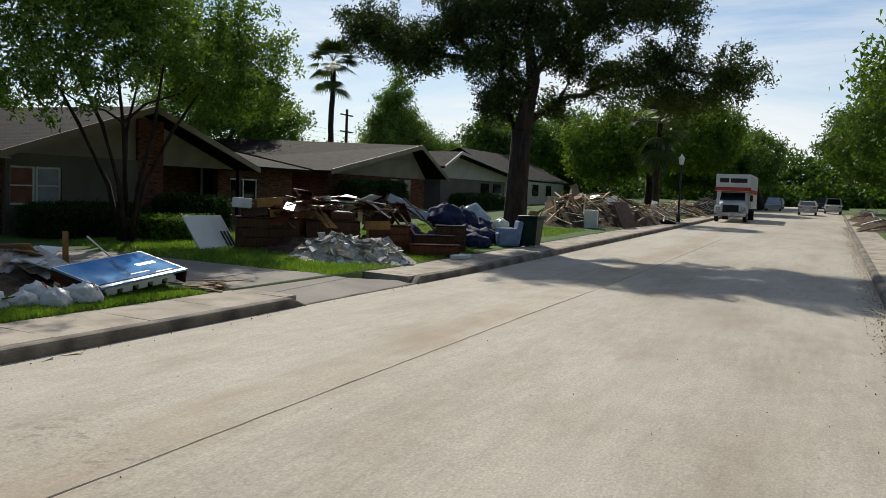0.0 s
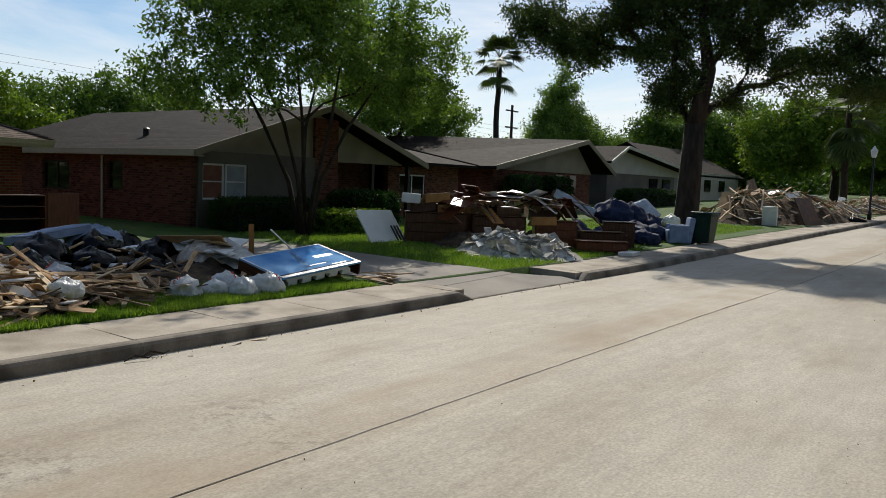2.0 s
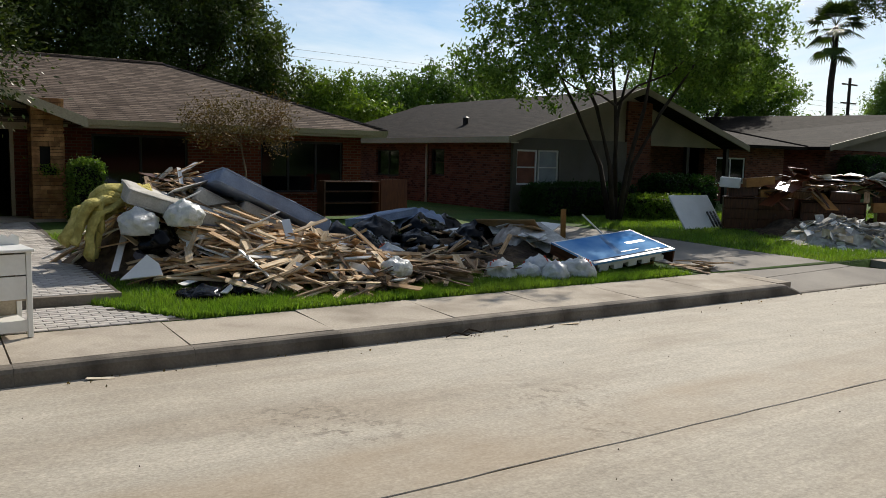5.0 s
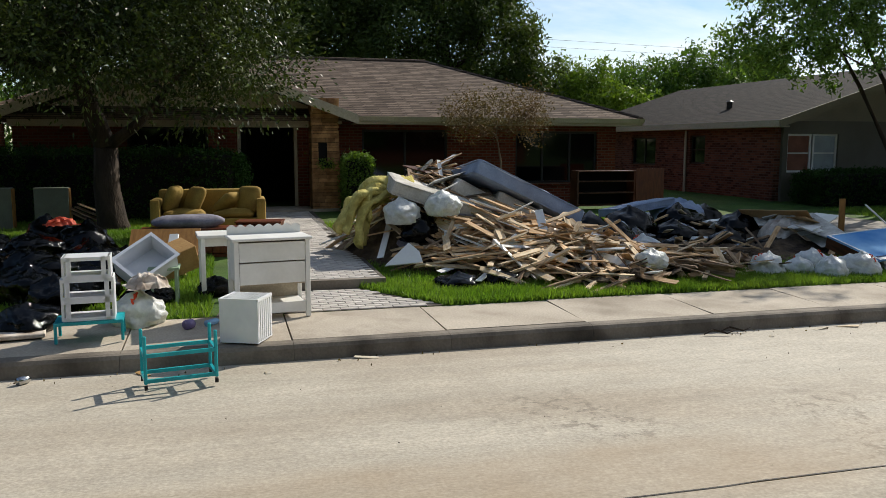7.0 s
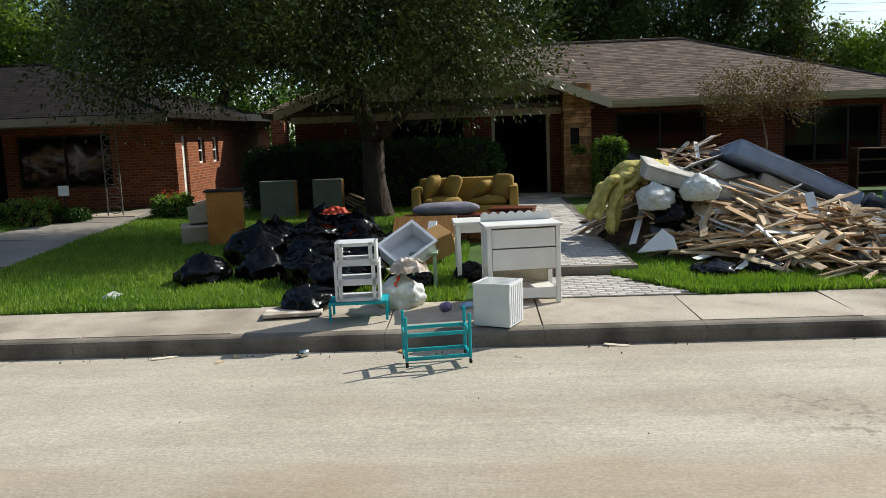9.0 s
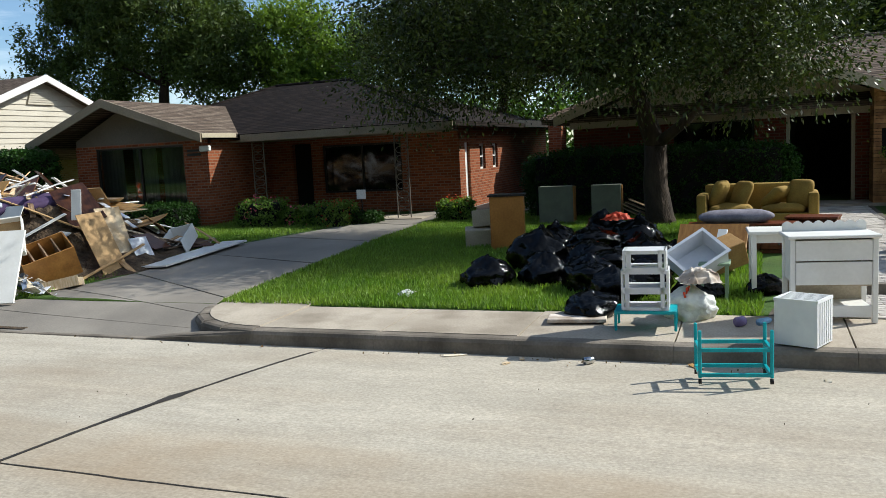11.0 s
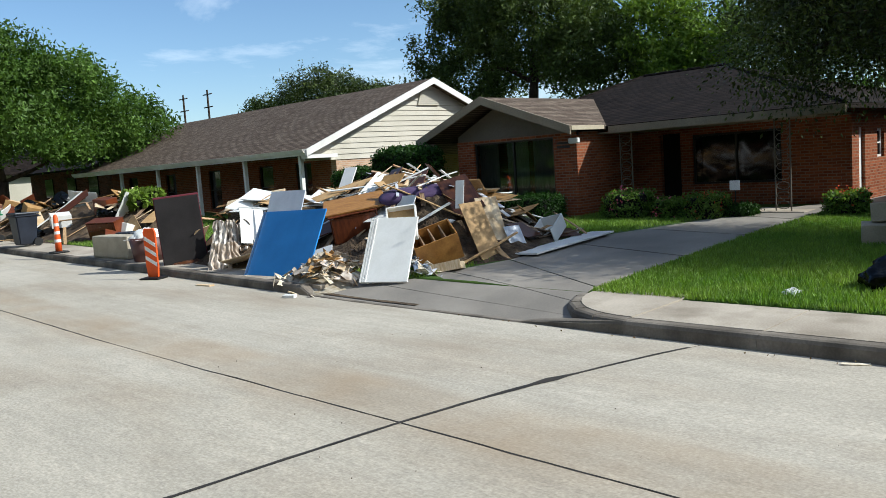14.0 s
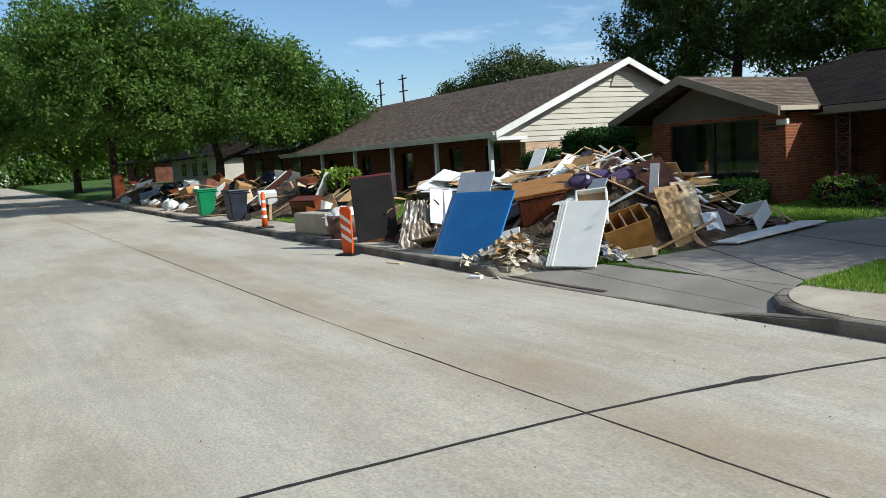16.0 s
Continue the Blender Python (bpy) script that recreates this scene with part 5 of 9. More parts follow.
M_mar = material("maroon_fabric", "6a2630", "521c25", rough=0.8, scale=5, fine=40, bump=0.2)
M_dustcloth = material("black_dust_cover", "2e2b2b", "242121", rough=0.9, scale=2, fine=60, bump=0.15)
M_beige = material("beige_vinyl", "b3a894", "a39884", rough=0.6, scale=3, fine=40, bump=0.1)
M_brownplast = material("brown_plastic", "6c4d49", "5c403c", rough=0.5, scale=3)
M_plaster = material("broken_plaster", "b9b6ae", "8f8b83", rough=0.95, scale=6, fine=40, bump=0.5, var=0.3)
M_paper = material("papers", "d8cfbd", "b3a284", rough=0.9, scale=8, fine=30, bump=0.1, var=0.3)
M_rubble = material("debris_dirt", "574838", "3a2f25", rough=1.0, scale=5, fine=18, bump=1.0, dirt="7b6a54", dirt_amount=0.6, dirt_scale=4, bump_dist=0.05)
M_cone = material("safety_orange", "e8602a", "d65420", rough=0.45, scale=3, bump=0.02)
M_refl = material("reflective_white", "e6e4e0", "dad8d4", rough=0.3, scale=3, bump=0.02)
M_bing = material("green_bin_plastic", "1c7a4c", "176b42", rough=0.45, scale=3, fine=30, bump=0.05)
M_bindark = material("dark_green_bin_plastic", "1d3a30", "162e26", rough=0.45, scale=3, fine=30, bump=0.05)
M_binb = material("black_bin_plastic", "2a2e38", "1f232c", rough=0.45, scale=3, fine=30, bump=0.05)
M_wrap = material("plastic_wrap", "c9d0d8", "aab4bf", rough=0.2, scale=5, fine=12, bump=0.6, bump_dist=0.03, spec=0.6)
M_truck = material("truck_white", "dcdcdc", "d0d0d0", rough=0.35, scale=1, bump=0.02)
M_chrome = material("chrome", "c8c8c8", "b8b8b8", rough=0.2, metal=1.0, scale=5, bump=0)
M_silver = material("silver_car_paint", "b8babd", "aeb0b3", rough=0.25, metal=0.4, scale=2, bump=0, coat=0.5)
M_sign_blue = material("printed_blue_card", "93bde3", "3c7cbe", rough=0.9, scale=0.9, fine=30, bump=0.0, contrast=(0.35, 0.62), spec=0.0, grain=(0.97, 1.02))
M_foam = material("polystyrene", "e2e2de", "d5d5d0", rough=0.8, scale=6, fine=80, bump=0.2)

WOODS = [M_wood, M_wood, M_wood_old, M_wood_pale]


def put(name, bm, mat, m, label, category, group="", smooth=False):
    """A thing of one mesh."""
    return tagged(part(name, bm, mat, None, "", m, smooth), label, category, group)


def frame_from(bl, br, top):
    """Axes of a leaning board: along its foot, up its face, out of it; the origin at the middle of its foot."""
    bl, br, top = Vector(bl), Vector(br), Vector(top)
    o = (bl + br) / 2
    x = (br - bl).normalized()
    z = (top - o)
    z = (z - x * z.dot(x)).normalized()
    y = z.cross(x)
    m = Matrix((x, y, z)).transposed().to_4x4()
    m.translation = o
    return m, (br - bl).length, (top - o).length


def leaning(name, label, category, mat, bl, br, top, thick=0.02, bevel=0.003):
    m, w, h = frame_from(bl, br, top)
    return put(name, box(w, thick, h, bevel), mat, m, label, category)


# --- bags
def bag_mesh(seed, tall=1.0, wrinkle=0.10, neck=True):
    bm = bmesh.new()
    bmesh.ops.create_icosphere(bm, subdivisions=4, radius=1.0)
    off = Vector((seed * 3.7, seed * 1.9, seed * 0.7))
    for v in bm.verts:
        d = v.co.normalized()
        n1 = noise.noise(d * 1.6 + off)
        n2 = noise.ridged_multi_fractal(d * 2.6 + off, 1.0, 2.0, 4, 1.0, 2.0)
        n3 = noise.noise(d * 9 + off)
        r = 1 + 0.22 * n1 + wrinkle * (n2 - 1.2) + 0.03 * n3
        c = d * r
        c.z = c.z * tall
        if neck and d.z > 0.75:
            k = (d.z - 0.75) / 0.25
            c.x *= 1 - 0.75 * k
            c.y *= 1 - 0.75 * k
            c.z += 0.18 * k * k
        c.z = max(c.z, -0.55 * tall + 0.03 * n3) + 0.55 * tall
        v.co = c
    me = bpy.data.meshes.new("bag")
    bm.to_mesh(me)
    bm.free()
    me.polygons.foreach_set("use_smooth", [True] * len(me.polygons))
    return me


BLACK = [bag_mesh(k, 0.75 + 0.1 * (k % 3), 0.16) for k in range(6)]
WHITE = [bag_mesh(20 + k, 0.85, 0.13) for k in range(4)]
for me in BLACK:
    me.materials.append(M_bag)
for me in WHITE:
    me.materials.append(M_wbag)
_tie = bmesh.new()
tube(_tie, [(-0.12, 0, 0), (-0.25, 0.05, 0.12), (-0.1, 0.02, 0.22), (0.02, 0, 0.02), (0.14, -0.03, 0.2), (0.28, 0.04, 0.1), (0.1, 0, 0)], [0.045] * 7, 5)
TIE = bpy.data.meshes.new("drawstring")
_tie.to_mesh(TIE)
_tie.free()
TIE.materials.append(M_tie)


def black_bag(x, y, r, z=None, sq=1.0, yaw=None, tilt=0):
    zz = ground_z(x, y) - 0.02 if z is None else z
    m = pose(x, y, zz, tilt, 0, rng.uniform(0, 360) if yaw is None else yaw) @ Matrix.Diagonal((r * rng.uniform(0.9, 1.15), r * rng.uniform(0.85, 1.1), r * sq, 1))
    return tagged(part("black_trash_bag", rng.choice(BLACK), M_bag, None, "", m), "full shiny black plastic trash bag knotted at the neck", "trash bag", "black bags in the debris")


def white_bag(x, y, r, z=None, tie=True, sq=1.0):
    zz = ground_z(x, y) - 0.02 if z is None else z
    m = pose(x, y, zz, 0, 0, rng.uniform(0, 360)) @ Matrix.Diagonal((r * rng.uniform(0.95, 1.2), r, r * sq, 1))
    b = tagged(part("white_trash_bag", rng.choice(WHITE), M_wbag, None, "", m), "bulging white kitchen trash bag" + (" with orange drawstring" if tie else " tied shut"), "trash bag", "white bags in the debris")
    if tie:
        part("drawstring", TIE, M_tie, b, "orange plastic drawstring", pose(0.5, 0.1, 1.1, 0, 40, 0))
    return b


# --- planks and heaps
def plank_mesh(L, w, t, seed):
    r = random.Random(seed)
    bm = bmesh.new()
    n = 3
    rows = []
    for i in range(n + 1):
        x = -L / 2 + L * i / n
        b = 0.012 * L * math.sin(i * 1.3 + seed)
        j = r.uniform(-0.02, 0.02) if i in (0, n) else 0
        rows.append([bm.verts.new((x + j * k, y, z + b)) for k, (y, z) in enumerate(((-w / 2, 0), (w / 2, 0), (w / 2, t), (-w / 2, t)))])
    for a, b in zip(rows, rows[1:]):
        for k in range(4):
            bm.faces.new((a[k], a[(k + 1) % 4], b[(k + 1) % 4], b[k]))
    bm.faces.new(rows[0][::-1])
    bm.faces.new(rows[-1])
    bmesh.ops.recalc_face_normals(bm, faces=bm.faces[:])
    me = bpy.data.meshes.new("plank")
    bm.to_mesh(me)
    bm.free()
    return me


PLANKS = {}


def plank(kind, mat):
    key = (kind, mat.name)
    if key not in PLANKS:
        L, w, t = kind
        me = plank_mesh(L, w, t, len(PLANKS))
        me.materials.append(mat)
        PLANKS[key] = me
    return PLANKS[key]


LONG = [(2.3, 0.09, 0.02), (1.9, 0.075, 0.035), (1.5, 0.09, 0.02), (1.2, 0.06, 0.03), (1.7, 0.05, 0.02)]
SHORT = [(0.7, 0.09, 0.014), (0.5, 0.1, 0.014), (0.9, 0.075, 0.02), (0.35, 0.13, 0.012), (0.6, 0.12, 0.012), (0.45, 0.07, 0.02)]
SHEETS = [(1.2, 0.6, 0.015), (0.8, 0.5, 0.015), (1.5, 0.4, 0.02), (0.6, 0.45, 0.02)]


class Heap:
    """A heap of debris as a height over the ground: a sum of bells (x, y, sx, sy, h)."""

    def __init__(self, bells):
        self.bells = bells

    def h(self, x, y):
        return sum(h * math.exp(-((x - cx) / sx) ** 2 - ((y - cy) / sy) ** 2) for cx, cy, sx, sy, h in self.bells)

    def top(self, x, y):
        return ground_z(x, y) + self.h(x, y)

    def core(self, parent, mat, step=0.12, sink=0.12):
        x0, x1 = min(b[0] - 2 * b[2] for b in self.bells), max(b[0] + 2 * b[2] for b in self.bells)
        y0, y1 = min(b[1] - 2 * b[3] for b in self.bells), max(b[1] + 2 * b[3] for b in self.bells)
        nx_, ny_ = int((x1 - x0) / step) + 1, int((y1 - y0) / step) + 1
        vs = []
        for j in range(ny_ + 1):
            for i in range(nx_ + 1):
                x, y = x0 + (x1 - x0) * i / nx_, y0 + (y1 - y0) * j / ny_
                hh = self.h(x, y)
                lump = noise.noise(Vector((x * 2.3, y * 2.3, 1.7))) * 0.22 + noise.noise(Vector((x * 6, y * 6, 4.1))) * 0.1
                vs.append((x, y, ground_z(x, y) + hh * (1 + 0.5 * lump) + min(hh, 0.5) * lump - sink))
        q = [(j * (nx_ + 1) + i, j * (nx_ + 1) + i + 1, (j + 1) * (nx_ + 1) + i + 1, (j + 1) * (nx_ + 1) + i) for j in range(ny_) for i in range(nx_)]
        return part("packed_debris", arrays("packed_debris", np.array(vs), np.array(q)), mat, parent)

    def strew(self, parent, name, n, kinds, mats, yaw=None, spread=90, rough=12, lift=0.03, hmin=0.08, region=None, seed=0, bells=None):
        r = random.Random(seed)
        bs = bells or self.bells
        w = [b[2] * b[3] * (b[4] + 0.3) for b in bs]
        made = 0
        while made < n:
            b = r.choices(bs, w)[0]
            x, y = r.gauss(b[0], b[2] * 0.62), r.gauss(b[1], b[3] * 0.62)
            if region and not region(x, y):
                continue
            if self.h(x, y) < hmin:
                continue
            a = (r.uniform(0, 180) if yaw is None else r.gauss(yaw, spread))
            kind = r.choice(kinds)
            dx, dy = math.cos(radians(a)), math.sin(radians(a))
            k = kind[0] * 0.4
            slope = math.degrees(math.atan2(self.top(x + dx * k, y + dy * k) - self.top(x - dx * k, y - dy * k), 2 * k))
            m = pose(x, y, self.top(x, y) + r.uniform(-0.06, lift), 0, 0, a) @ pose(0, 0, 0, r.gauss(0, rough), -slope + r.gauss(0, rough * 0.6), 0)
            mat = r.choice(mats)
            part(name, plank(kind, mat), mat, parent, "", m)
            made += 1


def dresser(name, label, mat, m, w, d, h, rows=3, cols=2, knob=None, open_rows=()):
    """A chest: carcass, drawers with knobs; its front faces local +x."""
    t = thing(name, m, label, "dresser")
    part("carcass", boxes((-d / 2, d / 2 - 0.02, -w / 2, -w / 2 + 0.025, 0, h), (-d / 2, d / 2 - 0.02, w / 2 - 0.025, w / 2, 0, h), (-d / 2, -d / 2 + 0.015, -w / 2 + 0.025, w / 2 - 0.025, 0, h), (-d / 2 + 0.015, d / 2 - 0.02, -w / 2 + 0.025, w / 2 - 0.025, 0, 0.05)), mat, t)
    part("top", box(d + 0.03, w + 0.04, 0.028, 0.006), mat, t, "", pose(0, 0, h))
    for i in range(rows):
        for j in range(cols):
            z0, z1 = 0.06 + (h - 0.07) * i / rows, 0.06 + (h - 0.07) * (i + 1) / rows - 0.012
            y0, y1 = -w / 2 + 0.03 + (w - 0.06) * j / cols, -w / 2 + 0.03 + (w - 0.06) * (j + 1) / cols - 0.01
            if (i, j) in open_rows:
                continue
            f = boxes((d / 2 - 0.03, d / 2 - 0.004, y0, y1, z0, z1))
            bmesh.ops.bevel(f, geom=f.edges[:], offset=0.004, segments=1, affect="EDGES")
            dr = part("drawer", f, mat, t)
            kb = bmesh.new()
            bmesh.ops.create_uvsphere(kb, u_segments=8, v_segments=6, radius=0.016)
            part("knob", kb, knob or M_chrome, dr, "", pose(d / 2 + 0.008, (y0 + y1) / 2, (z0 + z1) / 2))
    return t


def mattress(name, label, mat, m, w, L, t, piping=None):
    ob = thing(name, m, label, "mattress")
    bm = box(w, L, t, min(t * 0.3, 0.06), 3, base=False)
    bmesh.ops.subdivide_edges(bm, edges=[e for e in bm.edges if e.calc_length() > 0.4], cuts=7, use_grid_fill=True)
    for v in bm.verts:
        v.co += v.normal * 0.02 * noise.noise(v.co * 3.1 + Vector((L, w, 0)))
        v.co.z += 0.05 * math.sin(v.co.y / L * 2.6)
    part("cover", bm, mat, ob, "", None, True)
    for s in (-1, 1):
        pb = bmesh.new()
        r = 0.05
        loop = [(w / 2 - r, -L / 2, 0), (w / 2, -L / 2 + r, 0), (w / 2, L / 2 - r, 0), (w / 2 - r, L / 2, 0), (-w / 2 + r, L / 2, 0), (-w / 2, L / 2 - r, 0), (-w / 2, -L / 2 + r, 0), (-w / 2 + r, -L / 2, 0), (w / 2 - r, -L / 2, 0)]
        tube(pb, [(x, y, s * (t / 2 - 0.02) + 0.05 * math.sin(y / L * 2.6)) for x, y, _ in loop], [0.012] * 9, 5)
        part("piping", pb, piping or mat, ob)
    return ob


def cushion(w, d, h, seed=0):
    bm = bmesh.new()
    bmesh.ops.create_icosphere(bm, subdivisions=3, radius=1.0)
    for v in bm.verts:
        c = v.co
        f = lambda a: math.copysign(abs(a) ** 0.45, a)
        v.co = Vector((f(c.x) * w / 2, f(c.y) * d / 2, math.copysign(abs(c.z) ** 0.8, c.z) * h / 2 * (1 - 0.45 * max(abs(f(c.x)), abs(f(c.y))) ** 4)))
        v.co += Vector((0, 0, 1)) * 0.02 * noise.noise(v.co * 5 + Vector((seed, 0, 0)))
    return bm


def cloth(w, d, h, seed, res=26):
    """A crumpled heap of cloth."""
    bm = bmesh.new()
    bmesh.ops.create_grid(bm, x_segments=res, y_segments=res, size=0.5)
    o = Vector((seed * 2.1, seed, 0))
    for v in bm.verts:
        x, y = v.co.x, v.co.y
        e = max(0.0, 1 - (x * x + y * y) * 4)
        n_ = noise.ridged_multi_fractal(Vector((x * 4, y * 4, 0)) + o, 0.9, 2.0, 4, 1.0, 2.0) / 2.2
        v.co = Vector((x * w + 0.06 * noise.noise(v.co * 7 + o), y * d + 0.06 * noise.noise(v.co * 6 - o), h * (e ** 0.6) * (0.45 + 0.55 * n_) + 0.02 * n_))
    return bm


# ---------------------------------------------------------------- the red brick house's yard: main heap
heapA = Heap([(-5.3, -0.6, 1.25, 1.05, 0.95), (-3.9, 0.6, 1.1, 1.5, 0.5), (-2.7, 1.3, 0.8, 1.7, 0.22), (-6.2, 0.4, 1.2, 1.4, 0.7), (-4.6, -1.15, 0.6, 0.6, 0.22)])
pileA = thing("lumber_pile", pose(0, 0, 0), "big heap of splintered laths, planks and torn-out panelling on the lawn", "debris pile")
heapA.core(pileA, M_rubble)
SPLIT = [(1.5, 0.1, 0.014), (1.1, 0.12, 0.014), (0.8, 0.1, 0.012), (1.3, 0.06, 0.025), (0.9, 0.14, 0.012)]
PALE = [M_wood, M_wood_pale, M_wood_pale, M_wood, M_wood_old, M_wht]
heapA.strew(pileA, "lath", 70, LONG, [M_wood, M_wood_pale, M_wood], yaw=68, spread=20, rough=10, seed=1, region=lambda x, y: x > -4.3 and -1.0 < y < 1.4, bells=[(-3.6, 0.1, 0.9, 1.0, 0.6)])
heapA.strew(pileA, "board", 110, SPLIT, PALE, yaw=60, spread=45, rough=20, lift=0.08, seed=2, region=lambda x, y: x > -4.2 and y > -1.2)
heapA.strew(pileA, "offcut", 150, SHORT, PALE, rough=24, lift=0.08, seed=21, region=lambda x, y: x > -3.9 and y > -1.0)
heapA.strew(pileA, "board", 80, SHORT + SPLIT + LONG[:2], [M_wood_old, M_wood, M_white, M_paper], rough=7, lift=0.06, seed=3, yaw=70, spread=40, region=lambda x, y: x < -4.3 and y < -0.3)
heapA.strew(pileA, "panel", 12, SHEETS, [M_wood_old, M_walnut, M_wht, M_rubble], rough=20, seed=4, region=lambda x, y: x < -3.2 and y < 0.4)
heapA.strew(pileA, "long_trim", 12, [(2.2, 0.07, 0.02), (1.8, 0.05, 0.02)], [M_wht, M_wood_old, M_greycloth], rough=12, lift=0.12, seed=22, yaw=62, spread=16, region=lambda x, y: -4.2 < x < -3.0 and y > -0.6)
# scraps that spill on the lawn and pavement
scr = random.Random(5)
scrap = Heap([(-1.95, 0.9, 0.3, 0.9, 0.12), (-2.4, 1.9, 0.5, 1.0, 0.2), (-3.0, 2.9, 0.7, 0.8, 0.24)])
pileS = thing("lath_scatter", pose(0, 0, 0), "loose laths and offcuts spilling over the grass to the pavement", "debris pile")
scrap.strew(pileS, "offcut", 130, SHORT + SPLIT[:2], [M_wood_pale, M_wood, M_wood_old, M_rubble], rough=18, lift=0.05, seed=6, hmin=0.04)
scrap.strew(pileS, "lath", 14, LONG[2:], [M_wood_pale, M_wood_old], yaw=100, spread=35, rough=6, seed=7, hmin=0.03)
def mattress_along(name, label, mat, a, b, w, t, back=(-1, -0.15, 0.0)):
    """A mattress whose near upper edge runs from a to b; its width goes back from there."""
    a, b = Vector(a), Vector(b)
    u = (b - a).normalized()
    wd = Vector(back)
    wd = (wd - u * wd.dot(u)).normalized()
    nn = u.cross(wd)
    m = Matrix((u.cross(nn), u, nn)).transposed().to_4x4()
    m.translation = (a + b) / 2 + wd * w / 2 - nn * t / 2
    return mattress(name, label, mat, m, w, (b - a).length, t)


mattress_along("mattress", "large pale blue mattress leaning over the debris heap", M_mattb, (-4.4, 0.05, 1.80), (-4.4, 1.79, 0.86), 1.45, 0.25, (-1, -0.25, -0.06))
mattress_along("box_spring", "grey stained box spring under the blue mattress", M_mattw, (-4.55, -0.25, 1.50), (-4.5, 0.72, 0.86), 1.0, 0.24, (-1, -0.35, 0.02))
mattress_along("box_spring", "narrow beige stained mattress sliding down the heap", M_mattw, (-3.95, -1.4, 1.50), (-3.9, 0.5, 0.78), 0.85, 0.22, (-1, 0.1, 0.12))
mattress_along("box_spring", "torn beige box spring against the heap", M_mattw, (-4.5, 0.42, 1.29), (-4.42, 1.38, 0.69), 0.9, 0.2, (-1, -0.2, 0.0))
for i in range(9):
    # batts of insulation draped over the south end of the heap
    f = i / 8
    p0, p3 = Vector((-4.75 + 0.1 * (i % 3), -1.05 - 0.12 * (i % 4), 1.42 - 0.1 * (i % 4))), Vector((-4.1 - 0.75 * f, -1.75 - 0.42 * (0.5 + 0.5 * math.sin(i * 1.9)), 0.52 + 0.16 * (i % 3)))
    bm = bmesh.new()
    rows_ = []
    for k in range(15):
        q = k / 14
        c = p0.lerp(p3, q) + Vector((0.16 * math.sin(math.pi * q), -0.16 * math.sin(math.pi * q) + 0.05 * math.sin(7 * q + i), 0.2 * math.sin(math.pi * q) + 0.03 * math.sin(11 * q + 2 * i)))
        dr = (p3 - p0).normalized()
        sd = dr.cross(Vector((0.5, -0.6, 0.7))).normalized()
        up = sd.cross(dr)
        hw, ht = 0.10 + 0.03 * math.sin(5 * q + i), 0.05 + 0.015 * math.sin(9 * q + 3 * i)
        ring = []
        for a in range(10):
            an = 2 * math.pi * a / 10
            co = c + sd * hw * math.copysign(abs(math.cos(an)) ** 0.6, math.cos(an)) + up * ht * math.copysign(abs(math.sin(an)) ** 0.6, math.sin(an))
            ring.append(bm.verts.new(co + Vector((noise.noise(co * 9), noise.noise(co * 9 + Vector((4, 0, 0))), noise.noise(co * 9 + Vector((0, 6, 0))))) * 0.025))
        rows_.append(ring)
    for ra, rb in zip(rows_, rows_[1:]):
        for a in range(10):
            bm.faces.new((ra[a], ra[(a + 1) % 10], rb[(a + 1) % 10], rb[a]))
    bm.faces.new(rows_[0][::-1])
    bm.faces.new(rows_[-1])
    put("insulation_batt", bm, M_insul, pose(0, 0, 0), "torn batt of dirty yellow fibreglass insulation draped over debris", "insulation", "insulation batts", True)
white_bag(-3.9, -0.72, 0.27, 0.93, False)
white_bag(-3.95, -1.32, 0.27, 0.82, False)
cpm = frame_from((-3.3, -1.68, 0.30), (-3.15, -1.2, 0.33), (-3.5, -1.35, 0.62))[0]
cpb = prism([(-0.28, 0.0), (0.25, 0.03), (0.2, 0.22), (0.05, 0.38)], -0.01, 0.01)
cpb.transform(Matrix(((1, 0, 0, 0), (0, 0, -1, 0), (0, 1, 0, 0), (0, 0, 0, 1))))
put("corner_panel", cpb, M_wht, cpm, "white broken laminate corner propped on the heap", "panel")
put("wet_cloth", cloth(1.2, 0.9, 0.35, 3), M_greycloth, pose(-4.3, -1.0, 0.42, 0, 0, 20), "dark wet cloth bundled in the heap", "cloth", "", True)
black_bag(-2.3, -0.95, 0.3, None, 0.55)
black_bag(-2.35, -0.4, 0.26, None, 0.55)
black_bag(-4.0, -1.05, 0.3, 0.55, 0.9)
# bags north of the heap
for x, y, r_, sq in ((-4.8, 1.9, 0.36, 0.9), (-4.6, 2.45, 0.38, 1.0), (-5.3, 2.3, 0.42, 1.0), (-4.9, 3.0, 0.34, 0.8), (-5.6, 3.2, 0.45, 0.9), (-4.3, 3.4, 0.3, 0.7), (-5.2, 3.9, 0.42, 0.8), (-5.9, 4.4, 0.45, 0.9), (-4.6, 4.6, 0.34, 0.8), (-5.2, 5.2, 0.4, 0.9), (-4.2, 5.2, 0.3, 0.7), (-3.8, 5.9, 0.3, 0.7), (-4.7, 5.9, 0.36, 0.8), (-3.7, 4.2, 0.28, 0.6), (-6.3, 5.2, 0.45, 0.9), (-5.8, 6.0, 0.4, 0.8)):
    black_bag(x, y, r_, None, sq)
white_bag(-3.9, 2.6, 0.27)
white_bag(-3.6, 2.0, 0.2, None, False, 0.7)
white_bag(-2.2, 1.75, 0.2, 0.3, False)
mattress("crib_mattress", "thin pale blue mattress lying on trash bags", M_mattb, pose(-6.3, 3.75, 0.78, 3, -6, 8), 0.7, 1.3, 0.16)
put("duvet", cloth(1.1, 1.3, 0.45, 9), M_mattb, pose(-6.3, 4.6, 0.55, 0, 0, 40), "bundled pale blue duvet on the trash bags", "bedding", "", True)
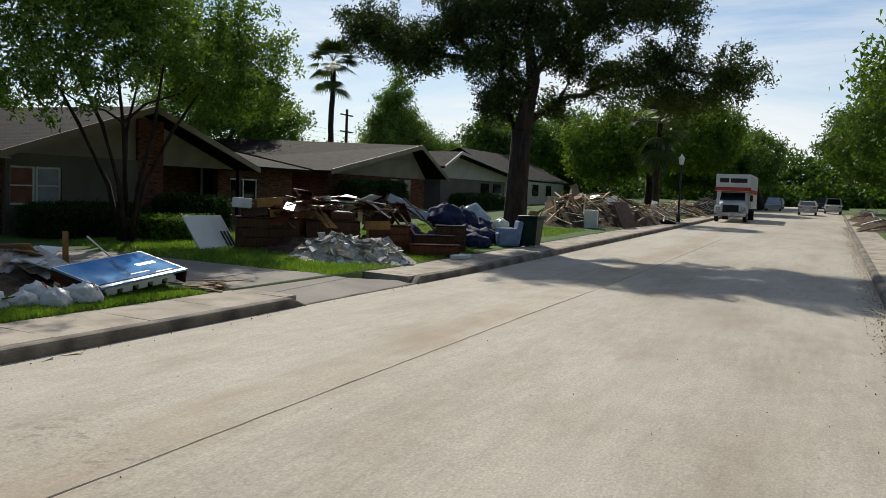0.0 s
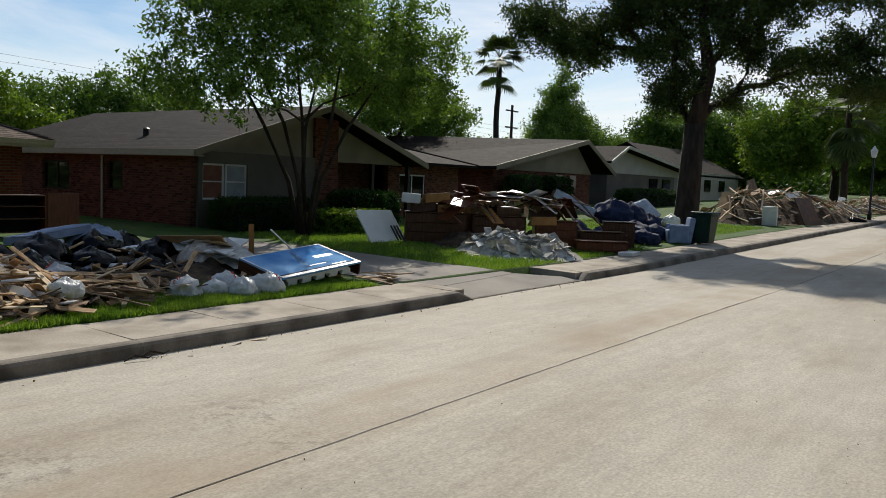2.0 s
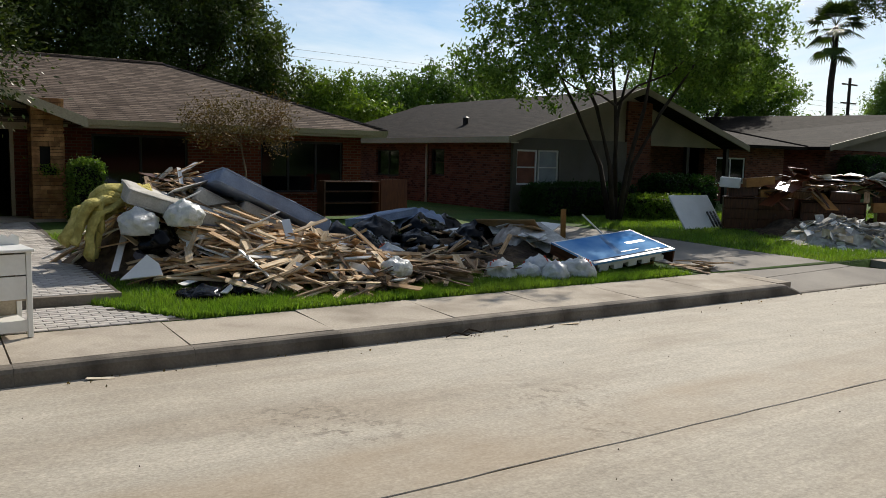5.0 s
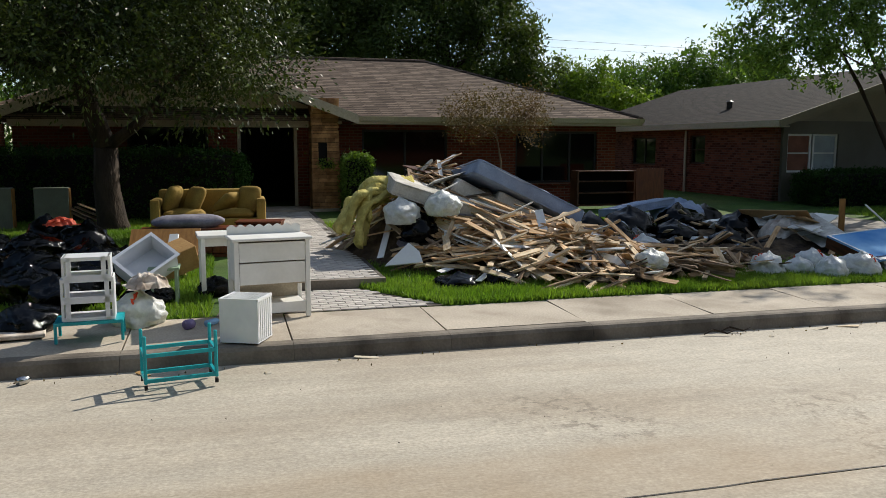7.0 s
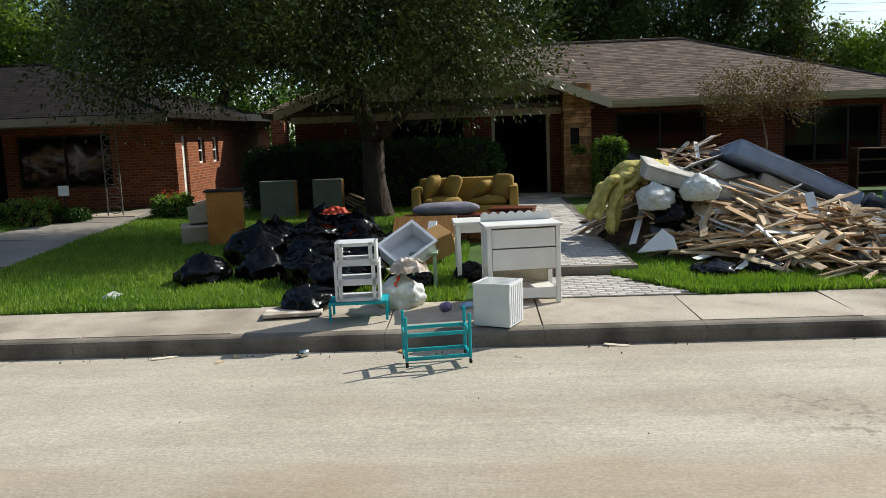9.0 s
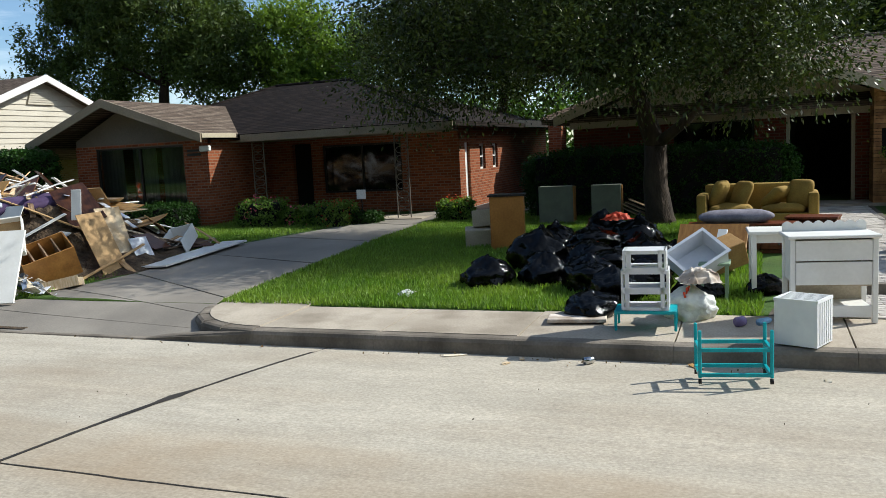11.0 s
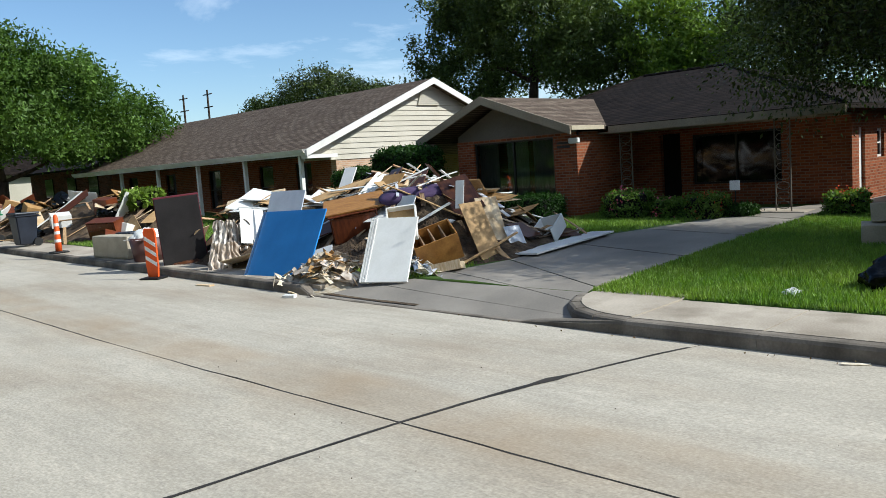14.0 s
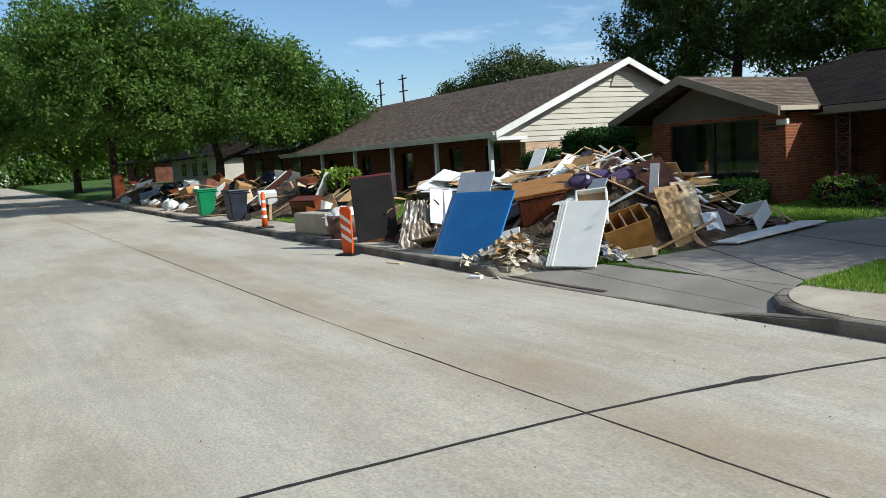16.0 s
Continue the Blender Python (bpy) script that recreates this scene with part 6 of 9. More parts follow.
heapN = Heap([(-3.4, 3.9, 0.8, 1.2, 0.3), (-4.2, 5.9, 1.0, 1.0, 0.42), (-5.5, 4.2, 1.0, 1.6, 0.3)])
pileN = thing("debris_pile", pose(0, 0, 0), "low heap of soaked carpet, plaster and broken boards", "debris pile")
heapN.core(pileN, M_rubble)
heapN.strew(pileN, "board", 45, SHORT + LONG[2:4], WOODS + [M_wht], rough=22, seed=11)
heapN.strew(pileN, "panel", 9, SHEETS, [M_wht, M_mdf, M_plaster], rough=28, seed=12, bells=[(-4.2, 6.1, 0.7, 0.7, 0.5)])
put("carpet_roll", cloth(1.2, 0.9, 0.4, 13), M_rubble, pose(-3.0, 2.9, 0.16, 0, 0, 30), "clump of soaked brown carpet", "carpet", "", True)
put("carpet_roll", cloth(1.0, 0.8, 0.5, 14), M_cloth, pose(-4.3, 5.6, 0.35, 0, 0, 70), "crumpled beige carpet scrap on the heap", "carpet", "", True)
for i, (x, y, r_) in enumerate(((-2.15, 3.55, 0.24), (-2.05, 4.0, 0.2), (-1.75, 4.3, 0.23), (-1.75, 4.78, 0.25), (-2.35, 4.45, 0.24), (-2.1, 4.9, 0.2))):
    white_bag(x, y, r_)
leaning("wood_stake", "raw timber offcut sticking up from the heap", "board", M_oakv, (-3.95, 6.3, 0.3), (-3.92, 6.39, 0.3), (-4.05, 6.1, 1.0), 0.04)
leaning("white_stake", "thin white trim board sticking out of the heap", "board", M_wht, (-3.0, 6.95, 0.3), (-2.95, 6.89, 0.3), (-3.55, 6.45, 0.98), 0.02)
# printed display carton lying on its side with foam blocks under it
sgm, sgw, sgh = frame_from((-1.8, 5.15, 0.34), (-1.8, 7.0, 0.5), (-2.85, 6.07, 0.66))
sg = thing("display_carton", sgm, "large flat blue printed carton with white foam edge blocks", "carton")
part("card_face", boxes((-sgw / 2, sgw / 2, 0.0, 0.03, 0, sgh)), M_sign_blue, sg)
for bx in ((-sgw / 2, sgw / 2, 0, 0.075), (-sgw / 2, sgw / 2, sgh - 0.03, sgh), (-sgw / 2, -sgw / 2 + 0.03, 0.075, sgh - 0.03), (sgw / 2 - 0.03, sgw / 2, 0.075, sgh - 0.03)):
    part("border", boxes((bx[0], bx[1], -0.004, 0.0, bx[2], bx[3])), M_wht, sg)
for bx in ((0.3, 0.72, 0.5, 0.6), (0.35, 0.7, 0.13, 0.16), (-0.1, 0.3, 0.24, 0.27)):
    part("print_bar", boxes((bx[0], bx[1], -0.004, 0.0, bx[2], bx[3])), M_wht, sg)
part("print_streak", slab([(-0.12, -0.002, 0.2), (0.18, -0.002, sgh - 0.06), (0.10, -0.002, sgh - 0.06), (-0.26, -0.002, 0.2)], 0.003), material("pale_blue_print", "a9c9e6", "86aeda", rough=0.9, scale=4, spec=0.0), sg)
part("dark_band", boxes((-sgw / 2 + 0.03, sgw / 2 - 0.03, -0.004, 0.0, 0.09, 0.12)), M_navy, sg)
part("side", boxes((sgw / 2 - 0.03, sgw / 2, 0.03, 0.24, 0, sgh)), M_walnut, sg)
part("side", boxes((-sgw / 2, -sgw / 2 + 0.03, 0.03, 0.2, 0, sgh)), M_walnut, sg)
part("inner_wall", boxes((-sgw / 2 + 0.03, sgw / 2 - 0.03, 0.03, 0.26, 0.2, 0.23)), M_dark, sg)
part("foam_strip", boxes((-sgw / 2 + 0.1, sgw / 2 - 0.3, 0.03, 0.09, 0.02, 0.1)), M_foam, sg)
for k in range(5):
    part("foam_block", boxes((-sgw / 2 + 0.14 + 0.32 * k, -sgw / 2 + 0.34 + 0.32 * k, 0.09, 0.17, 0.02, 0.1)), M_foam, sg)
part("support", boxes((-0.6, 0.8, 0.26, 0.45, 0.3, sgh - 0.1)), M_card, sg)
for k in range(7):
    put("wood_scrap", plank_mesh(0.5 + 0.1 * (k % 3), 0.09, 0.02, k), scr.choice(WOODS), pose(-1.5 - 0.2 * (k % 3), 7.2 + 0.1 * k, ground_z(-1.5, 7.2) + 0.02 + 0.015 * k, 4, 3, 40 * k), "broken wood scrap beside the driveway", "board", "scraps by the driveway")

# ---------------------------------------------------------------- furniture by the walk
# changing desk
dk = thing("changing_desk", pose(-1.28, -3.38, 0.125, 0, 0, 8), "white painted two-drawer changing desk with scalloped back rail", "desk")
W_, D_, H_ = 0.80, 0.46, 0.84
for sx in (-1, 1):
    for sy in (-1, 1):
        part("leg", box(0.05, 0.05, H_, 0.004), M_wht, dk, "", pose(sx * (D_ / 2 - 0.025), sy * (W_ / 2 - 0.025), 0))
part("top", box(D_ + 0.05, W_ + 0.05, 0.03, 0.006), M_wht, dk, "", pose(0, 0, H_))
for s in (-1, 1):
    part("side_panel", boxes((-D_ / 2 + 0.05, D_ / 2 - 0.05, s * (W_ / 2 - 0.03) - 0.008, s * (W_ / 2 - 0.03) + 0.008, 0.4, H_)), M_wht, dk)
part("back_panel", boxes((-D_ / 2 + 0.01, -D_ / 2 + 0.03, -W_ / 2 + 0.05, W_ / 2 - 0.05, 0.14, H_)), M_beige, dk)
part("drawer_floor", boxes((-D_ / 2 + 0.03, D_ / 2 - 0.04, -W_ / 2 + 0.05, W_ / 2 - 0.05, 0.36, 0.375)), M_beige, dk)
for z0, z1 in ((0.62, 0.82), (0.38, 0.605)):
    d_ = part("drawer", boxes((D_ / 2 - 0.03, D_ / 2 - 0.005, -W_ / 2 + 0.055, W_ / 2 - 0.055, z0, z1)), M_wht, dk)
part("stretcher", boxes((D_ / 2 - 0.04, D_ / 2 - 0.012, -W_ / 2 + 0.05, W_ / 2 - 0.05, 0.06, 0.17)), M_wht, dk)
part("shelf", boxes((-D_ / 2 + 0.03, D_ / 2 - 0.04, -W_ / 2 + 0.05, W_ / 2 - 0.05, 0.14, 0.16)), M_wht, dk)
n = 8
out = [(-W_ / 2, 0), (W_ / 2, 0)] + [(W_ / 2 - W_ * i / (n * 5), 0.075 + 0.03 * abs(math.sin(math.pi * i / 5))) for i in range(n * 5 + 1)]
part("back_rail", prism(out, 0, 0.018), M_wht, dk, "scalloped white back rail", Matrix(((0, 0, 1, -D_ / 2), (1, 0, 0, 0), (0, 1, 0, H_ + 0.03), (0, 0, 0, 1))))
# side table behind it
tb = thing("side_table", pose(-2.62, -3.74, ground_z(-2.6, -3.74), 0, 0, 4), "plain white square-legged table behind the desk", "table")
for sx in (-1, 1):
    for sy in (-1, 1):
        part("leg", box(0.055, 0.055, 0.70, 0.004), M_wht, tb, "", pose(sx * 0.24, sy * 0.36, 0))
part("tabletop", box(0.58, 0.84, 0.04, 0.006), M_wht, tb, "", pose(0, 0, 0.70))
for s_ in (-1, 1):
    part("apron", boxes((s_ * 0.21 - 0.01, s_ * 0.21 + 0.01, -0.33, 0.33, 0.6, 0.7)), M_wht, tb)
# slatted crate on the kerb
cr = thing("slatted_crate", pose(-0.26, -3.66, 0.115, 0, 0, -24), "white plastic crate with open slatted sides", "crate")
part("front_panel", boxes((0.17, 0.18, -0.19, 0.19, 0, 0.42)), M_plastic, cr)
part("back_panel", boxes((-0.18, -0.17, -0.19, 0.19, 0, 0.42)), M_plastic, cr)
part("base", boxes((-0.17, 0.17, -0.19, 0.19, 0, 0.012)), M_plastic, cr)
for k in range(7):
    for s in (-1, 1):
        x0 = -0.165 + 0.05 * k
        part("slat", boxes((x0, x0 + 0.022, s * 0.185 - 0.006, s * 0.185 + 0.006, 0.012, 0.40)), M_plastic, cr)
        part("slat", boxes((x0, x0 + 0.016, min(0, s * 0.185), max(0, s * 0.185), 0.405, 0.418)), M_plastic, cr)
part("rim", boxes((-0.18, 0.18, -0.195, -0.175, 0.395, 0.422), (-0.18, 0.18, 0.175, 0.195, 0.395, 0.422)), M_plastic, cr)


def cart(m, label, w, d, h, shelves, casters=True):
    """A small tubular trolley: four posts, rails at the shelf heights, castors."""
    t = thing("trolley_frame", m, label, "trolley")
    for sx in (-1, 1):
        for sy in (-1, 1):
            p = part("post", box(0.028, 0.028, h, 0.006), M_teal, t, "", pose(sx * d / 2, sy * w / 2, 0.05 if casters else 0))
            if casters:
                cb = bmesh.new()
                tube(cb, [(0, -0.012, 0.022), (0, 0.012, 0.022)], [0.022, 0.022], 12)
                part("castor", cb, M_black, p, "black castor", pose(0, 0, -0.05))
    for z in shelves:
        for sx in (-1, 1):
            part("rail", boxes((sx * d / 2 - 0.012, sx * d / 2 + 0.012, -w / 2, w / 2, z, z + 0.03)), M_teal, t)
        for sy in (-1, 1):
            part("rail", boxes((-d / 2, d / 2, sy * w / 2 - 0.012, sy * w / 2 + 0.012, z, z + 0.03)), M_teal, t)
    return t


cart(pose(0.62, -4.24, -0.012, 0, 0, 10), "empty teal trolley frame on castors standing in the road", 0.56, 0.3, 0.40, (0.06, 0.27))
st = cart(pose(-0.66, -5.1, 0.12, 0, 0, 4), "low teal trolley frame carrying a drawer tower", 0.58, 0.36, 0.2, (0.17,), False)
part("shelf_board", boxes((-0.17, 0.17, -0.28, 0.28, 0.19, 0.202)), M_teal, st)
tw = thing("drawer_tower", pose(-0.66, -5.1, 0.325, 0, 0, 4), "white plastic three-tier storage tower without its drawers", "storage tower")
for k, (w2, z0) in enumerate(((0.22, 0.0), (0.22, 0.2), (0.2, 0.4))):
    for sy in (-1, 1):
        part("side_panel", boxes((-0.16, 0.16, sy * w2 - 0.012, sy * w2 + 0.012, z0, z0 + 0.2)), M_plastic, tw)
        part("front_post", boxes((0.15, 0.175, sy * w2 - sy * 0.05 - 0.02, sy * w2 - sy * 0.05 + 0.02, z0, z0 + 0.2)), M_plastic, tw)
    part("tier", boxes((-0.16, 0.175, -w2, w2, z0, z0 + 0.03)), M_plastic, tw)
    part("tier", boxes((-0.16, 0.175, -w2, w2, z0 + 0.165, z0 + 0.2)), M_plastic, tw)
# white bag with clothes and a tilted drawer
white_bag(-1.2, -4.72, 0.27, None, True, 1.0)
put("clothes", cloth(0.42, 0.42, 0.17, 21), M_cloth, pose(-1.2, -4.62, 0.5, 0, 0, 15), "crumpled striped cloth on a trash bag", "clothes", "", True)
tray_y = Vector((-0.33, 0.50, 0.31)).normalized()
tray_x = Vector((0.33, 0.40, -0.29))
tray_x = (tray_x - tray_y * tray_x.dot(tray_y)).normalized()
tray_m = Matrix((tray_x, tray_y, tray_x.cross(tray_y))).transposed().to_4x4()
tray_m.translation = (-2.01, -4.68, 0.557)
dw = thing("storage_tray", tray_m, "empty clouded plastic drawer tipped on the debris", "tray")
part("base", box(0.42, 0.52, 0.012, 0.0), M_greyplast, dw)
for a in ((-0.21, -0.198, -0.26, 0.26, 0.012, 0.24), (0.198, 0.21, -0.26, 0.26, 0.012, 0.24), (-0.198, 0.198, -0.26, -0.248, 0.012, 0.24), (-0.198, 0.198, 0.248, 0.26, 0.012, 0.24)):
    part("side", boxes(a), M_greyplast, dw)
part("lip", boxes((-0.235, -0.21, -0.285, 0.285, 0.225, 0.24), (0.21, 0.235, -0.285, 0.285, 0.225, 0.24), (-0.21, 0.21, -0.285, -0.26, 0.225, 0.24), (-0.21, 0.21, 0.26, 0.285, 0.225, 0.24)), M_greyplast, dw)
stl = thing("pale_stool", pose(-2.05, -4.5, ground_z(-2.05, -4.5)), "pale green wooden stool under a plastic drawer", "stool")
for sx in (-1, 1):
    for sy in (-1, 1):
        part("leg", box(0.035, 0.035, 0.42, 0.003), material("pale_green_paint", "8fa58c", "7c927a", rough=0.6) if (sx, sy) == (-1, -1) else bpy.data.materials["pale_green_paint"], stl, "", pose(sx * 0.13, sy * 0.13, 0))
part("seat", box(0.34, 0.34, 0.03, 0.005), bpy.data.materials["pale_green_paint"], stl, "", pose(0, 0, 0.42))
# glass jar, bottle and can
for nm, lab, x, y, r_, L_, mt in (("glass_jar", "purple-tinted glass jar lying on the pavement", -0.85, -4.2, 0.05, 0.12, material("purple_glass", "8a7aa0", "77688e", rough=0.1)), ("water_bottle", "crushed blue plastic bottle", -0.95, -3.98, 0.035, 0.18, material("blue_bottle", "8fb4d4", "7aa2c6", rough=0.1)), ("crushed_can", "crushed drink can lying in the road", 0.2, -5.52, 0.035, 0.12, M_chrome)):
    bm = bmesh.new()
    tube(bm, [(0, -L_ / 2, 0), (0, L_ / 4, 0), (0, L_ / 2.5, 0), (0, L_ / 2, 0)], [r_, r_, r_ * 0.7, r_ * 0.5], 12)
    put(nm, bm, mt, pose(x, y, ground_z(x, y) + r_, 0, 0, 50), lab, "litter", "", True)
# black bag field
for x, y, r_, sq, z in ((-2.3, -5.35, 0.36, 1.0, None), (-2.5, -6.0, 0.36, 0.85, None), (-2.9, -6.7, 0.36, 0.8, None), (-3.4, -5.4, 0.38, 0.85, None), (-3.6, -6.2, 0.42, 0.85, None), (-3.9, -7.0, 0.42, 1.0, None), (-4.5, -5.6, 0.4, 0.9, None), (-4.8, -6.5, 0.42, 0.9, None), (-5.3, -7.1, 0.4, 0.9, None), (-5.4, -5.8, 0.44, 1.0, None), (-4.3, -6.3, 0.32, 0.7, 0.5), (-3.0, -5.8, 0.28, 0.6, 0.4), (-5.9, -6.4, 0.42, 1.0, None), (-2.75, -7.45, 0.36, 0.75, None), (-1.2, -5.75, 0.3, 0.7, None), (-1.8, -5.6, 0.32, 0.9, None), (-2.1, -4.7, 0.28, 0.8, None), (-2.5, -3.95, 0.22, 0.8, None), (-4.9, -5.2, 0.3, 0.8, None)):
    black_bag(x, y, r_, z, sq)
put("red_cloth", cloth(0.3, 0.4, 0.12, 22), M_red, pose(-4.6, -6.0, 0.85, 0, 0, 30), "red string netting on a black bag", "cloth", "", True)
put("bread_tray", box(0.3, 0.62, 0.04, 0.008), M_cloth, pose(-0.85, -5.85, 0.13, 0, 0, 8), "shallow tray of spoiled food by a bag", "tray")
leaning("plywood_sheet", "brown wooden panel lying across the debris", "panel", M_oakv, (-4.3, -5.15, 0.35), (-4.2, -4.2, 0.35), (-4.7, -4.7, 0.75), 0.02)
leaning("plywood_sheet", "pale broken board against the heap", "panel", M_mdf, (-3.7, -4.9, 0.2), (-3.6, -4.35, 0.2), (-4.0, -4.65, 0.62), 0.02)
put("cardboard_box", box(0.4, 0.5, 0.32, 0.01), M_card, pose(-3.6, -4.45, 0.32, 18, 12, 30), "crushed brown cardboard box", "box")
leaning("white_trim", "white plank leaning on the debris", "board", M_wht, (-3.4, -4.62, 0.3), (-3.38, -4.5, 0.3), (-3.9, -4.75, 0.72), 0.03)
dresser("dresser", "long dark cherry dresser set down before the sofa", M_cherry, pose(-5.5, -4.25, ground_z(-5.5, -4.25), 0, 0, 2), 1.55, 0.45, 0.42, 2, 3)
put("quilt", cushion(0.5, 1.1, 0.22, 4), M_greycloth, pose(-5.55, -4.35, 0.78, 0, 0, 4), "folded grey striped quilt on a dresser", "bedding", "", True)
dresser("small_chest", "cherry wood chest with missing drawers", M_cherry, pose(-5.9, -3.25, ground_z(-5.9, -3.25), 0, 0, -12), 0.7, 0.45, 0.46, 2, 1, None, ((1, 0),))
# sofa
sf = thing("sofa", pose(-7.3, -4.05, ground_z(-7.3, -4.05), 0, 0, -2), "mustard velvet sofa with loose cushions piled on it", "sofa")
part("seat_base", box(0.8, 1.75, 0.30, 0.03, 2), M_sofa, sf, "", pose(0, 0, 0.1))
part("backrest", box(0.2, 1.75, 0.78, 0.06, 2), M_sofa, sf, "", pose(-0.33, 0, 0.1))
for s in (-1, 1):
    part("armrest", box(0.8, 0.16, 0.66, 0.05, 2), M_sofa, sf, "", pose(0, s * 0.88, 0.08))
for i, (x, y, z, a, b) in enumerate(((0.05, -0.42, 0.46, 0, 0), (0.05, 0.42, 0.46, 0, 0), (0.0, -0.62, 0.72, 70, -20), (-0.05, -0.25, 0.70, 65, 35), (0.05, 0.3, 0.66, 40, -30), (0.1, 0.68, 0.70, 75, 60))):
    part("cushion", cushion(0.62 if i < 2 else 0.45, 0.72 if i < 2 else 0.5, 0.2, i), M_sofa, sf, "", pose(x, y, z, a if i >= 2 else 0, 0, b), True)
for s in (-1, 1):
    for sx in (-1, 1):
        part("foot", box(0.06, 0.06, 0.1, 0.005), M_walnut, sf, "", pose(sx * 0.32, s * 0.8, 0))
# cabinets on the lawn
cb = thing("upright_cabinet", pose(-5.95, -8.1, ground_z(-5.95, -8.1), 0, 0, 12), "orange veneer cabinet with a dark top standing on the lawn", "cabinet")
part("body", box(0.4, 0.58, 0.92, 0.006), M_orange, cb)
part("top", box(0.44, 0.64, 0.035, 0.004), M_frame, cb, "dark worn top board", pose(0, 0, 0.92))
put("cabinet_box", box(0.4, 0.5, 0.34, 0.01), M_beige, pose(-6.2, -8.72, ground_z(-6.2, -8.7), 0, 6, 20), "beige cabinet box lying behind", "cabinet", "beige boxes")
put("cabinet_box", box(0.4, 0.45, 0.3, 0.01), M_beige, pose(-6.35, -8.62, ground_z(-6.2, -8.7) + 0.35, 4, -6, 10), "beige cabinet box stacked on another", "cabinet", "beige boxes")
for y, w in ((-8.0, 0.72), (-6.95, 0.6)):
    c = thing("wall_cabinet", pose(-9.3, y, ground_z(-9.3, y), 0, 0, 4), "grey-green kitchen wall cabinet with its back turned", "cabinet", "cabinets under the tree")
    part("body", box(0.34, w, 0.8, 0.006), material("grey_green_paint", "6d6f60", "5d5f52", rough=0.7) if y == -8.0 else bpy.data.materials["grey_green_paint"], c)
    part("side_panel", box(0.3, 0.02, 0.76, 0.0), M_oakv, c, "bare oak side", pose(0, w / 2 + 0.011, 0.02))
for k in range(4):
    put("leaning_board", plank_mesh(0.9, 0.14, 0.02, 40 + k), M_wood_old, pose(-9.2, -6.35 + 0.1 * k, ground_z(-9, -6) + 0.2 + 0.03 * k, 0, 0, 80) @ pose(0, 0, 0, 0, 24, 0), "rough boards propped by the tree", "board", "boards by the tree")
put("plastic_scrap", cloth(0.3, 0.2, 0.08, 31), M_wbag, pose(-2.0, -8.35, ground_z(-2, -8.3), 0, 0, 0), "crumpled clear plastic on the grass", "litter", "", True)
# wooden bench-like shelves by the far window
sh = thing("shelf_unit", pose(-10.6, 5.4, ground_z(-10.6, 5.4), 0, 0, 0), "brown wooden shelf unit standing against the house wall", "shelf")
part("side_panel", boxes((-0.2, 0.2, -1.0, -0.96, 0, 0.95)), M_walnut, sh)
part("side_panel", boxes((-0.2, 0.2, 0.5, 0.54, 0, 0.95)), M_cherry, sh)
for z in (0.1, 0.4, 0.68, 0.92):
    part("shelf", boxes((-0.2, 0.2, -0.96, 0.5, z, z + 0.025)), M_walnut, sh)
part("back_panel", boxes((-0.2, -0.185, -0.96, 0.5, 0.1, 0.92)), M_dark, sh)
part("door_panel", boxes((0.2, 0.23, 0.54, 1.3, 0, 1.0)), M_cherry, sh)

# ---------------------------------------------------------------- heap before the southern brick house
heapC = Heap([(-3.4, -17.6, 1.5, 2.2, 0.9), (-4.6, -19.8, 1.7, 2.4, 0.95), (-3.7, -15.7, 1.0, 1.1, 0.75), (-2.2, -20.3, 1.0, 1.2, 0.75), (-5.6, -17.4, 1.4, 2.2, 0.8), (-1.3, -19.6, 0.6, 0.9, 0.3), (-2.5, -21.6, 1.0, 1.0, 0.75)])
pileC = thing("debris_pile", pose(0, 0, 0), "tall heap of torn-out cabinets, doors, boards and trim at the kerb", "debris pile")
heapC.core(pileC, M_rubble)
heapC.strew(pileC, "board", 135, LONG + SHORT, WOODS + [M_wht, M_wht, M_mdf], rough=16, seed=31)
heapC.strew(pileC, "panel", 60, SHEETS, [M_wht, M_mdf, M_wood_pale, M_walnut, M_wht, M_card], rough=24, seed=32, lift=0.1)
heapC.strew(pileC, "trim", 26, [(2.2, 0.06, 0.02), (1.6, 0.05, 0.02), (2.6, 0.1, 0.015)], [M_wht, M_wood_pale, M_greyplast], rough=12, seed=33, lift=0.15)
bp = thing("blue_panel", frame_from((-0.28, -17.94, 0.13), (-0.57, -16.34, 0.16), (-1.09, -17.1, 1.28))[0], "large glossy blue panel leaning against the heap", "panel")
part("face", box(1.6, 0.03, 1.34, 0.004), M_blue, bp)
part("edge_strip", boxes((-0.825, -0.8, -0.06, 0.02, 0, 1.34)), M_chrome, bp)
part("side_board", boxes((-0.79, -0.75, 0.016, 0.36, 0.02, 1.2)), M_blue, bp)
# box spring on its edge, dust cover outwards
bs_m, bw, bh = frame_from((-0.3, -21.4, 0.14), (-1.13, -20.98, 0.2), (-0.72, -21.1, 1.7))
bx = thing("box_spring", bs_m, "black-backed box spring with maroon sides standing on edge", "box spring")
part("dust_cover", box(0.92, 0.02, 1.52, 0.004), M_dustcloth, bx, "torn black dust cover", pose(0, -0.11, 0))
part("frame", box(0.95, 0.2, 1.55, 0.02, 2), M_mar, bx)
for k in range(5):
    part("piping", boxes((0.476, 0.483, -0.1, 0.1, 0.15 + 0.29 * k, 0.165 + 0.29 * k)), M_dustcloth, bx)
part("torn_cloth", cloth(1.0, 0.3, 0.12, 44), M_walnut, bx, "ragged brown lining hanging loose", pose(0.1, -0.1, 0.0), True)
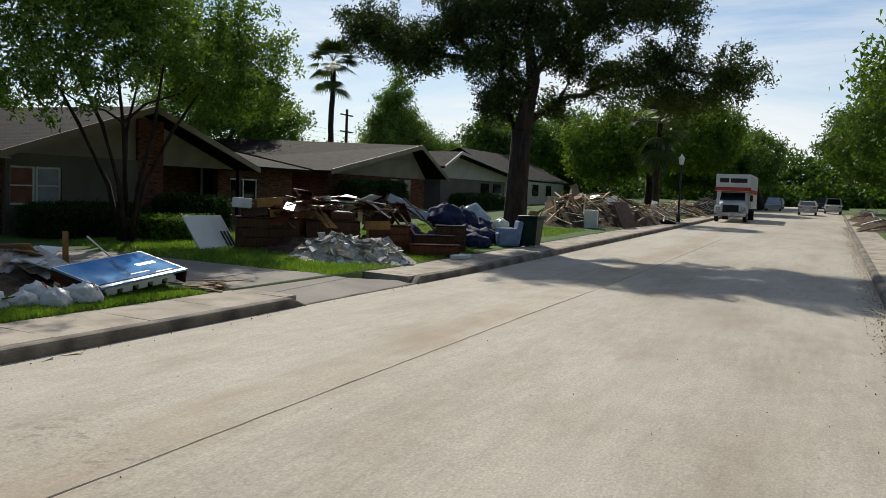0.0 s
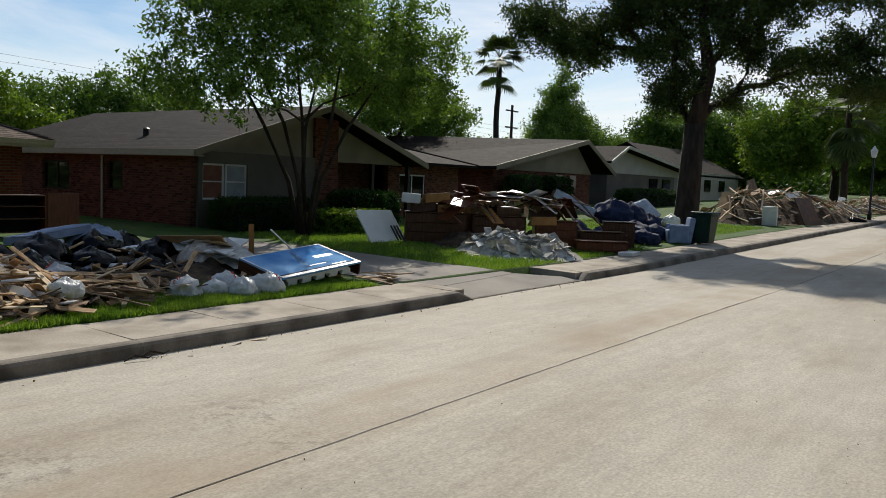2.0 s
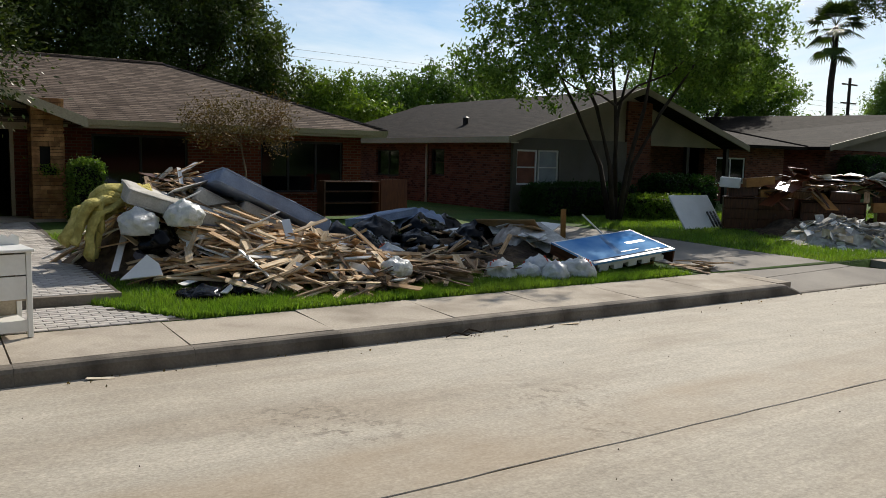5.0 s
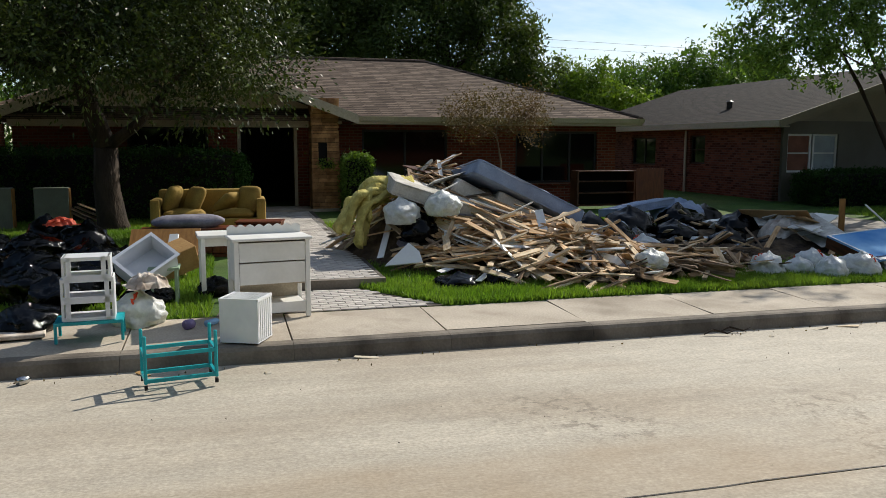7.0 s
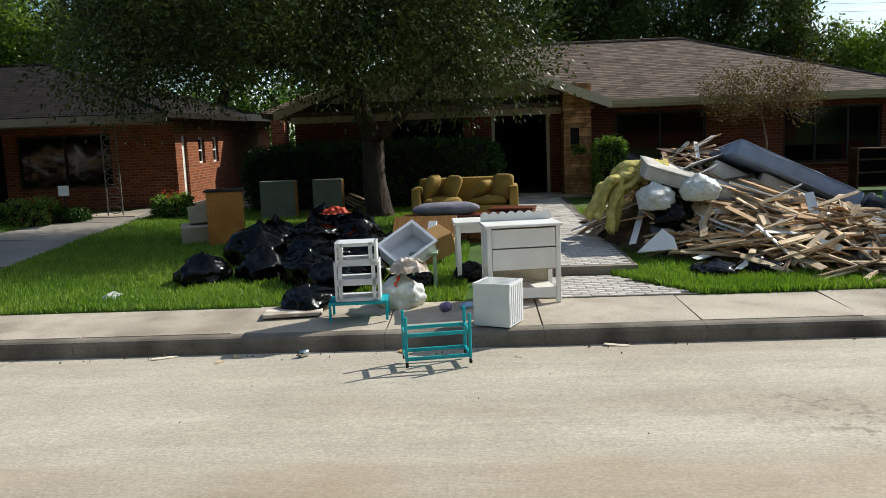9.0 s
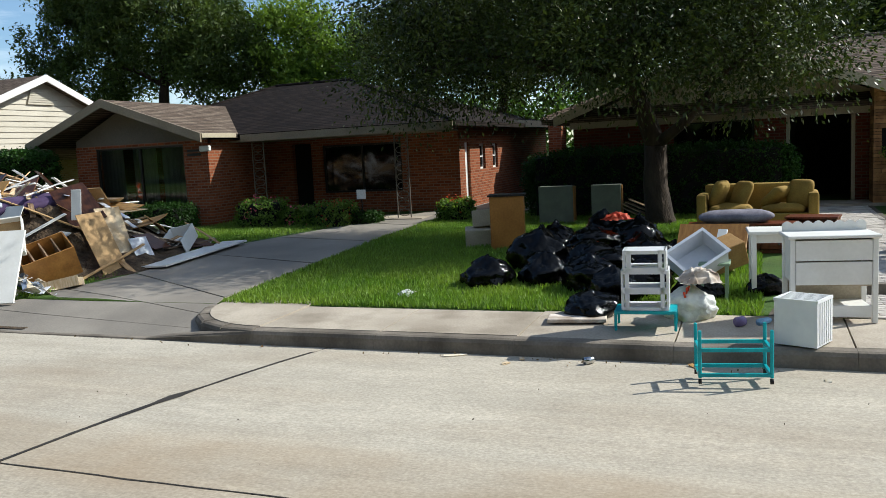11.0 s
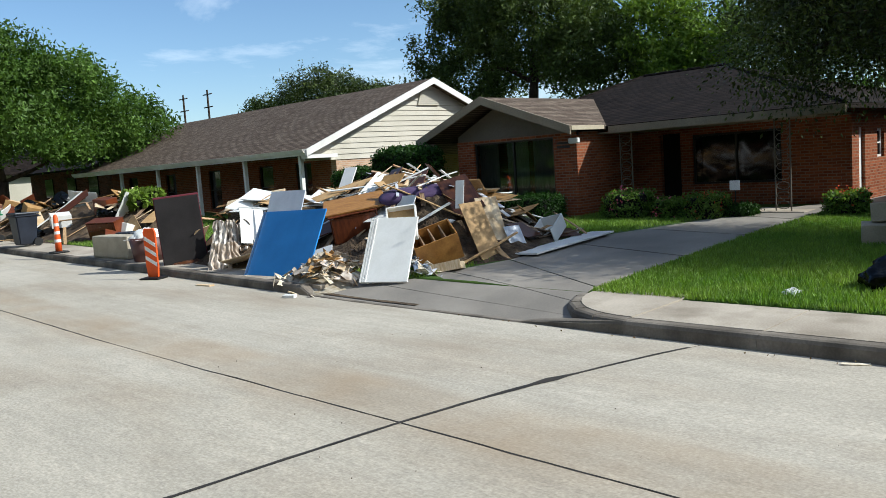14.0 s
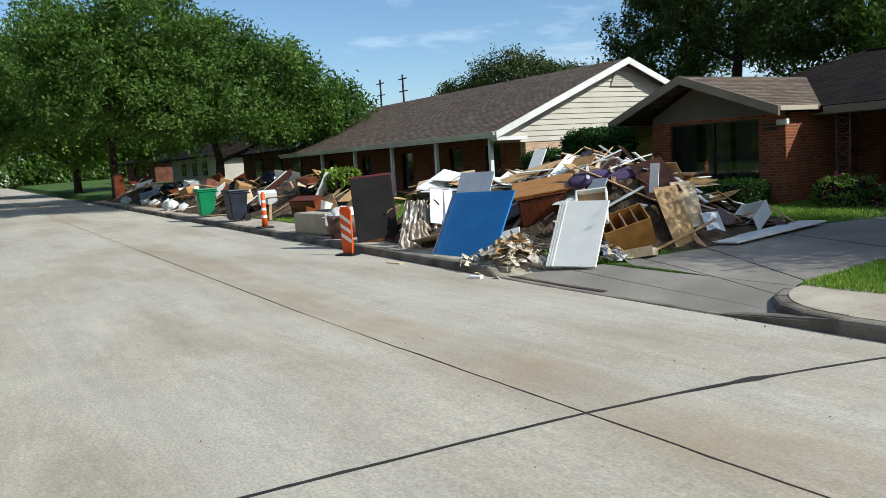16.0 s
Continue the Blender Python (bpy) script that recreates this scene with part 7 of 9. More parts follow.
# white door with moulded edge
wd = thing("white_door", frame_from((-0.6, -14.95, 0.12), (-1.02, -14.15, 0.12), (-1.32, -14.95, 0.98))[0], "white painted door lying tilted on the heap", "door")
part("leaf", box(0.86, 0.035, 1.25, 0.004), M_wht, wd)
for k in range(3):
    part("moulding", boxes((-0.42 + 0.045 * k, -0.395 + 0.045 * k, -0.03, -0.0175, 0.0, 1.25)), M_white, wd)
tp = leaning("tan_panel", "tan hardboard cabinet back stamped with dark marks", "panel", M_mdf, (-2.95, -14.28, 0.17), (-3.5, -14.25, 0.19), (-3.55, -14.75, 1.22), 0.012)
part("stamp", boxes(*[(-0.14 + 0.07 * k, -0.09 + 0.07 * k, 0.0065, 0.0085, 0.48 + 0.02 * k, 0.55 + 0.02 * k) for k in range(5)]), M_frame, tp, "dark stencil bars")
leaning("laminate_sheet", "pale cracked laminate board behind the tan board", "panel", M_wood_pale, (-3.5, -14.6, 0.25), (-4.0, -14.5, 0.25), (-3.9, -14.95, 1.3), 0.015)
leaning("glass_sheet", "clouded grey broken sheet on the grass", "panel", M_greyplast, (-3.9, -14.35, 0.2), (-4.3, -14.3, 0.2), (-4.2, -14.6, 0.72), 0.01)
# chests and drawers
dresser("chest", "cherry chest with a wide oak top tipped on the heap", M_cherry, pose(-2.55, -17.35, 0.62, 8, 14, 55), 0.95, 0.6, 0.6, 1, 1)
put("table_top", box(0.95, 1.25, 0.04, 0.006), M_oakv, pose(-2.55, -17.4, 1.30, 8, 16, 52), "oak veneer desk top lying askew", "tabletop")
ch = thing("open_drawer_unit", pose(-2.3, -14.75, 0.35, 18, 22, 62), "open oak drawer carcass tipped on its back", "cabinet")
for a in ((-0.3, 0.3, -0.4, -0.38, 0, 0.5), (-0.3, 0.3, 0.38, 0.4, 0, 0.5), (-0.3, -0.28, -0.38, 0.38, 0, 0.5), (0.28, 0.3, -0.38, 0.38, 0, 0.5), (-0.28, 0.28, -0.38, 0.38, 0, 0.02)):
    part("side", boxes(a), M_oakv, ch)
for k in range(3):
    part("rail", boxes((-0.28, 0.28, -0.2 + 0.2 * k - 0.012, -0.2 + 0.2 * k + 0.012, 0.05, 0.46)), M_wood_old, ch)
wdv = thing("white_drawer_box", pose(-1.62, -14.88, 0.98, 8, 55, 48), "white drawer box with a tan bottom", "drawer box")
part("bottom", box(0.62, 0.5, 0.012), M_mdf, wdv)
for a in ((-0.32, -0.3, -0.26, 0.26, 0, 0.14), (0.3, 0.32, -0.26, 0.26, 0, 0.14), (-0.3, 0.3, -0.26, -0.24, 0, 0.14), (-0.3, 0.3, 0.24, 0.26, 0, 0.14), (-0.02, 0.02, -0.24, 0.24, 0, 0.1)):
    part("side", boxes(a), M_wht, wdv)
sd = thing("small_tray_box", pose(-2.05, -14.25, 0.15, 10, -8, 30), "small pale drawer lying on the grass", "drawer box")
part("bottom", box(0.36, 0.5, 0.01), M_wood_pale, sd)
for a in ((-0.19, -0.175, -0.25, 0.25, 0, 0.13), (0.175, 0.19, -0.27, 0.27, 0, 0.16), (-0.175, 0.175, -0.25, -0.235, 0, 0.13), (-0.175, 0.175, 0.235, 0.25, 0, 0.13)):
    part("side", boxes(a), M_wood_pale, sd)
leaning("grey_sheet", "pale grey square sheet wedged in the heap", "panel", M_greyplast, (-1.5, -19.2, 0.85), (-1.75, -18.3, 0.85), (-1.95, -18.95, 1.65), 0.02)
leaning("white_sheet", "white shelf board standing out of the heap", "board", M_wht, (-3.05, -15.0, 1.15), (-3.12, -14.85, 1.15), (-3.3, -14.7, 1.58), 0.02)
leaning("white_sheet", "white painted board sticking out of the heap", "board", M_wht, (-3.5, -19.2, 1.5), (-3.6, -18.9, 1.5), (-3.9, -19.3, 2.05), 0.03)
put("sofa_cushion", cushion(0.6, 1.5, 0.28, 5), M_purple, pose(-3.35, -16.4, 1.42, 4, 14, 52), "long purple sofa cushion caught in the heap", "cushion", "", True)
def drape(w, h, seed, folds=6):
    """Cloth hanging down a slope in long uneven folds, bunched at the top."""
    bm = bmesh.new()
    nu, nv = 64, 34
    grid = []
    for j in range(nv + 1):
        v = j / nv
        line = []
        for i in range(nu + 1):
            u = i / nu
            ph = folds * 2 * math.pi * (u + 0.1 * noise.noise(Vector((u * 3, v * 1.5, seed)))) + 1.6 * noise.noise(Vector((u * 2, v * 3, seed + 5)))
            amp = 0.055 * (0.5 + v) * (0.6 + 0.8 * abs(noise.noise(Vector((u * 4, seed, 2)))))
            line.append(bm.verts.new((w * (u - 0.5) * (0.62 + 0.38 * v) + 0.05 * noise.noise(Vector((v * 4, u * 2, seed))), amp * math.sin(ph) - 0.12 * math.sin(math.pi * v) + 0.05 * noise.noise(Vector((u * 7, v * 7, seed))), h * (1 - v) + 0.10 * noise.noise(Vector((u * 5, 0, seed + 9))))))
        grid.append(line)
    for a, b in zip(grid, grid[1:]):
        for i in range(nu):
            bm.faces.new((a[i], a[i + 1], b[i + 1], b[i]))
    return bm


for label_, m_, w_, h_, sd_, mat_ in (
        ("stained striped curtain draped down the boards", pose(-0.95, -19.5, 0.52, 26, 0, -32), 1.05, 0.62, 51, M_curt),
        ("dirty pale sheet hanging down the heap", pose(-0.55, -19.15, 0.12, 20, 0, -28), 0.8, 0.62, 52, M_cloth),
        ("torn beige lining slumped beside the box spring", pose(-1.15, -20.2, 0.3, 20, 0, -34), 0.7, 0.85, 53, M_cloth)):
    put("draped_cloth", drape(w_, h_, sd_), mat_, m_, label_, "cloth", "", True)
# paper heap and magazines
for nm, lab, cx, cy, rad, hh, n_, mt, sd_ in (("paper_heap", "heap of wet torn papers and packaging at the kerb", -0.75, -15.9, 0.55, 0.4, 210, [M_paper, M_paper, M_card, M_cloth, M_wood_pale], 61), ("magazine_heap", "scattered wet magazines and leaflets on the grass", -1.6, -14.75, 0.4, 0.22, 60, [M_paper, M_wht, M_greyplast, M_mattb], 62)):
    t = thing(nm, pose(0, 0, 0), lab, "paper heap")
    hp = Heap([(cx, cy, rad, rad * 1.2, hh)])
    hp.core(t, M_paper, 0.08, 0.16)
    hp.strew(t, "sheet", n_, [(0.2, 0.14, 0.006), (0.14, 0.1, 0.012), (0.26, 0.07, 0.008), (0.12, 0.12, 0.006)], mt, rough=34, seed=sd_, hmin=0.02)
# long board and shelf wreck by the drive
put("long_shelf_board", box(2.9, 0.55, 0.035, 0.004), M_wht, pose(-5.1, -14.05, ground_z(-5.1, -14.05) + 0.06, 2, 2, 6), "long white shelf board lying on the drive edge", "board")
wr = Heap([(-5.6, -15.0, 0.9, 0.6, 0.22)])
wrt = thing("board_stack", pose(0, 0, 0), "loose boards and laths beside the driveway", "debris pile")
wr.core(wrt, M_rubble)
wr.strew(wrt, "board", 18, LONG[2:] + SHEETS[1:2], [M_wht, M_wood_old, M_walnut], yaw=10, spread=20, rough=8, seed=63, hmin=0.04)
sw = thing("broken_bookcase", pose(-5.5, -14.75, 0.36, 12, 20, 20), "broken white shelf frame on the boards", "shelf")
for a in ((-0.4, 0.4, -0.25, -0.23, 0, 0.3), (-0.4, 0.4, 0.23, 0.25, 0, 0.3), (-0.4, -0.38, -0.23, 0.23, 0, 0.3)):
    part("board", boxes(a), M_wht, sw)


# traffic channelisers
def channeliser(x, y, yaw, label, slim=False):
    t = thing("traffic_channeliser", pose(x, y, ground_z(x, y), 0, 0, yaw), label, "traffic channeliser", "channelisers")
    part("base", box(0.42, 0.42, 0.05, 0.02, 2), M_black, t, "black rubber base")
    if not slim:
        bm = prism([(-0.11, 0.0), (0.11, 0.0), (0.135, 0.25), (0.135, 0.92), (0.1, 1.0), (-0.1, 1.0), (-0.135, 0.92), (-0.135, 0.25)], -0.025, 0.025)
        bm.transform(Matrix(((0, 0, 1, 0), (1, 0, 0, 0), (0, 1, 0, 0.05), (0, 0, 0, 1))))
        bmesh.ops.bevel(bm, geom=bm.edges[:], offset=0.008, segments=1, affect="EDGES")
        p = part("panel", bm, M_cone, t)
        for k in range(3):
            s = poly([(0.027, -0.12, 0.28 + 0.2 * k + 0.14), (0.027, -0.12, 0.28 + 0.2 * k + 0.04 + 0.18), (0.027, 0.12, 0.28 + 0.2 * k + 0.06), (0.027, 0.12, 0.28 + 0.2 * k - 0.02), (0.031, -0.12, 0.28 + 0.2 * k + 0.14), (0.031, -0.12, 0.28 + 0.2 * k + 0.22), (0.031, 0.12, 0.28 + 0.2 * k + 0.06), (0.031, 0.12, 0.28 + 0.2 * k - 0.02)], [(0, 1, 2, 3), (4, 5, 6, 7), (0, 1, 5, 4), (1, 2, 6, 5), (2, 3, 7, 6), (3, 0, 4, 7)])
            part("stripe", s, M_refl, p, "white reflective stripe")
    else:
        bm = bmesh.new()
        tube(bm, [(0, 0, 0.04), (0, 0, 0.5), (0, 0, 1.0), (0, 0, 1.06)], [0.09, 0.075, 0.06, 0.03], 14)
        p = part("post", bm, M_cone, t, "", None, True)
        for k in range(3):
            bm = bmesh.new()
            tube(bm, [(0.0, 0, 0.3 + 0.22 * k), (0.0, 0, 0.38 + 0.22 * k)], [0.086 - 0.008 * k, 0.083 - 0.008 * k], 14)
            part("stripe", bm, M_refl, p, "white reflective band")
    return t


channeliser(0.4, -20.45, 35, "orange flat traffic channeliser with white diagonal stripes")
channeliser(-0.25, -27.7, 0, "orange tubular traffic post with faded stripes", True)
put("beige_sofa_base", box(0.55, 1.75, 0.55, 0.05, 2), M_beige, pose(-0.55, -24.3, ground_z(-0.55, -24.3), 0, 0, 5), "beige vinyl sofa base on the pavement", "sofa")
mb = thing("storage_bin", pose(-0.55, -22.7, ground_z(-0.55, -22.7)), "brown plastic storage bin heaped with bedding", "bin")
bm = bmesh.new()
tube(bm, [(0, 0, 0), (0, 0, 0.55)], [0.33, 0.42], 20)
part("body", bm, M_brownplast, mb, "", None, True)
part("bedding", cloth(0.8, 0.8, 0.3, 71), M_wht, mb, "pale bedding", pose(0, 0, 0.5), True)


# wheeled bins
def wheelie(x, y, yaw, mat, label, lid_open=False):
    t = thing("wheelie_bin", pose(x, y, ground_z(x, y), 0, 0, yaw), label, "wheelie bin")
    vs = [(sx * a, sy * b, z) for z, a, b in ((0.06, 0.25, 0.22), (0.95, 0.33, 0.3)) for sx, sy in ((-1, -1), (1, -1), (1, 1), (-1, 1))]
    bm = poly(vs, [(0, 1, 2, 3), (4, 5, 6, 7), (0, 1, 5, 4), (1, 2, 6, 5), (2, 3, 7, 6), (3, 0, 4, 7)])
    bmesh.ops.bevel(bm, geom=bm.edges[:], offset=0.03, segments=2, affect="EDGES")
    part("body", bm, mat, t)
    part("rim", box(0.72, 0.66, 0.05, 0.015), mat, t, "", pose(0, 0, 0.93))
    lid = part("lid", box(0.74, 0.68, 0.07, 0.03, 2), mat, t, "", pose(-0.37, 0, 0.99) @ pose(0, 0, 0, 0, -105 if lid_open else 0, 0) @ pose(0.37, 0, 0))
    part("handle", boxes((-0.44, -0.40, -0.25, 0.25, 0.9, 0.94), (-0.40, -0.33, -0.25, -0.21, 0.9, 0.94), (-0.40, -0.33, 0.21, 0.25, 0.9, 0.94)), mat, t)
    for s in (-1, 1):
        bm = bmesh.new()
        tube(bm, [(-0.27, s * 0.24, 0.13), (-0.27, s * 0.30, 0.13)], [0.13, 0.13], 16)
        part("wheel", bm, M_black, t)
    return t


b1 = wheelie(-0.5, -35.0, 0, M_bing, "bright green wheeled bin with a white round emblem")
bm = bmesh.new()
tube(bm, [(0.325, 0, 0.72), (0.333, 0, 0.72)], [0.09, 0.09], 16)
part("emblem", bm, M_refl, b1)
wheelie(-0.55, -31.4, 5, M_binb, "dark blue-black wheeled bin on the pavement")
wheelie(-0.75, 22.6, -8, M_bindark, "dark green wheeled bin by the oak")

# ---------------------------------------------------------------- second heap further south
heap2 = Heap([(-3.0, -34.5, 1.4, 3.6, 0.9), (-4.3, -31.8, 1.4, 2.2, 0.9), (-2.2, -40, 1.2, 3.5, 0.8), (-2.4, -47, 1.2, 3.5, 0.8), (-2.4, -56, 1.3, 5, 0.9)])
pile2 = thing("debris_pile", pose(0, 0, 0), "long mixed heap of boards, boxes and furniture along the pavement", "debris pile")
heap2.core(pile2, M_rubble, 0.2)
heap2.strew(pile2, "board", 120, LONG + SHORT, WOODS + [M_wht], rough=20, seed=81, lift=0.1)
heap2.strew(pile2, "panel", 55, SHEETS, [M_wht, M_mdf, M_card, M_cherry, M_wood_pale], rough=30, seed=82, lift=0.15)
for k in range(16):
    y = -29.5 - 1.5 * k + rng.uniform(-0.4, 0.4)
    x = rng.uniform(-3.6, -1.6)
    put("moving_box", box(rng.uniform(0.4, 0.7), rng.uniform(0.4, 0.8), rng.uniform(0.35, 0.55), 0.01), rng.choice([M_card, M_card, M_wood_pale, M_cherry, M_wht]), pose(x, y, heap2.top(x, y) - 0.12, rng.uniform(-18, 18), rng.uniform(-18, 18), rng.uniform(0, 90)), "battered box thrown on the debris", "box", "boxes on the far heap")
for k in range(12):
    x, y = rng.uniform(-3.2, -1.2), -31 - 2 * k
    black_bag(x, y, rng.uniform(0.3, 0.42), heap2.top(x, y) - 0.1)
for k in range(8):
    x, y = rng.uniform(-1.8, -0.8), -37.5 - 2.2 * k
    white_bag(x, y, rng.uniform(0.25, 0.35), None, False)
dresser("chest", "red-brown chest tipped in the debris", M_cherry, pose(-2.4, -29.6, 0.5, 0, 15, 30), 1.0, 0.5, 0.5, 2, 1)
put("black_crate", box(0.5, 0.7, 0.4, 0.03, 2), M_binb, pose(-1.9, -26.8, ground_z(-1.9, -26.8), 0, 0, 10), "black plastic crate on the grass", "crate")
hedge("agave_plant", "green spiky plant on the debris", -4.6, -3.6, -31.2, -30.2, 1.3, 1.8, M_leaf_bright, 91, 80, 0.25)
put("mattress_slab", box(1.3, 2.0, 0.3, 0.06, 2), M_mattb, pose(-1.9, -49, heap2.top(-1.9, -49) - 0.1, 8, 10, 20), "blue mattress thrown on the far heap", "mattress")
dresser("wardrobe", "dark red wardrobe standing by the far heap", M_cherry, pose(-1.3, -58, ground_z(-1.3, -58)), 1.2, 0.6, 1.5, 2, 2)

# ---------------------------------------------------------------- furniture pile before the gabled brick house
heapB = Heap([(-4.6, 14.6, 1.3, 1.3, 0.75), (-3.6, 17.2, 1.4, 1.6, 0.75), (-4.2, 20.5, 1.6, 2.4, 0.6)])
pileB = thing("debris_pile", pose(0, 0, 0), "broken drawers, frames and boards stacked over old dressers", "debris pile")
heapB.core(pileB, M_rubble, 0.12, 0.4)
for nm, x, y, yaw, w, h, mt in (("dresser", -5.6, 14.4, -48, 1.7, 0.85, M_walnut), ("dresser", -4.3, 15.6, -50, 1.5, 0.82, M_walnut), ("dresser", -3.1, 16.7, -52, 1.2, 0.75, M_cherry), ("sideboard", -2.1, 17.6, -54, 1.2, 0.5, M_walnut), ("chest", -2.0, 18.6, -60, 0.9, 0.75, M_walnut), ("chest", -5.2, 16.0, -50, 1.4, 1.0, M_walnut), ("sideboard", -1.75, 16.9, -55, 1.4, 0.3, M_cherry)):
    dresser(nm, "dark walnut dresser in a stack of ruined furniture", mt, pose(x, y, ground_z(x, y), 0, 0, yaw), w, 0.5, h, 3 if h > 0.6 else 1, 2)
upB = Heap([(-5.2, 15.0, 0.9, 1.0, 1.25), (-4.0, 16.2, 1.0, 1.2, 1.2), (-3.2, 17.8, 1.0, 1.2, 1.05)])
upB.strew(pileB, "board", 55, LONG[2:] + SHORT, [M_walnut, M_wood_old, M_cherry, M_wood], rough=12, seed=91, hmin=0.7, lift=0.22)
upB.strew(pileB, "panel", 22, SHEETS, [M_wht, M_walnut, M_oakv, M_cherry, M_wood_pale], rough=6, seed=92, hmin=0.7, lift=0.2)
for k, (x, y, z) in enumerate(((-5.9, 14.2, 1.12), (-5.4, 14.7, 1.12), (-4.9, 15.3, 1.1), (-4.2, 15.9, 1.08), (-5.6, 14.4, 1.4), (-4.7, 15.6, 1.42), (-3.6, 16.8, 1.0), (-3.2, 16.2, 0.85))):
    put("drawer_box", box(0.42, 0.7, 0.24, 0.006), (M_walnut, M_oakv, M_wood_old)[k % 3], pose(x, y, z, rng.uniform(-6, 6), rng.uniform(-6, 6), -50 + rng.uniform(-15, 15)), "loose wooden drawer stacked on a dresser", "drawer box", "drawers on the dressers")
put("foam_block", box(0.5, 0.6, 0.26, 0.02), M_wht, pose(-6.1, 13.9, 1.36, 0, 3, 35), "stack of white foam sheets on the dressers", "foam")
wp = leaning("garage_panel", "white ribbed panel leaning against the dressers", "panel", M_wht, (-6.3, 12.5, 0.28), (-6.3, 14.0, 0.28), (-6.9, 13.4, 1.1), 0.04)
for k in range(3):
    part("rib", boxes((0.35 + 0.13 * k, 0.41 + 0.13 * k, -0.034, -0.021, 0.02, 0.5)), M_frame, wp, "dark gap strip")
# plaster rubble
pl = thing("plaster_rubble", pose(0, 0, 0), "heap of broken grey plasterboard on the grass", "rubble heap")
hp = Heap([(-2.9, 14.0, 0.6, 0.8, 0.5), (-1.9, 14.4, 0.5, 0.6, 0.3), (-3.6, 13.7, 0.45, 0.5, 0.35), (-2.3, 14.9, 0.4, 0.5, 0.35)])
hp.core(pl, M_plaster, 0.08, 0.03)
hp.strew(pl, "plaster_piece", 260, [(0.3, 0.22, 0.015), (0.22, 0.16, 0.015), (0.16, 0.14, 0.02), (0.4, 0.2, 0.015)], [M_plaster, M_plaster, M_wht, M_paper], rough=34, seed=93, hmin=0.04)
put("foam_slab", box(0.4, 0.85, 0.1, 0.01), M_foam, pose(-0.95, 17.0, ground_z(-0.95, 17.0), 0, 0, 8), "white foam slab on the pavement", "foam")
# wrapped mattress, cushions, navy bundles, armchair
mattress("wrapped_mattress", "mattress in shiny clear plastic wrap on the pile", M_wrap, pose(-4.9, 21.6, 1.35, -8, 26, 20), 1.5, 2.0, 0.3)
mattress("wrapped_mattress", "pale bent foam mattress by the bundles", M_wrap, pose(-3.5, 23.6, 1.05, 20, 40, -10), 0.9, 1.5, 0.22)
for k, (x, y, r_) in enumerate(((-3.0, 20.3, 0.5), (-2.6, 21.3, 0.5), (-3.6, 21.9, 0.55), (-2.3, 22.3, 0.45), (-4.2, 22.9, 0.6), (-3.0, 23.4, 0.55), (-2.0, 20.6, 0.4), (-3.9, 19.6, 0.5), (-3.3, 22.6, 0.5))):
    m = pose(x, y, ground_z(x, y) + (0.45 if k in (2, 4, 8) else 0), 0, 0, 50 * k) @ Matrix.Diagonal((r_, r_ * 1.2, r_ * 0.95, 1))
    me = BLACK[k % 6].copy()
    me.materials.clear()
    me.materials.append(M_navy)
    tagged(part("crumpled_bedding", me, M_navy, None, "", m), "navy blue bedding bundle knotted up", "bedding", "bundles by the oak")
ac = thing("armchair", pose(-1.55, 22.3, ground_z(-1.55, 22.3), 0, 0, 30), "grey upholstered armchair turned away from the street", "armchair")
part("seat", box(0.7, 0.62, 0.42, 0.05, 2), M_mattb, ac)
part("backrest", box(0.18, 0.75, 0.85, 0.06, 2), M_mattb, ac, "", pose(0.32, 0, 0) @ pose(0, 0, 0, 0, 8, 0))
for s in (-1, 1):
    part("armrest", box(0.62, 0.14, 0.6, 0.05, 2), M_mattb, ac, "", pose(0, s * 0.36, 0))
white_bag(-2.1, 23.2, 0.3, 0.75, False)

# ---------------------------------------------------------------- wood heap beyond the oak
heapW = Heap([(-3.8, 37.5, 1.5, 2.2, 1.3), (-2.6, 41, 1.7, 2.6, 1.45), (-1.7, 45, 1.5, 2.4, 1.1), (-1.6, 50.5, 1.3, 2.5, 0.9), (-1.6, 63, 1.4, 4, 1.1), (-1.2, 78, 1.4, 6, 1.2)])
pileW = thing("lumber_pile", pose(0, 0, 0), "long high heap of splintered boards along the far kerb", "debris pile")
heapW.core(pileW, M_rubble, 0.22, 0.4)
heapW.strew(pileW, "board", 290, LONG + LONG[:2], [M_wood_pale, M_wood, M_wood_old, M_wood_pale, M_wht], rough=8, seed=101, lift=0.1)
heapW.strew(pileW, "panel", 30, SHEETS, [M_wht, M_mdf, M_walnut, M_wood_old], rough=26, seed=102, lift=0.15)
put("washing_machine", box(0.65, 0.65, 0.9, 0.03, 2), M_wht, pose(-2.1, 36.2, ground_z(-2.1, 36.2), 0, 0, 10), "white washing machine beside the lumber heap", "appliance")
leaning("brown_panel", "brown wooden panel leaning on the lumber", "panel", M_walnut, (-1.0, 38.4, 0.5), (-0.5, 39.6, 0.5), (-1.4, 39.2, 1.8), 0.04)
black_bag(0.0, 46.8, 0.5, None, 0.6)
# heap on the other side of the street
heapE = Heap([(11.6, 52, 0.9, 2.5, 0.6), (11.8, 60, 1.0, 3.0, 0.7), (12, 72, 1.0, 4.0, 0.8)])
pileE = thing("debris_pile", pose(0, 0, 0), "dark heap of debris on the opposite pavement", "debris pile")
heapE.core(pileE, M_rubble, 0.22)
heapE.strew(pileE, "board", 60, LONG + SHORT, [M_wood_old, M_walnut, M_wht], rough=18, seed=111)

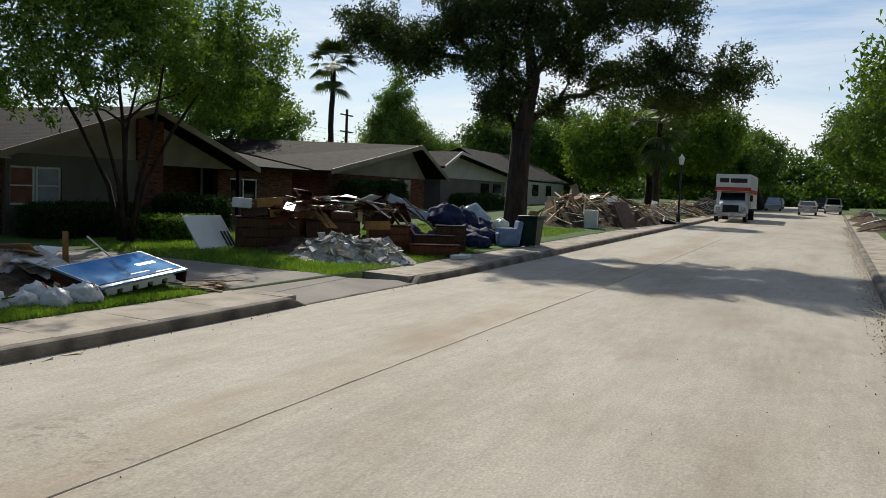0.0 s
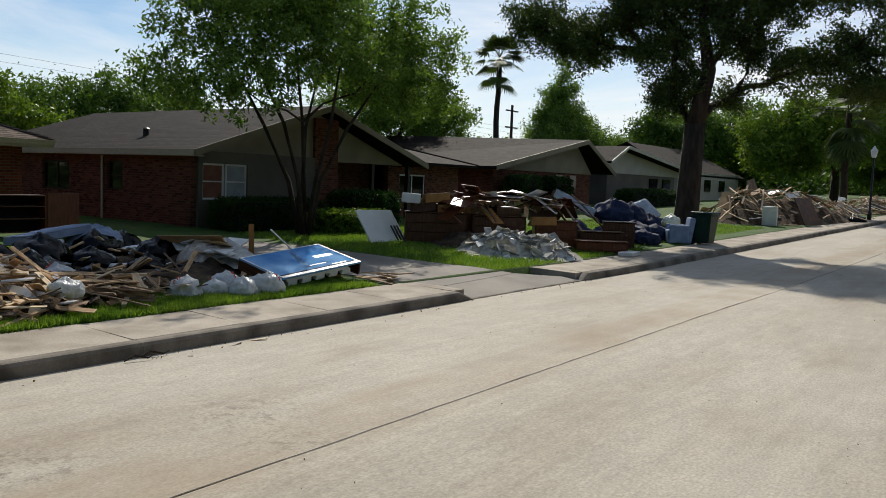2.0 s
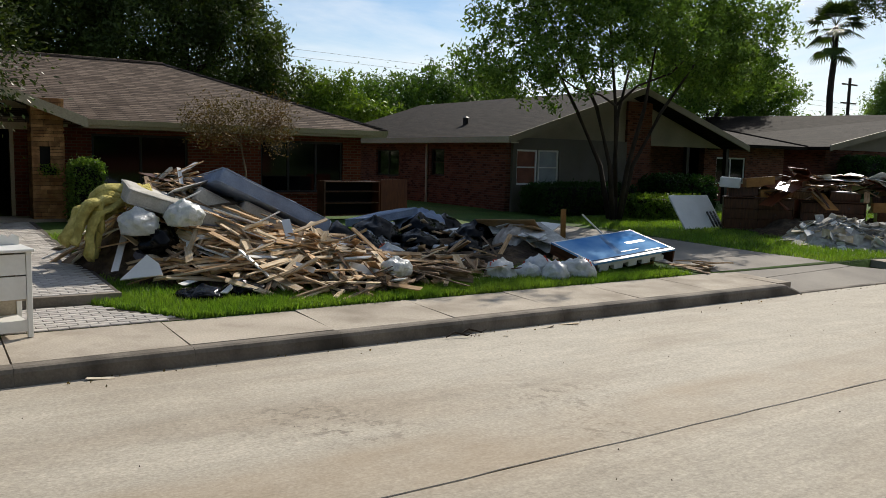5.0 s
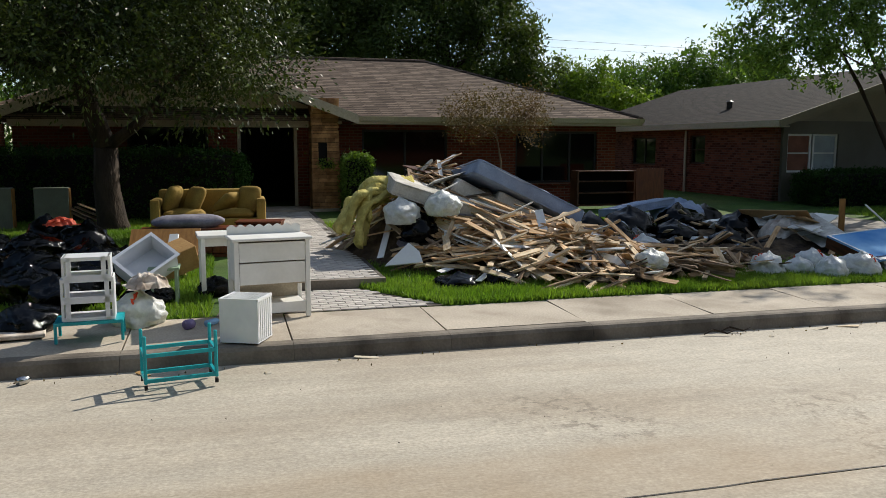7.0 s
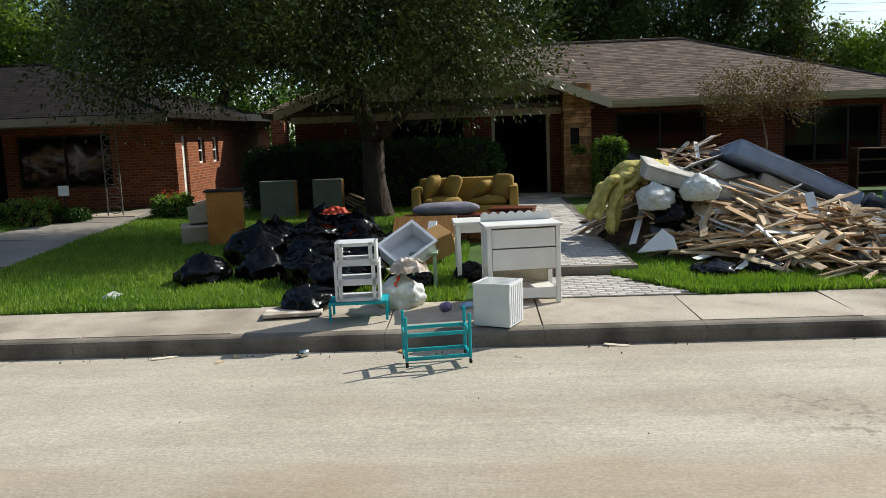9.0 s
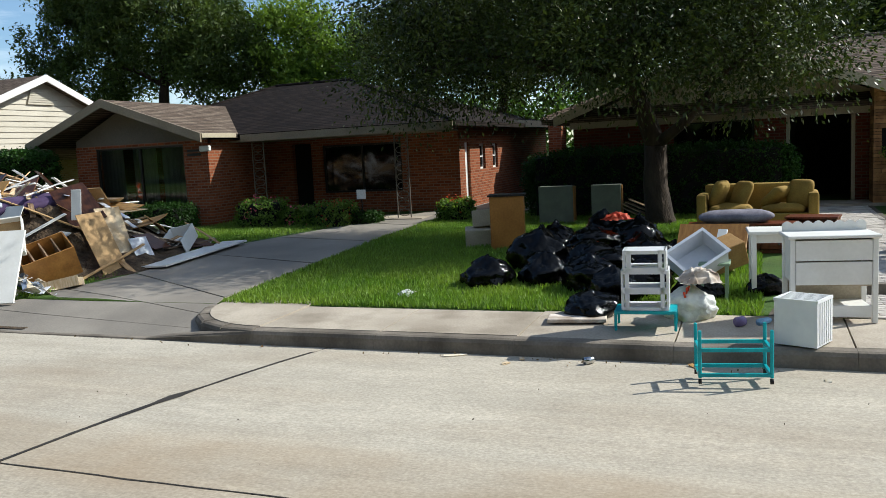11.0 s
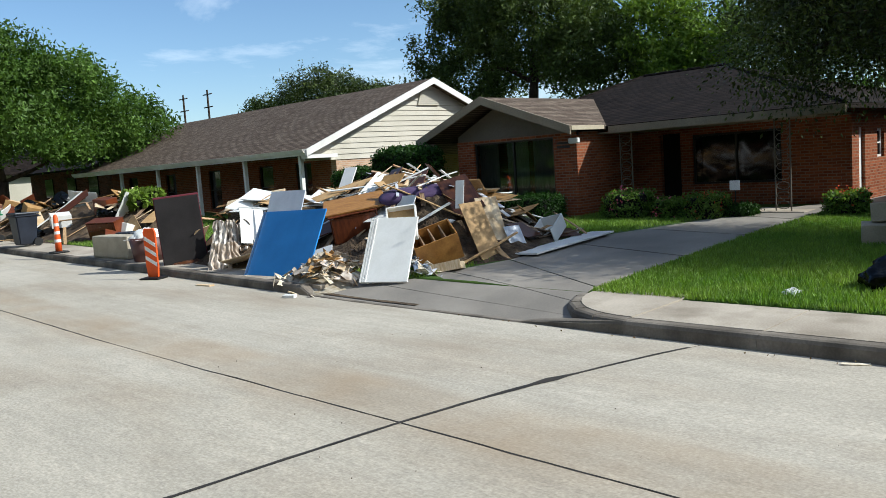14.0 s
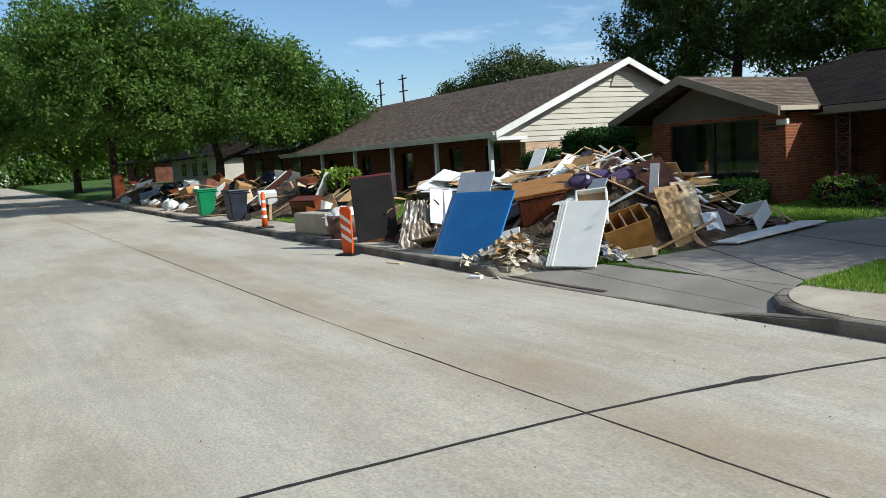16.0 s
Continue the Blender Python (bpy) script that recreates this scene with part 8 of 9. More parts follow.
# ---------------------------------------------------------------- street furniture and vehicles
lp = thing("street_lamp", pose(0.05, 50.5, ground_z(0.05, 50.5)), "black post-top street lamp with a white lantern", "street lamp")
bm = bmesh.new()
tube(bm, [(0, 0, 0), (0, 0, 0.5), (0, 0, 0.52), (0, 0, 3.7)], [0.13, 0.11, 0.07, 0.055], 12)
part("post", bm, M_frame, lp, "", None, True)
bm = bmesh.new()
tube(bm, [(0, 0, 3.7), (0, 0, 3.75), (0, 0, 4.1)], [0.1, 0.14, 0.2], 8)
part("lantern", bm, M_refl, lp)
bm = bmesh.new()
tube(bm, [(0, 0, 4.1), (0, 0, 4.25), (0, 0, 4.4)], [0.22, 0.1, 0.03], 8)
part("cap", bm, M_refl, lp)


def wheel(parent, x, y, r, w):
    bm = bmesh.new()
    tube(bm, [(x - w / 2, y, r), (x - w / 2 + 0.02, y, r), (x + w / 2 - 0.02, y, r), (x + w / 2, y, r)], [r * 0.9, r, r, r * 0.9], 20)
    ty = part("wheel", bm, M_black, parent)
    bm = bmesh.new()
    tube(bm, [(x - w / 2 - 0.01, y, r), (x + w / 2 + 0.01, y, r)], [r * 0.55, r * 0.55], 14)
    part("rim", bm, M_chrome, ty)


tx, ty_ = 2.55, 59.5
tk = thing("box_truck", pose(tx, ty_, ground_z(tx, ty_) - 0.02), "white box truck with an orange band parked at the kerb", "truck")
part("cargo_box", box(2.45, 6.6, 2.5, 0.04), M_truck, tk, "", pose(0, 4.4, 1.0))
part("attic", box(2.45, 1.5, 1.25, 0.05), M_truck, tk, "", pose(0, 0.6, 2.25))
part("band", boxes((-1.24, 1.24, -0.162, -0.15, 2.28, 2.55)), material("orange_band", "b8402a", "a83622", rough=0.4), tk)
part("band", boxes((1.226, 1.236, -0.1, 7.6, 2.1, 2.4)), bpy.data.materials["orange_band"], tk)
for x0, x1 in ((-0.95, -0.3), (-0.2, 0.95)):
    part("sign_bar", boxes((x0, x1, -0.162, -0.152, 2.88, 3.2)), M_frame, tk)
vs = [(-1.0, -0.1, 0.9), (1.0, -0.1, 0.9), (1.0, 1.2, 0.9), (-1.0, 1.2, 0.9), (-1.0, -0.1, 1.55), (1.0, -0.1, 1.55), (0.92, 0.35, 2.2), (-0.92, 0.35, 2.2), (1.0, 1.2, 2.2), (-1.0, 1.2, 2.2)]
part("cab", poly(vs, [(0, 1, 2, 3), (0, 1, 5, 4), (4, 5, 6, 7), (6, 8, 9, 7), (1, 2, 8, 6, 5), (0, 4, 7, 9, 3), (2, 3, 9, 8)]), M_truck, tk)
part("windscreen", poly([(-0.88, -0.1 + 0.03, 1.6), (0.88, -0.07, 1.6), (0.82, 0.31, 2.14), (-0.82, 0.31, 2.14), (-0.88, -0.12, 1.61), (0.88, -0.12, 1.61), (0.82, 0.26, 2.15), (-0.82, 0.26, 2.15)], [(0, 1, 2, 3), (4, 5, 6, 7), (0, 1, 5, 4), (1, 2, 6, 5), (2, 3, 7, 6), (3, 0, 4, 7)]), M_glass, tk)
bm = poly([(-0.85, -1.3, 0.75), (0.85, -1.3, 0.75), (0.95, -0.1, 0.75), (-0.95, -0.1, 0.75), (-0.75, -1.25, 1.35), (0.75, -1.25, 1.35), (0.92, -0.1, 1.55), (-0.92, -0.1, 1.55)], [(0, 1, 2, 3), (4, 5, 6, 7), (0, 1, 5, 4), (1, 2, 6, 5), (2, 3, 7, 6), (3, 0, 4, 7)])
bmesh.ops.bevel(bm, geom=bm.edges[:], offset=0.06, segments=2, affect="EDGES")
part("bonnet", bm, M_truck, tk)
part("grille", boxes((-0.55, 0.55, -1.33, -1.28, 0.75, 1.25)), M_black, tk)
part("bumper", box(2.2, 0.22, 0.28, 0.04), M_chrome, tk, "", pose(0, -1.4, 0.42))
for s in (-1, 1):
    part("fender", box(0.45, 0.9, 0.55, 0.12, 2), M_truck, tk, "", pose(s * 0.93, -0.75, 0.65))
    part("headlight", box(0.26, 0.06, 0.22, 0.03), M_chrome, tk, "", pose(s * 0.86, -1.3, 0.86))
    part("mirror", box(0.2, 0.08, 0.45, 0.02), M_black, tk, "", pose(s * 1.28, 0.1, 1.55))
    wheel(tk, s * 0.98, -0.75, 0.45, 0.28)
    wheel(tk, s * 0.95, 5.6, 0.45, 0.45)


def car(x, y, yaw, mat, label, tall=0.0):
    t = thing("parked_car", pose(x, y, ground_z(min(x, 9.2), y), 0, 0, yaw), label, "car", "cars on the far street")
    prof = [(-2.2, 0.3), (2.2, 0.3), (2.25, 0.65), (2.1, 0.85), (1.2, 0.95), (0.7, 1.4 + tall), (-1.1, 1.42 + tall), (-1.75, 1.0), (-2.2, 0.92)]
    bm = prism(prof, -0.85, 0.85)
    bm.transform(Matrix(((0, 0, 1, 0), (1, 0, 0, 0), (0, 1, 0, 0), (0, 0, 0, 1))))
    for v in bm.verts:
        if v.co.z > 1.1:
            v.co.x *= 0.8
    bmesh.ops.bevel(bm, geom=bm.edges[:], offset=0.06, segments=2, affect="EDGES")
    part("body", bm, mat, t)
    zt = 1.34 + tall
    part("rear_window", poly([(-0.62, -1.22, zt), (0.62, -1.22, zt), (0.72, -1.68, 1.05), (-0.72, -1.68, 1.05), (-0.62, -1.26, zt + 0.03), (0.62, -1.26, zt + 0.03), (0.72, -1.76, 1.06), (-0.72, -1.76, 1.06)], [(0, 1, 2, 3), (4, 5, 6, 7), (0, 1, 5, 4), (1, 2, 6, 5), (2, 3, 7, 6), (3, 0, 4, 7)]), M_glass, t)
    for s in (-1, 1):
        part("side_window", boxes((s * 0.72 - 0.05, s * 0.72 + 0.05, -0.95, 0.6, 1.0, zt - 0.04)), M_glass, t)
        part("tail_light", box(0.25, 0.05, 0.14, 0.02), M_red, t, "", pose(s * 0.65, -2.21, 0.7))
        for yy in (-1.4, 1.4):
            wheel(t, s * 0.78, yy, 0.32, 0.2)
    part("number_plate", boxes((-0.25, 0.25, -2.26, -2.24, 0.45, 0.6)), M_refl, t)


car(7.5, 88, 0, M_silver, "silver saloon car stopped in the far lane")
car(10.1, 100, 0, M_truck, "white estate car parked at the far kerb", 0.3)
car(9.3, 112, 0, M_binb, "dark car parked beyond the white one", 0.2)
car(3.6, 104, 180, M_silver, "pale car parked on the near side", 0.2)
car(3.4, 120, 180, M_truck, "white car far down the street")
# service poles and wires
for k, (x, y, h) in enumerate(((-35, -87.5, 10.0), (-35, -82.2, 10.0), (-26, 52, 7.2))):
    p = thing("utility_pole", pose(x, y, ground_z(x, y)), "wooden utility pole with crossarm above the roofs", "utility pole", "utility poles")
    bm = bmesh.new()
    tube(bm, [(0, 0, 0), (0, 0, h)], [0.15, 0.1], 8)
    part("pole", bm, M_bark, p)
    for z in (h - 0.5, h - 1.8):
        part("crossarm", box(0.1, 1.8, 0.1), M_bark, p, "", pose(0, 0, z))
    if h > 9:
        bm = bmesh.new()
        tube(bm, [(0.3, 0, h - 4.2), (0.3, 0, h - 3.2)], [0.25, 0.25], 10)
        part("transformer", bm, M_greyplast, p)
wr_ = thing("power_lines", pose(0, 0, 0), "thin overhead wires behind the houses", "wires")
for k, (x, z) in enumerate(((-33, 7.3), (-33.6, 7.0), (-34.2, 6.6))):
    bm = bmesh.new()
    tube(bm, [(x, -82 + 22 * i, z + 0.25 * math.cos(i * math.pi)) for i in range(10)], [0.008] * 10, 4)
    part("wire", bm, M_frame, wr_)
ms = thing("yard_sign", pose(-9.9, -12.9, ground_z(-9.9, -12.9)), "small white security sign on a stake", "sign")
part("stake", box(0.02, 0.02, 0.62), M_frame, ms)
part("plate", box(0.02, 0.24, 0.22, 0.004), M_refl, ms, "", pose(0.02, 0, 0.6))
for k in range(9):
    x, y = rng.uniform(0.1, 0.5), rng.uniform(-8, 3)
    put("street_litter", plank_mesh(0.1 + 0.04 * (k % 4), 0.05, 0.008, 70 + k), rng.choice([M_card, M_paper, M_wood_pale]), pose(x, y, ground_z(x, y) + 0.004, 6, 4, 40 * k), "scrap of litter in the gutter", "litter", "gutter litter")
for x, y in ((0.2, 1.2), (0.12, 1.45)):
    put("twig", tube(bmesh.new(), [(-0.15, 0, 0.01), (-0.03, 0.04, 0.05), (0.1, -0.02, 0.02), (0.2, 0.03, 0.04)], [0.008, 0.012, 0.01, 0.004], 5), M_bark, pose(x, y, ground_z(x, y) + 0.01, 0, 0, 80), "small broken twig in the gutter", "twig", "gutter litter")
put("foam_scrap", box(0.12, 0.22, 0.06, 0.01), M_foam, pose(0.32, -15.6, ground_z(0.32, -15.6), 0, 0, 30), "white foam scrap by the kerb", "litter")
put("board_scrap", box(0.12, 0.42, 0.03, 0.004), M_wood_pale, pose(0.35, -18.4, ground_z(0.35, -18.4), 0, 0, 10), "short board scrap in the gutter", "litter")
# dry leaves and grit along the gutters
r_ = np.random.default_rng(5)
n = 4200
side_ = r_.integers(0, 9, n)
yy = r_.uniform(-12, 60, n)
sx_ = np.where(side_ == 0, np.abs(r_.normal(0.03, 0.12, n)) + 0.04, ROAD_W - 0.04 - np.abs(r_.normal(0.0, 0.22, n)))
c_ = np.array([(s + gx(y), y, section(min(max(s, 0.01), 9.29)) + gz(y) + 0.012) for s, y in zip(sx_, yy)])
tagged(part("gutter_leaves", leaf_mesh("gutter_leaves", c_, (0.01, 0.01, 0.004), 1, 0.032, 6), M_leaf_dry), "dry brown leaves and grit along the gutters", "leaves", kind="stuff")
n = 260
c_ = np.array([(s, y, section(s) + gz(y) + 0.008) for s, y in zip(r_.uniform(0.5, 8.5, n), r_.uniform(-14, 25, n))])
tagged(part("road_grit", leaf_mesh("road_grit", c_, (0.01, 0.01, 0.002), 1, 0.016, 7), M_rubble), "specks of grit on the concrete", "grit", kind="stuff")

# ---------------------------------------------------------------- paving, last
road = structure("road", "pale worn concrete street with tarred joints", "road")
cols = [(0.0, JOINT_X), (JOINT_X, ROAD_W)]


def skew(s):
    """The cross joints run a little askew to the kerb and bend on the west slab."""
    d = s - JOINT_X
    return -0.085 * d + 0.02 * d * d if d < 0 else -0.055 * d


cuts = [-150, -118, -86, -63, -45, -27, -9.0, 45, 63, 86, 118, 150]
for a, b in zip(cuts, cuts[1:]):
    for s0, s1 in cols:
        g0, g1 = s0 + (0.007 if s0 else 0), s1 - (0.007 if s1 < ROAD_W else 0)
        ny, nsx = max(2, int((b - a) / 3)), 5
        vs, fs = [], []
        yy = np.linspace(a + 0.014, b - 0.014, ny + 1)
        sx = np.linspace(g0, g1, nsx + 1)
        for y in yy:
            for s in sx:
                vs.append((s + gx(y), y + skew(s), section(min(max(s, 0), ROAD_W)) + gz(y)))
        n0 = len(vs)
        vs += [(x, y, z - 0.12) for x, y, z in vs]
        w = nsx + 1
        for j in range(ny):
            for i in range(nsx):
                q = (j * w + i, j * w + i + 1, (j + 1) * w + i + 1, (j + 1) * w + i)
                fs.append(q)
        rim = [i for i in range(w)] + [j * w + nsx for j in range(1, ny + 1)] + [ny * w + i for i in range(nsx - 1, -1, -1)] + [j * w for j in range(ny - 1, 0, -1)]
        for p, q in zip(rim, rim[1:] + rim[:1]):
            fs.append((p, q, q + n0, p + n0))
        me = bpy.data.meshes.new("slab")
        me.from_pydata(vs, [], fs)
        part("slab", me, M_road, road)
bm = bmesh.new()
for a, b in zip(cuts, cuts[1:]):
    n = max(2, int((b - a) / 3))
    for i in range(n):
        y0, y1 = a + (b - a) * i / n, a + (b - a) * (i + 1) / n
        zz = [section(JOINT_X) + gz(y) - 0.006 for y in (y0, y1)]
        bm.faces.new([bm.verts.new(p) for p in ((JOINT_X - 0.016 + gx(y0), y0, zz[0]), (JOINT_X + 0.016 + gx(y0), y0, zz[0]), (JOINT_X + 0.016 + gx(y1), y1, zz[1]), (JOINT_X - 0.016 + gx(y1), y1, zz[1]))])
for y in cuts[1:-1]:
    for i in range(12):
        s0, s1 = ROAD_W * i / 12, ROAD_W * (i + 1) / 12
        bm.faces.new([bm.verts.new(p) for p in ((s0 + gx(y), y + skew(s0) - 0.018, section(s0) + gz(y) - 0.006), (s1 + gx(y), y + skew(s1) - 0.018, section(s1) + gz(y) - 0.006), (s1 + gx(y), y + skew(s1) + 0.018, section(s1) + gz(y) - 0.006), (s0 + gx(y), y + skew(s0) + 0.018, section(s0) + gz(y) - 0.006))])
part("joint_filler", bm, M_tar, road)
# blotches of crack sealer along the joints
bm = bmesh.new()
prev = None
for i in range(70):
    cx = 0.25 + (ROAD_W - 0.5) * i / 69
    cy = -9.0 + skew(cx) + 0.012 * noise.noise(Vector((cx * 2.2, 0, 0)))
    hw = 0.018 + 0.014 * abs(noise.noise(Vector((cx * 3.1, 5, 0)))) + 0.05 * math.exp(-((cx - 2.05) / 0.16) ** 2) + 0.02 * math.exp(-((cx - 2.5) / 0.3) ** 2)
    row_ = [bm.verts.new((cx, cy - hw, section(cx) + 0.004)), bm.verts.new((cx, cy + hw * 0.8, section(cx) + 0.004))]
    if prev:
        bm.faces.new((prev[0], row_[0], row_[1], prev[1]))
    prev = row_
part("tar_patch", bm, M_tar, road)
bm = bmesh.new()
prev = None
for i in range(240):
    cy = -26.0 + 62.0 * i / 239
    cx = JOINT_X + gx(cy) + 0.02 * noise.noise(Vector((0, cy * 1.1, 3))) + 0.012 * noise.noise(Vector((0, cy * 4.3, 7)))
    hw = 0.005 + 0.010 * abs(noise.noise(Vector((cy * 1.7, 9, 0))))
    zz = section(JOINT_X) + gz(cy) + 0.004
    row_ = [bm.verts.new((cx - hw, cy, zz)), bm.verts.new((cx + hw, cy, zz))]
    if prev:
        bm.faces.new((prev[0], row_[0], row_[1], prev[1]))
    prev = row_
part("tar_patch", bm, M_tar, road)

pavement = structure("pavement", "grey concrete pavement slabs beside the kerb", "pavement")
kerb = structure("kerb", "worn concrete kerb with dark stains", "kerb")
for side in (0, 1):
    marks = [-60.0] + ([d for a, b in sorted(DROPS) for d in (a - 0.35, a, b, b + 0.35) if d != -9.4 + 0.35] if side == 0 else []) + [90.0]
    runs = [(a, b) for a, b in zip(marks, marks[1:])]
    edges = [a + (b - a) * k / max(1, round((b - a) / 1.5)) for a, b in runs for k in range(max(1, round((b - a) / 1.5)))] + [90.0]
    for y, y1 in zip(edges, edges[1:]):
        mid = (y + y1) / 2
        drop = side == 0 and dropped(mid)

        def X(s, yv):
            return (s if side == 0 else ROAD_W - s) + gx(yv)

        if not drop:
            tw = rng.uniform(-0.006, 0.006)
            vs = []
            for yv in (y + 0.008, y1 - 0.008):
                for s, dz in ((-0.17, 0), (-1.29, 0)):
                    zt = section(s) + gz(yv) + tw * (1 if s < -1 else -1)
                    vs += [(X(s, yv), yv, zt), (X(s, yv), yv, zt - 0.14)]
            part("slab", poly(vs, [(0, 2, 6, 4), (1, 5, 7, 3), (0, 1, 3, 2), (4, 6, 7, 5), (0, 4, 5, 1), (2, 3, 7, 6)]), M_walk, pavement)
        # kerb length, with rounded nose, lowered at drives
        prof = [(-0.16, 0.10), (-0.05, 0.10), (-0.015, 0.088), (0.01, 0.055), (0.03, -0.06), (0.03, -0.2), (-0.16, -0.2)]
        a0, a1 = y + 0.0015, y1 - 0.0015
        ends = []
        for yv in (a0, a1):
            low = 1.0
            if side == 0:
                for d0, d1 in DROPS:
                    if d1 == -9.4 and yv > d1 - 0.02:
                        continue
                    if d0 - 0.35 < yv < d1 + 0.35:
                        low = max(0.0, min(1.0, max((d0 - yv) / 0.35, (yv - d1) / 0.35, 0)))
            ends.append(low)
        n = len(prof)
        vs = []
        for yv, low in zip((a0, a1), ends):
            for s, zv in prof:
                zz = zv if zv < -0.05 else -0.05 + (zv + 0.05) * max(low, 0.08)
                vs.append((X(s, yv), yv, zz + gz(yv)))
        fs = [tuple(range(n)), tuple(range(n, 2 * n))] + [(i, (i + 1) % n, n + (i + 1) % n, n + i) for i in range(n)]
        part("kerb_stone", poly(vs, fs), M_kerb, kerb)


def drive(name, label, left, right, steps=10):
    """A drive between two edges that run back from the kerb, cut into slabs."""
    d = structure(name, label, "driveway")

    def along(line, t):
        k = t * (len(line) - 1)
        i = min(int(k), len(line) - 2)
        return Vector(line[i]).lerp(Vector(line[i + 1]), k - i)

    def zof(p):
        s = p.x - gx(p.y)
        return (section(s) + gz(p.y) + 0.02) if s < -1.5 else -0.045 + gz(p.y) + (section(-1.6) + 0.065) * (max(0, -s) / 1.5)

    for i in range(steps):
        t0, t1 = i / steps + 0.0012, (i + 1) / steps - 0.0012
        top = []
        for t in (t0, (t0 + t1) / 2, t1):
            a, b = along(left, t), along(right, t)
            for k in range(4):
                p = a.lerp(b, k / 3)
                top.append((p.x, p.y, zof(p)))
        n = len(top)
        vs = top + [(x, y, z - 0.12) for x, y, z in top]
        fs = [(j * 4 + k, j * 4 + k + 1, j * 4 + k + 5, j * 4 + k + 4) for j in range(2) for k in range(3)]
        rim = [0, 1, 2, 3, 7, 11, 10, 9, 8, 4]
        fs += [(p, q, q + n, p + n) for p, q in zip(rim, rim[1:] + rim[:1])]
        part("slab", poly(vs, fs), M_drive, d)
    return d


drive("driveway_1", "curving concrete driveway beside the lawn", [(-0.02, 7.0), (-0.8, 7.6), (-2.5, 7.4), (-5, 7.3), (-6.2, 7.35), (-7.2, 7.5), (-8, 7.8)], [(-0.02, 12.5), (-1.0, 11.0), (-2.5, 10.6), (-5, 10.35), (-6.2, 10.2), (-7.2, 10.0), (-8, 9.8)], 6)
drive("driveway_2", "grey concrete driveway in tree shade leading to a carport", [(-0.02, -16.1), (-1.3, -14.3), (-3.3, -13.95), (-6.4, -14.2), (-10, -13.0), (-13, -11.7), (-22, -11.4)], [(-0.02, -9.45), (-0.5, -10.52), (-1.6, -10.93), (-5.7, -11.1), (-9, -10.6), (-13, -9.0), (-22, -8.6)], 9)
# rounded kerb return on the lawn's side of that drive
cx_, cy_, R_ = -1.56, -9.4, 1.56
prof = [(-0.17, 0.105), (-0.05, 0.105), (-0.015, 0.09), (0.01, 0.055), (0.03, -0.07), (0.03, -0.2), (-0.17, -0.2)]
for k in range(5):
    vs = []
    for j in (0, 1):
        ang = -radians(90) * (k + (j * 0.99 if j else 0.01)) / 5
        dip = 1.0 if k + j < 4 else (0.75 if k + j == 4 else 0.5)
        for s, zv in prof:
            vs.append((cx_ + (R_ + s) * math.cos(ang), cy_ + (R_ + s) * math.sin(ang), zv if zv < 0 else zv * dip + 0.1 * (1 - dip) + 0.018 * k / 5))
    n = len(prof)
    part("kerb_stone", poly(vs, [tuple(range(n)), tuple(range(n, 2 * n))] + [(i, (i + 1) % n, n + (i + 1) % n, n + i) for i in range(n)]), M_kerb, kerb)
fan = [(cx_, cy_)] + [(cx_ + (R_ - 0.175) * math.cos(-radians(9 * k)), cy_ + (R_ - 0.175) * math.sin(-radians(9 * k))) for k in range(11)]
vs = [(x, y, section(x) + 0.012) for x, y in fan] + [(x, y, -0.1) for x, y in fan]
n = len(fan)
part("slab", poly(vs, [tuple(range(n))] + [(i, (i + 1) % n, n + (i + 1) % n, n + i) for i in range(n)]), M_walk, pavement)

